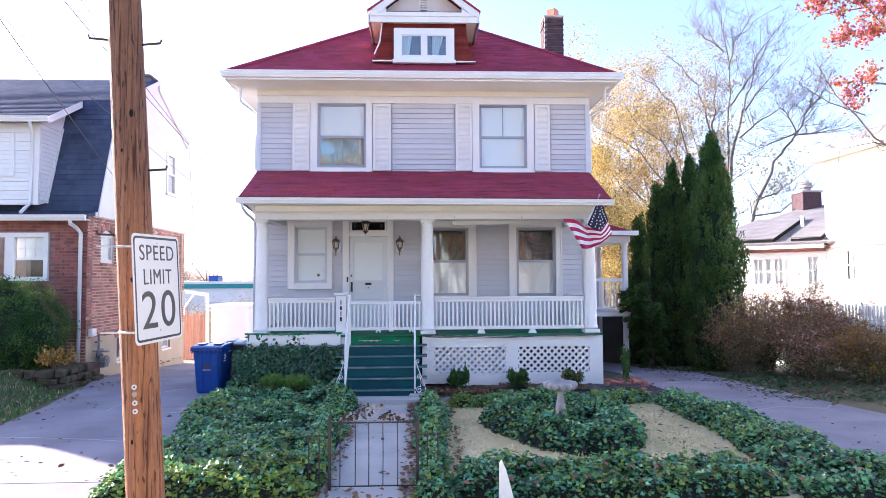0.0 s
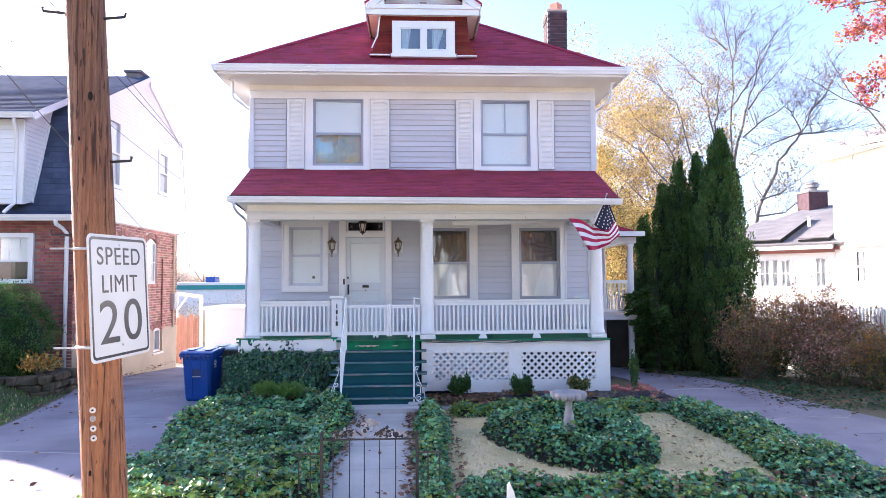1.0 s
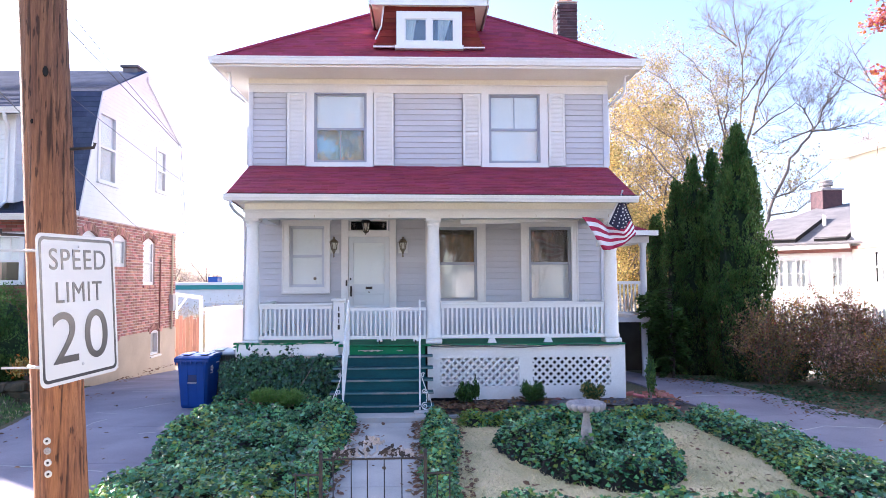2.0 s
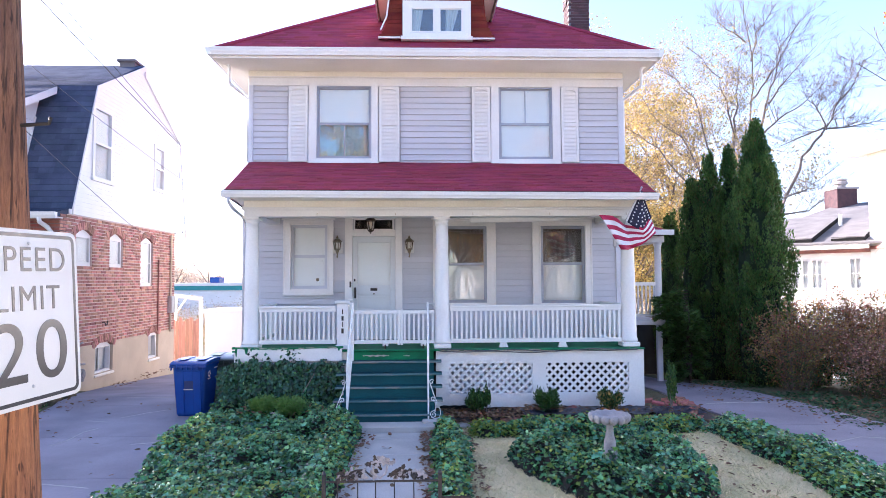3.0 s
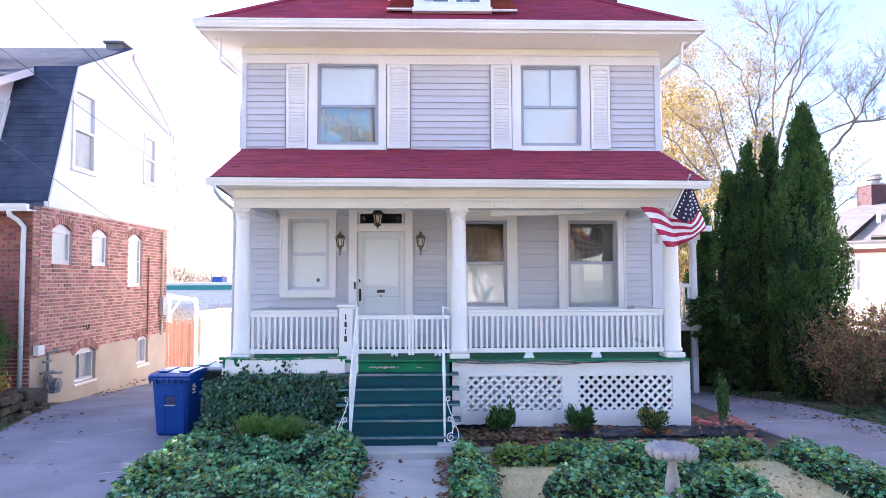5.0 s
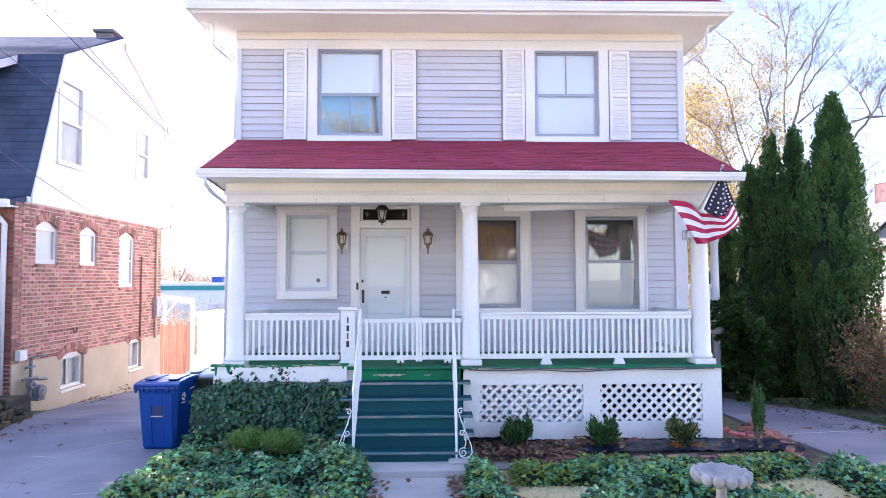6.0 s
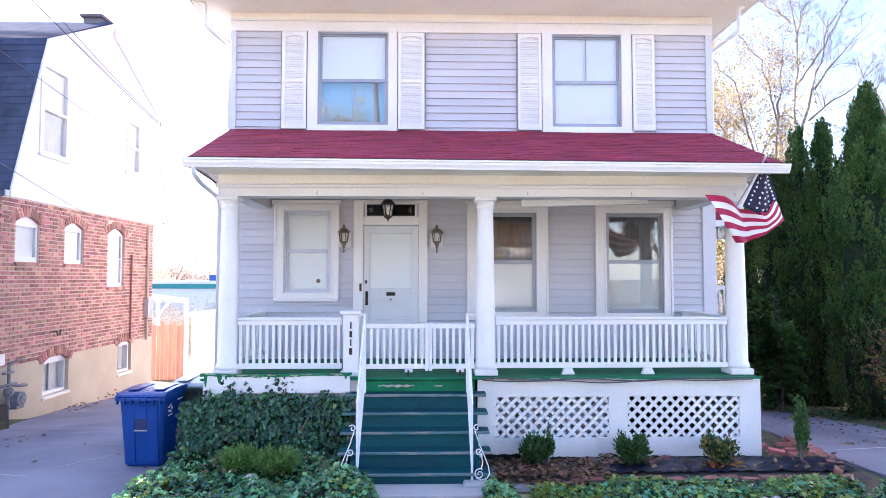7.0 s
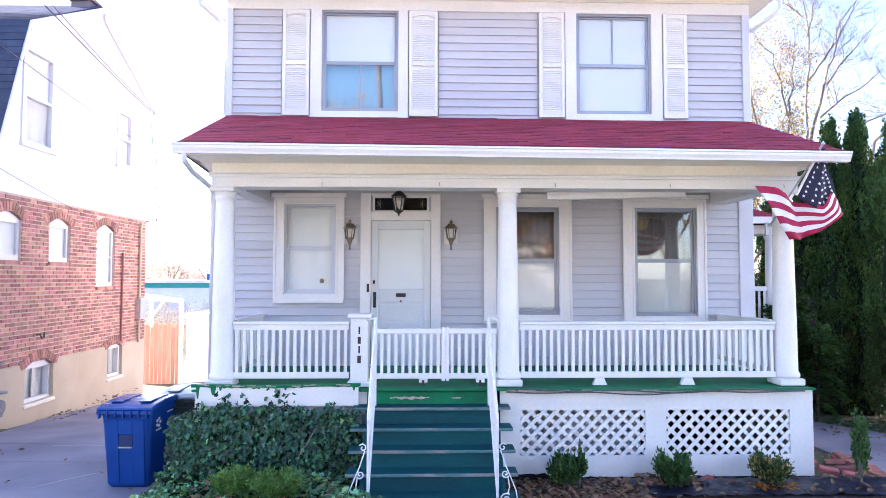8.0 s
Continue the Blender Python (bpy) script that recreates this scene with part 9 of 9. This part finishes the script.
def fir_boughs():
    """A dark fir growing out from under the arborvitae, with flat spreading boughs."""
    rnd = random.Random(52)
    t = thing("dark_fir_shrub", (6.15, 16.25, lie(16.25)), "dark spiky fir shrub beside the side porch", "shrub")
    bm = bmesh.new()
    spots, ways = [], []
    root = Vector((6.15, 16.25, -0.05))
    tube(bm, [root, root + Vector((0.05, 0, 0.7))], 0.03, 6, 0.012)
    for k in range(46):
        z = 0.2 + 1.6 * rnd.random() if k > 14 else 1.2 + 0.95 * k / 14
        a = rnd.uniform(0, math.tau) if k > 14 else math.pi + rnd.uniform(-0.6, 0.3)
        ln = rnd.uniform(0.3, 0.55) if k > 14 else rnd.uniform(0.5, 0.85)
        way = Vector((math.cos(a), math.sin(a), rnd.uniform(0.0, 0.35)))
        pts = [root + Vector((0, 0, z)) + way * (ln * u) + Vector((0, 0, -0.28 * u * u)) for u in (0, 0.35, 0.7, 1.0)]
        tube(bm, pts, 0.014, 5, 0.004)
        side = Vector((-way.y, way.x, 0))
        for _ in range(240):
            u = rnd.uniform(0.12, 1.0)
            c = root + Vector((0, 0, z - 0.28 * u * u)) + way * (ln * u)
            e = rnd.choice((-1, 1))
            spots.append(c + side * (e * rnd.random() * 0.17 * (1.2 - u)) + Vector((0, 0, rnd.gauss(0, 0.03))))
            ways.append(tuple(way * 0.8 + side * (e * 0.7) + Vector((0, 0, rnd.gauss(0, 0.2)))))
    part("stem", bm, SOIL, t, kind="stuff")
    p = np.array([list(v) for v in spots])
    ob = leaf_mesh("foliage", p - np.array(root_place(t)), np.array(ways), rng.normal(0, 0.5, (len(p), 3)) + np.array([0, 0, 1]), rng.uniform(0.06, 0.12, len(p)), "spray", CYPRESS)
    ob.parent = t
    tagged(ob, kind="stuff")


fir_boughs()


def autumn_bush(x, y, r, h, leaves, materials, seed, label):
    """Arching stems from one root with side twigs; the leaves sit along the twigs, and dark green ones low inside paint
    in the shade.
    """
    rnd = random.Random(seed)
    t = thing("autumn_bush", (x, y, 0.05), label, "bush", "autumn bushes")
    bm = bmesh.new()
    root = Vector((x, y, 0.05))
    root_at = np.array([x, y, 0.05])
    runs = []
    for k in range(95):
        a, reach = rnd.uniform(0, math.tau), r * rnd.uniform(0.25, 1.0)
        top = h * rnd.uniform(0.55, 1.0) * (1.12 - 0.45 * reach / r)
        foot = root + Vector((math.cos(a), math.sin(a), 0)) * (r * 0.25 * rnd.random())
        tip = root + Vector((reach * math.cos(a), reach * math.sin(a), top))
        mid = foot.lerp(tip, 0.5) + Vector((0, 0, top * 0.16))
        tip += Vector((rnd.gauss(0, 0.08), rnd.gauss(0, 0.08), -0.12 * rnd.random()))
        tube(bm, [foot, mid, tip], 0.009, 4, 0.003)
        if k % 4 == 0:  # a long bare whip beyond the leaves
            whip = (tip - mid).normalized() * rnd.uniform(0.2, 0.5) + Vector((0, 0, rnd.uniform(0.0, 0.2)))
            tube(bm, [tip, tip + whip * 0.5, tip + whip + Vector((0, 0, -0.05))], 0.004, 3, 0.0015)
            runs.append((tip, tip + whip * 0.8))
        runs.append((foot.lerp(mid, 0.35), mid))
        runs.append((mid, tip))
        for _ in range(7):
            u = rnd.uniform(0.1, 1.0)
            c = mid.lerp(tip, u) if rnd.random() < 0.7 else foot.lerp(mid, 0.3 + 0.7 * u)
            w = Vector((rnd.gauss(0, 1) + math.cos(a) * 0.7, rnd.gauss(0, 1) + math.sin(a) * 0.7, rnd.gauss(0.5, 0.6))).normalized() * rnd.uniform(0.16, 0.38)
            tube(bm, [c, c + w * 0.5 + Vector((0, 0, 0.02)), c + w], 0.004, 3, 0.0015)
            runs += [(c, c + w)] * 2
    part("stem", bm, TWIG, t, kind="stuff")
    ab = np.array([[list(a), list(b)] for a, b in runs])
    pick = rng.integers(0, len(ab), leaves)
    f = rng.random(leaves)[:, None]
    p = ab[pick, 0] * (1 - f) + ab[pick, 1] * f + rng.normal(0, 0.028, (leaves, 3))
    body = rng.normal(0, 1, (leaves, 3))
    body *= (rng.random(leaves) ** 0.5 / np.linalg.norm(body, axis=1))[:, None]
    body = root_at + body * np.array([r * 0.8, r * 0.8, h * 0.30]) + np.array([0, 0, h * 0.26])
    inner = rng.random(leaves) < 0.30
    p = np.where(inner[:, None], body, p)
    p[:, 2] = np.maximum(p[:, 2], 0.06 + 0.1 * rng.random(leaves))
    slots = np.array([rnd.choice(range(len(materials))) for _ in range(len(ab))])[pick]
    # many inner leaves take SHRUB's dark green to paint shade within the bush
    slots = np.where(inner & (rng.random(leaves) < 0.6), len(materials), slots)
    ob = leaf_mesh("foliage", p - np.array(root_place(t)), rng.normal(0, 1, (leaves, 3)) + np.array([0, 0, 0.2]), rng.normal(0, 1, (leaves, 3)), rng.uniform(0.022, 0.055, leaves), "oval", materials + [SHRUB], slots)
    ob.parent = t
    tagged(ob, kind="stuff")


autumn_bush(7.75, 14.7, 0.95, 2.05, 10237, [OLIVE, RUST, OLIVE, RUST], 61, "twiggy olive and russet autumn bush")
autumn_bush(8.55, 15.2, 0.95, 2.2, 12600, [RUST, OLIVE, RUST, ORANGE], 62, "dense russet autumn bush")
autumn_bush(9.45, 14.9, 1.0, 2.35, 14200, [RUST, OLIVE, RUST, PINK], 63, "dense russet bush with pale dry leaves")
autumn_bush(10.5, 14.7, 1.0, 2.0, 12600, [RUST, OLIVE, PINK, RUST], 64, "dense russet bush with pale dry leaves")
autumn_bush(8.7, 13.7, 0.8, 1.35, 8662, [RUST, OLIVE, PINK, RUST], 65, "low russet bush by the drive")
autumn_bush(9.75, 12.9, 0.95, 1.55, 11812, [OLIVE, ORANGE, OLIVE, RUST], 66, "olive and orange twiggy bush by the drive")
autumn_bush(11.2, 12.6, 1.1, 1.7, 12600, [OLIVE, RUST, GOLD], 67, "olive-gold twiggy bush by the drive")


# ---------------------------------------------------------------- trees
def limbs(start, way, length, radius, level, out, rnd, droop=0.0, spread=0.6, keep=0.72, kids=(4, 6)):
    """Grows a limb and its side limbs into out as (points, radius at root, radius at tip, level)."""
    pts, p, d = [start], start.copy(), way.normalized()
    n = 6 if level < 3 else 4
    for i in range(n):
        d = (d + Vector((rnd.gauss(0, 0.10), rnd.gauss(0, 0.10), rnd.gauss(0.03, 0.06) - droop))).normalized()
        p = p + d * (length / n)
        pts.append(p.copy())
    tip = radius * (0.38 if level < 3 else 0.25)
    out.append((pts, radius, tip, level))
    if level >= 4:
        return
    for _ in range(rnd.randint(*kids)):
        f = rnd.uniform(0.3, 1.0)
        i = min(int(f * n), n - 1)
        q = pts[i] + (pts[i + 1] - pts[i]) * (f * n - i)
        side = Vector((rnd.gauss(0, 1), rnd.gauss(0, 1), rnd.gauss(0.25, 0.5))).normalized()
        nd = (d * (1 - spread * 0.5) + side * spread).normalized()
        limbs(q, nd, length * keep * rnd.uniform(0.55, 1.0), max(0.006, (radius + (tip - radius) * f) * 0.62), level + 1, out, rnd, droop, spread, keep, kids)


def tree(name, x, y, height, radius, seed, label, leaves=None, per=6, size=(0.1, 0.18), lean=(0, 0), spread=0.6, first=0.35, main=5, leaf_level=3, share=1.0, z=None, group="", kids=(4, 6), keep=0.72, clump=0.16, patch=0.0):
    rnd = random.Random(seed)
    z = lie(y) if z is None else z
    t = thing(name, (x, y, z), label, "tree", group)
    base = Vector((x, y, z - 0.1))
    out = []
    trunk, p = [base], base.copy()
    for i in range(6):
        p = p + Vector((lean[0] + rnd.gauss(0, 0.05), lean[1] + rnd.gauss(0, 0.05), 1)) * (height * 0.62 / 6)
        trunk.append(p.copy())
    out.append((trunk, radius, radius * 0.45, 0))
    for k in range(main):
        f = first + (1 - first) * k / max(main - 1, 1)
        i = min(int(f * 6), 5)
        q = trunk[i] + (trunk[i + 1] - trunk[i]) * (f * 6 - i)
        a = k * 2.4 + rnd.uniform(-0.5, 0.5)
        way = Vector((math.cos(a) * spread * 1.1, math.sin(a) * spread * 1.1, rnd.uniform(0.6, 1.2)))
        limbs(q, way, height * rnd.uniform(0.34, 0.5), radius * (0.6 - 0.25 * f), 1, out, rnd, 0, spread, keep, kids)
    tips = limb_meshes(t, out, rnd, leaf_level, share)
    if leaves is not None:
        if patch:
            tips = [q for q in tips if noise.noise(q * 0.28 + Vector((seed, 0, 0))) > patch - 0.2]
        crown("crown", [tuple(q) for q in tips], per, size, leaves, "oval", clump, t)
    return t


def limb_meshes(t, out, rnd, leaf_level=3, share=1.0, bark=None):
    """Turns grown limbs into a trunk mesh and a branch mesh; gives the points where leaves sit."""
    tips = []
    stem, twigs = ([], []), ([], [])
    for pts, r0, r1, level in out:
        verts, faces = stem if level == 0 else twigs
        n = 8 if level == 0 else (6 if level < 2 else (4 if level == 2 else 3))
        k0 = len(verts)
        for i, q in enumerate(pts):
            w = (pts[min(i + 1, len(pts) - 1)] - pts[max(i - 1, 0)]).normalized()
            s = w.cross(Vector((0.31, 0.17, 0.93))).normalized()
            u = w.cross(s)
            r = r0 + (r1 - r0) * i / (len(pts) - 1)
            for j in range(n):
                verts.append(tuple(q - t.location + (s * math.cos(j * math.tau / n) + u * math.sin(j * math.tau / n)) * r))
        for i in range(len(pts) - 1):
            for j in range(n):
                faces.append((k0 + i * n + j, k0 + i * n + (j + 1) % n, k0 + (i + 1) * n + (j + 1) % n, k0 + (i + 1) * n + j))
        if level >= leaf_level and rnd.random() < share:
            tips += pts[1:]
    mesh_from("trunk", *stem, bark or BARK, smooth=True).parent = t
    ob = mesh_from("branch", *twigs, bark or BARK, smooth=True)
    ob.parent = t
    tagged(ob, kind="stuff")
    return tips


def shaped_tree(name, y, stems, radius, seed, label, twig=1.6, kids=9, leaves=None, per=5, size=(0.08, 0.14), share=0.5, deep=1.2, clump=0.2):
    """A tree whose main limbs follow given lines (x, z); finer limbs and twigs grow from them. The first line is the trunk."""
    rnd = random.Random(seed)
    x0 = stems[0][0][0]
    t = thing(name, (x0, y, lie(y)), label, "tree")
    out = []
    for k, line in enumerate(stems):
        depth = rnd.uniform(-deep, deep) if k else 0.0
        pts = []
        for i, ((xa, za), (xb, zb)) in enumerate(zip(line, line[1:])):
            for u in (0, 1 / 3, 2 / 3):
                f = (i + u) / (len(line) - 1)
                pts.append(Vector((xa + (xb - xa) * u + rnd.gauss(0, 0.06), y + depth * f + rnd.gauss(0, 0.06), za + (zb - za) * u)))
        pts.append(Vector((line[-1][0], y + depth, line[-1][1])))
        r0 = radius if k == 0 else radius * 0.55
        r1 = radius * 0.6 if k == 0 else radius * 0.10
        out.append((pts, r0, r1, 0 if k == 0 else 1))
        for _ in range(kids if k else 3):
            f = rnd.uniform(0.2, 1.0)
            i = min(int(f * (len(pts) - 1)), len(pts) - 2)
            d = (pts[i + 1] - pts[i]).normalized()
            side = Vector((rnd.gauss(0, 1), rnd.gauss(0, 0.8), rnd.gauss(0.35, 0.5))).normalized()
            limbs(pts[i].lerp(pts[i + 1], rnd.random()), d * 0.55 + side * 0.75, twig * rnd.uniform(0.4, 1.1), max(0.012, (r0 + (r1 - r0) * f) * 0.4), 2, out, rnd, 0, 0.75, 0.62, (4, 6))
    tips = limb_meshes(t, out, rnd, 3, share)
    if leaves is not None:
        crown("crown", [tuple(q) for q in tips], per, size, leaves, "oval", clump, t)
    return t


shaped_tree("bare_tree", 36, [[(18.3, -1.2), (18.3, 7.7), (18.6, 9.3), (19.3, 12.2)], [(18.3, 8.6), (18.4, 12.3), (18.5, 14.7), (18.1, 17.0), (18.0, 18.6)], [(18.5, 14.6), (19.2, 16.4), (20.3, 18.2)], [(18.4, 15.7), (17.7, 16.4), (16.9, 17.2)], [(19.3, 12.2), (19.8, 13.5), (20.2, 15.4), (21.8, 17.4)], [(18.4, 12.3), (19.4, 13.5), (20.1, 14.8), (21.3, 17.0)], [(19.5, 12.2), (20.6, 13.6), (22.4, 15.6)], [(19.0, 10.5), (19.9, 11.3), (21.2, 12.1), (22.5, 13.5)]], 0.11, 5, "tall bare grey-brown tree with fine twigs", 1.9, 26)
shaped_tree("bare_tree", 31, [[(16.4, -1.0), (16.9, 5.0), (17.4, 6.4), (18.3, 8.2), (19.2, 9.3)], [(19.2, 9.3), (19.8, 10.1), (20.3, 11.4), (20.8, 12.9)], [(19.48, 9.68), (18.4, 9.3), (16.9, 8.6)], [(19.4, 9.57), (20.3, 9.62), (21.8, 9.9)], [(20.11, 10.9), (21.0, 11.7), (21.8, 12.8)], [(19.35, 9.5), (19.0, 10.4), (18.3, 11.2)], [(17.3, 6.2), (18.3, 6.6), (19.3, 7.4)], [(17.0, 5.4), (18.4, 5.6), (19.6, 6.3)]], 0.095, 8, "bare leaning tree with fine twigs", 1.4, 26)
shaped_tree("golden_tree", 35.5, [[(16.0, -1.2), (16.2, 3.0), (16.7, 6.5)], [(16.9, 6.0), (17.2, 10.3), (16.7, 12.2), (16.3, 13.4), (15.5, 14.5), (14.3, 15.4)], [(16.4, 6.0), (15.7, 9.6), (14.7, 12.2), (13.9, 13.1), (12.4, 13.9)], [(16.2, 6.0), (14.6, 9.9), (13.0, 11.0), (12.0, 12.5)], [(17.2, 10.5), (17.3, 12.5), (17.4, 14.4)], [(16.0, 5.5), (14.6, 7.6), (13.0, 9.6), (11.5, 10.7), (10.4, 11.2)], [(15.6, 4.5), (12.3, 7.6), (11.7, 8.4), (10.6, 9.2)], [(15.0, 4.2), (13.0, 5.6), (11.0, 6.4)], [(16.2, 5.0), (17.6, 8.0), (18.0, 10.0)]], 0.12, 11, "golden autumn tree thinning at its top", 1.7, 19, [GOLD, FARLEAF, GOLD, OLIVE], 3, (0.05, 0.10), 0.4)
tree("golden_tree", 17.2, 44, 17.0, 0.26, 13, "golden-leaved autumn tree behind the bare ones", leaves=[GOLD, GOLD, OLIVE, FARLEAF], per=12, size=(0.10, 0.19), spread=0.6, first=0.2, main=10, leaf_level=4, share=0.8, kids=(4, 5), clump=0.35, patch=0.22)
tree("golden_tree", 12.6, 42, 13.0, 0.24, 14, "dense golden-leaved autumn tree", leaves=[GOLD, GOLD, FARLEAF], per=12, size=(0.10, 0.19), spread=0.7, first=0.08, main=11, leaf_level=4, share=0.85, kids=(4, 5), clump=0.35, patch=0.15)
tree("golden_tree", 10.9, 34, 8.2, 0.18, 15, "low dense golden tree behind the side porch", leaves=[GOLD, GOLD, OLIVE], per=12, size=(0.07, 0.14), spread=0.7, first=0.06, main=10, leaf_level=4, share=0.8, kids=(4, 5), clump=0.28)
for x, h, s in ((-27, 7.0, 91), (-31, 6.0, 93), (-36, 6.5, 95)):
    tree("bare_tree", x, 82, h, 0.16, s, "small bare tree far behind the store", spread=0.6, first=0.25, main=6, kids=(4, 5))


def red_oak():
    """An oak standing beside the drive, out of sight but for its boughs: red leaves cling to the upper ones."""
    rnd = random.Random(17)
    t = thing("red_oak", (13.0, 14.6, lie(14.6)), "oak with clinging red leaves overhanging the drive", "tree")
    out = [([Vector((13.0, 14.6, -0.1)), Vector((12.9, 14.6, 3.0)), Vector((12.7, 14.5, 6.5)), Vector((12.5, 14.4, 10.5))], 0.2, 0.08, 0)]
    dry = [[(12.9, 4.0), (11.6, 4.9), (10.9, 5.6), (10.6, 6.2), (10.2, 6.7), (9.7, 7.3)], [(10.6, 6.1), (10.0, 6.5), (9.2, 6.9)], [(11.2, 5.3), (10.6, 5.4), (10.0, 5.3)]]
    leafed = [[(12.6, 7.4), (11.6, 8.2), (10.6, 8.6), (9.6, 8.5)], [(11.3, 8.2), (10.8, 8.1), (10.1, 8.05)], [(12.7, 6.4), (11.8, 6.8), (11.1, 7.0), (10.6, 6.95)], [(12.5, 9.0), (11.2, 9.3), (9.9, 9.1)]]
    spots = []
    for k, line in enumerate(dry + leafed):
        pts = [Vector((x, 14.3 + 0.35 * math.sin(x * 2 + k), z)) for x, z in line]
        fine = [a.lerp(b, u) for a, b in zip(pts, pts[1:]) for u in (0, 0.5)] + [pts[-1]]
        out.append((fine, 0.034 if k in (0, 3, 5, 6) else 0.016, 0.008, 1))
        for q, w in zip(fine[1:], fine[2:] + fine[-1:]):
            for _ in range(3):
                side = Vector((rnd.gauss(-0.3, 0.8), rnd.gauss(0, 0.8), rnd.gauss(0.1, 0.7))).normalized()
                got = []
                limbs(q, side, rnd.uniform(0.3, 0.7), 0.009, 3, got, rnd, 0, 0.7, 0.6, (3, 5))
                out.extend(got)
                if k >= len(dry) and q.x < 11.4:
                    spots += [p for g in got for p in g[0][1:] if rnd.random() < 0.9]
    limb_meshes(t, out, rnd)
    crown("crown", [tuple(q) for q in spots], 4, (0.05, 0.09), [REDLEAF, REDLEAF, ORANGE, REDLEAF, PINK, REDLEAF], "ivy", 0.07, t, up=-0.3)


red_oak()


def far_woods():
    """A belt of autumn woods far behind; the haze is painted in as pale leaf colour."""
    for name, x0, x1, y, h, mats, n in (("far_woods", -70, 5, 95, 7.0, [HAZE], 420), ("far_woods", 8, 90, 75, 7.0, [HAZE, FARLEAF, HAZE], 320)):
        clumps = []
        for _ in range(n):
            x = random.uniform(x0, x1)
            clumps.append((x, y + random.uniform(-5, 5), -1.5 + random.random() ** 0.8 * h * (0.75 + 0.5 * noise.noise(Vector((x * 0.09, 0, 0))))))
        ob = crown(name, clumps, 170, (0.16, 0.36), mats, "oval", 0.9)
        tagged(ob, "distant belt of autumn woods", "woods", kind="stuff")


random.seed(61)
far_woods()
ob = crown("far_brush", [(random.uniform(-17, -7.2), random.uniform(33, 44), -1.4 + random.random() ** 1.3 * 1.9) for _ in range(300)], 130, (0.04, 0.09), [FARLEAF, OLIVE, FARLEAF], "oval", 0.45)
tagged(ob, "brown leafless brush behind the fence", "brush", kind="stuff")


# ---------------------------------------------------------------- across the street, seen in the window panes
# extra trees and dense crowns added to block low sky from the porch
for x, y, h, s, m in ((-7.0, -15.5, 10.5, 71, [ORANGE, GOLD]), (1.5, -17.0, 11.5, 74, [ORANGE, OLIVE]), (8.0, -15.0, 10.5, 77, [GOLD, ORANGE, REDLEAF]), (15.5, -17.5, 11.5, 79, [GOLD, OLIVE]), (-15, -17, 11, 83, [ORANGE, OLIVE]), (-2.8, -21, 12, 85, [OLIVE, GOLD]), (23, -18, 12, 87, [ORANGE, OLIVE]), (-23, -18, 12, 89, [GOLD, OLIVE])):
    tree("street_tree", x, y, h, 0.24, s, "autumn street tree across the road", leaves=m, per=5, size=(0.16, 0.30), spread=0.65, first=0.25, main=7, leaf_level=4, share=0.7, group="trees across the road", kids=(3, 5), clump=0.25)


def opposite_house(x0, x1, y, h, material, roof_mat, label):
    t = thing("opposite_house", ((x0 + x1) / 2, y - 4, 0.06), label, "house", "houses across the road")
    box_part("wall", (x0, x1, y - 8, y, 0.0, h), material, t)
    bm = bmesh.new()
    prism(bm, [(x0 - 0.4, y + 0.4, h), (x0 - 0.4, y - 8.4, h), (x0 - 0.4, y - 4, h + 3)], (x1 - x0 + 0.8, 0, 0))
    part("roof", bm, roof_mat, t)


opposite_house(-16, -7, -26, 4.6, CORNER, GREYROOF, "plain grey house across the road")
opposite_house(3, 12, -23, 5.0, GABLE, GREYROOF, "plain white house across the road")


# ---------------------------------------------------------------- shingles of the porch roof
def porch_shingles():
    roof = next(o for o in HOUSE.children if o.name == "porch_roof")
    ex0, ex1, ey, ez = -3.30, 3.79, 11.92, 3.875
    tx0, tx1, ty, tz = -3.57, 4.05, YF, 4.775

    def height(x, f):
        u = (x - ex0) / (ex1 - ex0)
        eave, top = ez - 0.045 * u, tz - 0.02 * u
        return eave + (top - eave) * f + 0.006 * noise.noise(Vector((x * 1.3, f * 2, 0)))
    n = 20
    run = math.hypot(ty - ey, tz - ez)
    pitch = math.atan2(tz - ez, ty - ey)
    step = run / n
    w = 0.288
    bm = bmesh.new()
    v = [bm.verts.new(q) for q in ((-w / 2 + 0.004, -0.012, 0.006), (w / 2 - 0.004, -0.012, 0.006), (w / 2 - 0.004, step + 0.02, 0.002), (-w / 2 + 0.004, step + 0.02, 0.002), (-w / 2 + 0.004, -0.012, -0.003), (w / 2 - 0.004, -0.012, -0.003), (w / 2 - 0.004, step + 0.02, -0.004), (-w / 2 + 0.004, step + 0.02, -0.004))]
    for f in ((0, 1, 2, 3), (4, 7, 6, 5), (0, 4, 5, 1), (1, 5, 6, 2), (2, 6, 7, 3), (3, 7, 4, 0)):
        bm.faces.new([v[i] for i in f])
    me = shared("shingle", bm, SHINGLE)
    random.seed(77)
    for i in range(n):
        f = i / n
        y = ey + (ty - ey) * f
        a, b = ex0 + (tx0 - ex0) * f, ex1 + (tx1 - ex1) * f
        x = a + w / 2 - (w / 2 if i % 2 else 0)
        while x < b:
            c0, c1 = max(x - w / 2, a), min(x + w / 2, b)
            if c1 - c0 > 0.06:
                piece("shingle", me, ((c0 + c1) / 2, y + random.uniform(-0.004, 0.004), height((c0 + c1) / 2, f) + 0.004), roof, (pitch + random.uniform(-0.004, 0.012), 0, random.uniform(-0.004, 0.004)), ((c1 - c0) / w, 1, 1))
            x += w


porch_shingles()
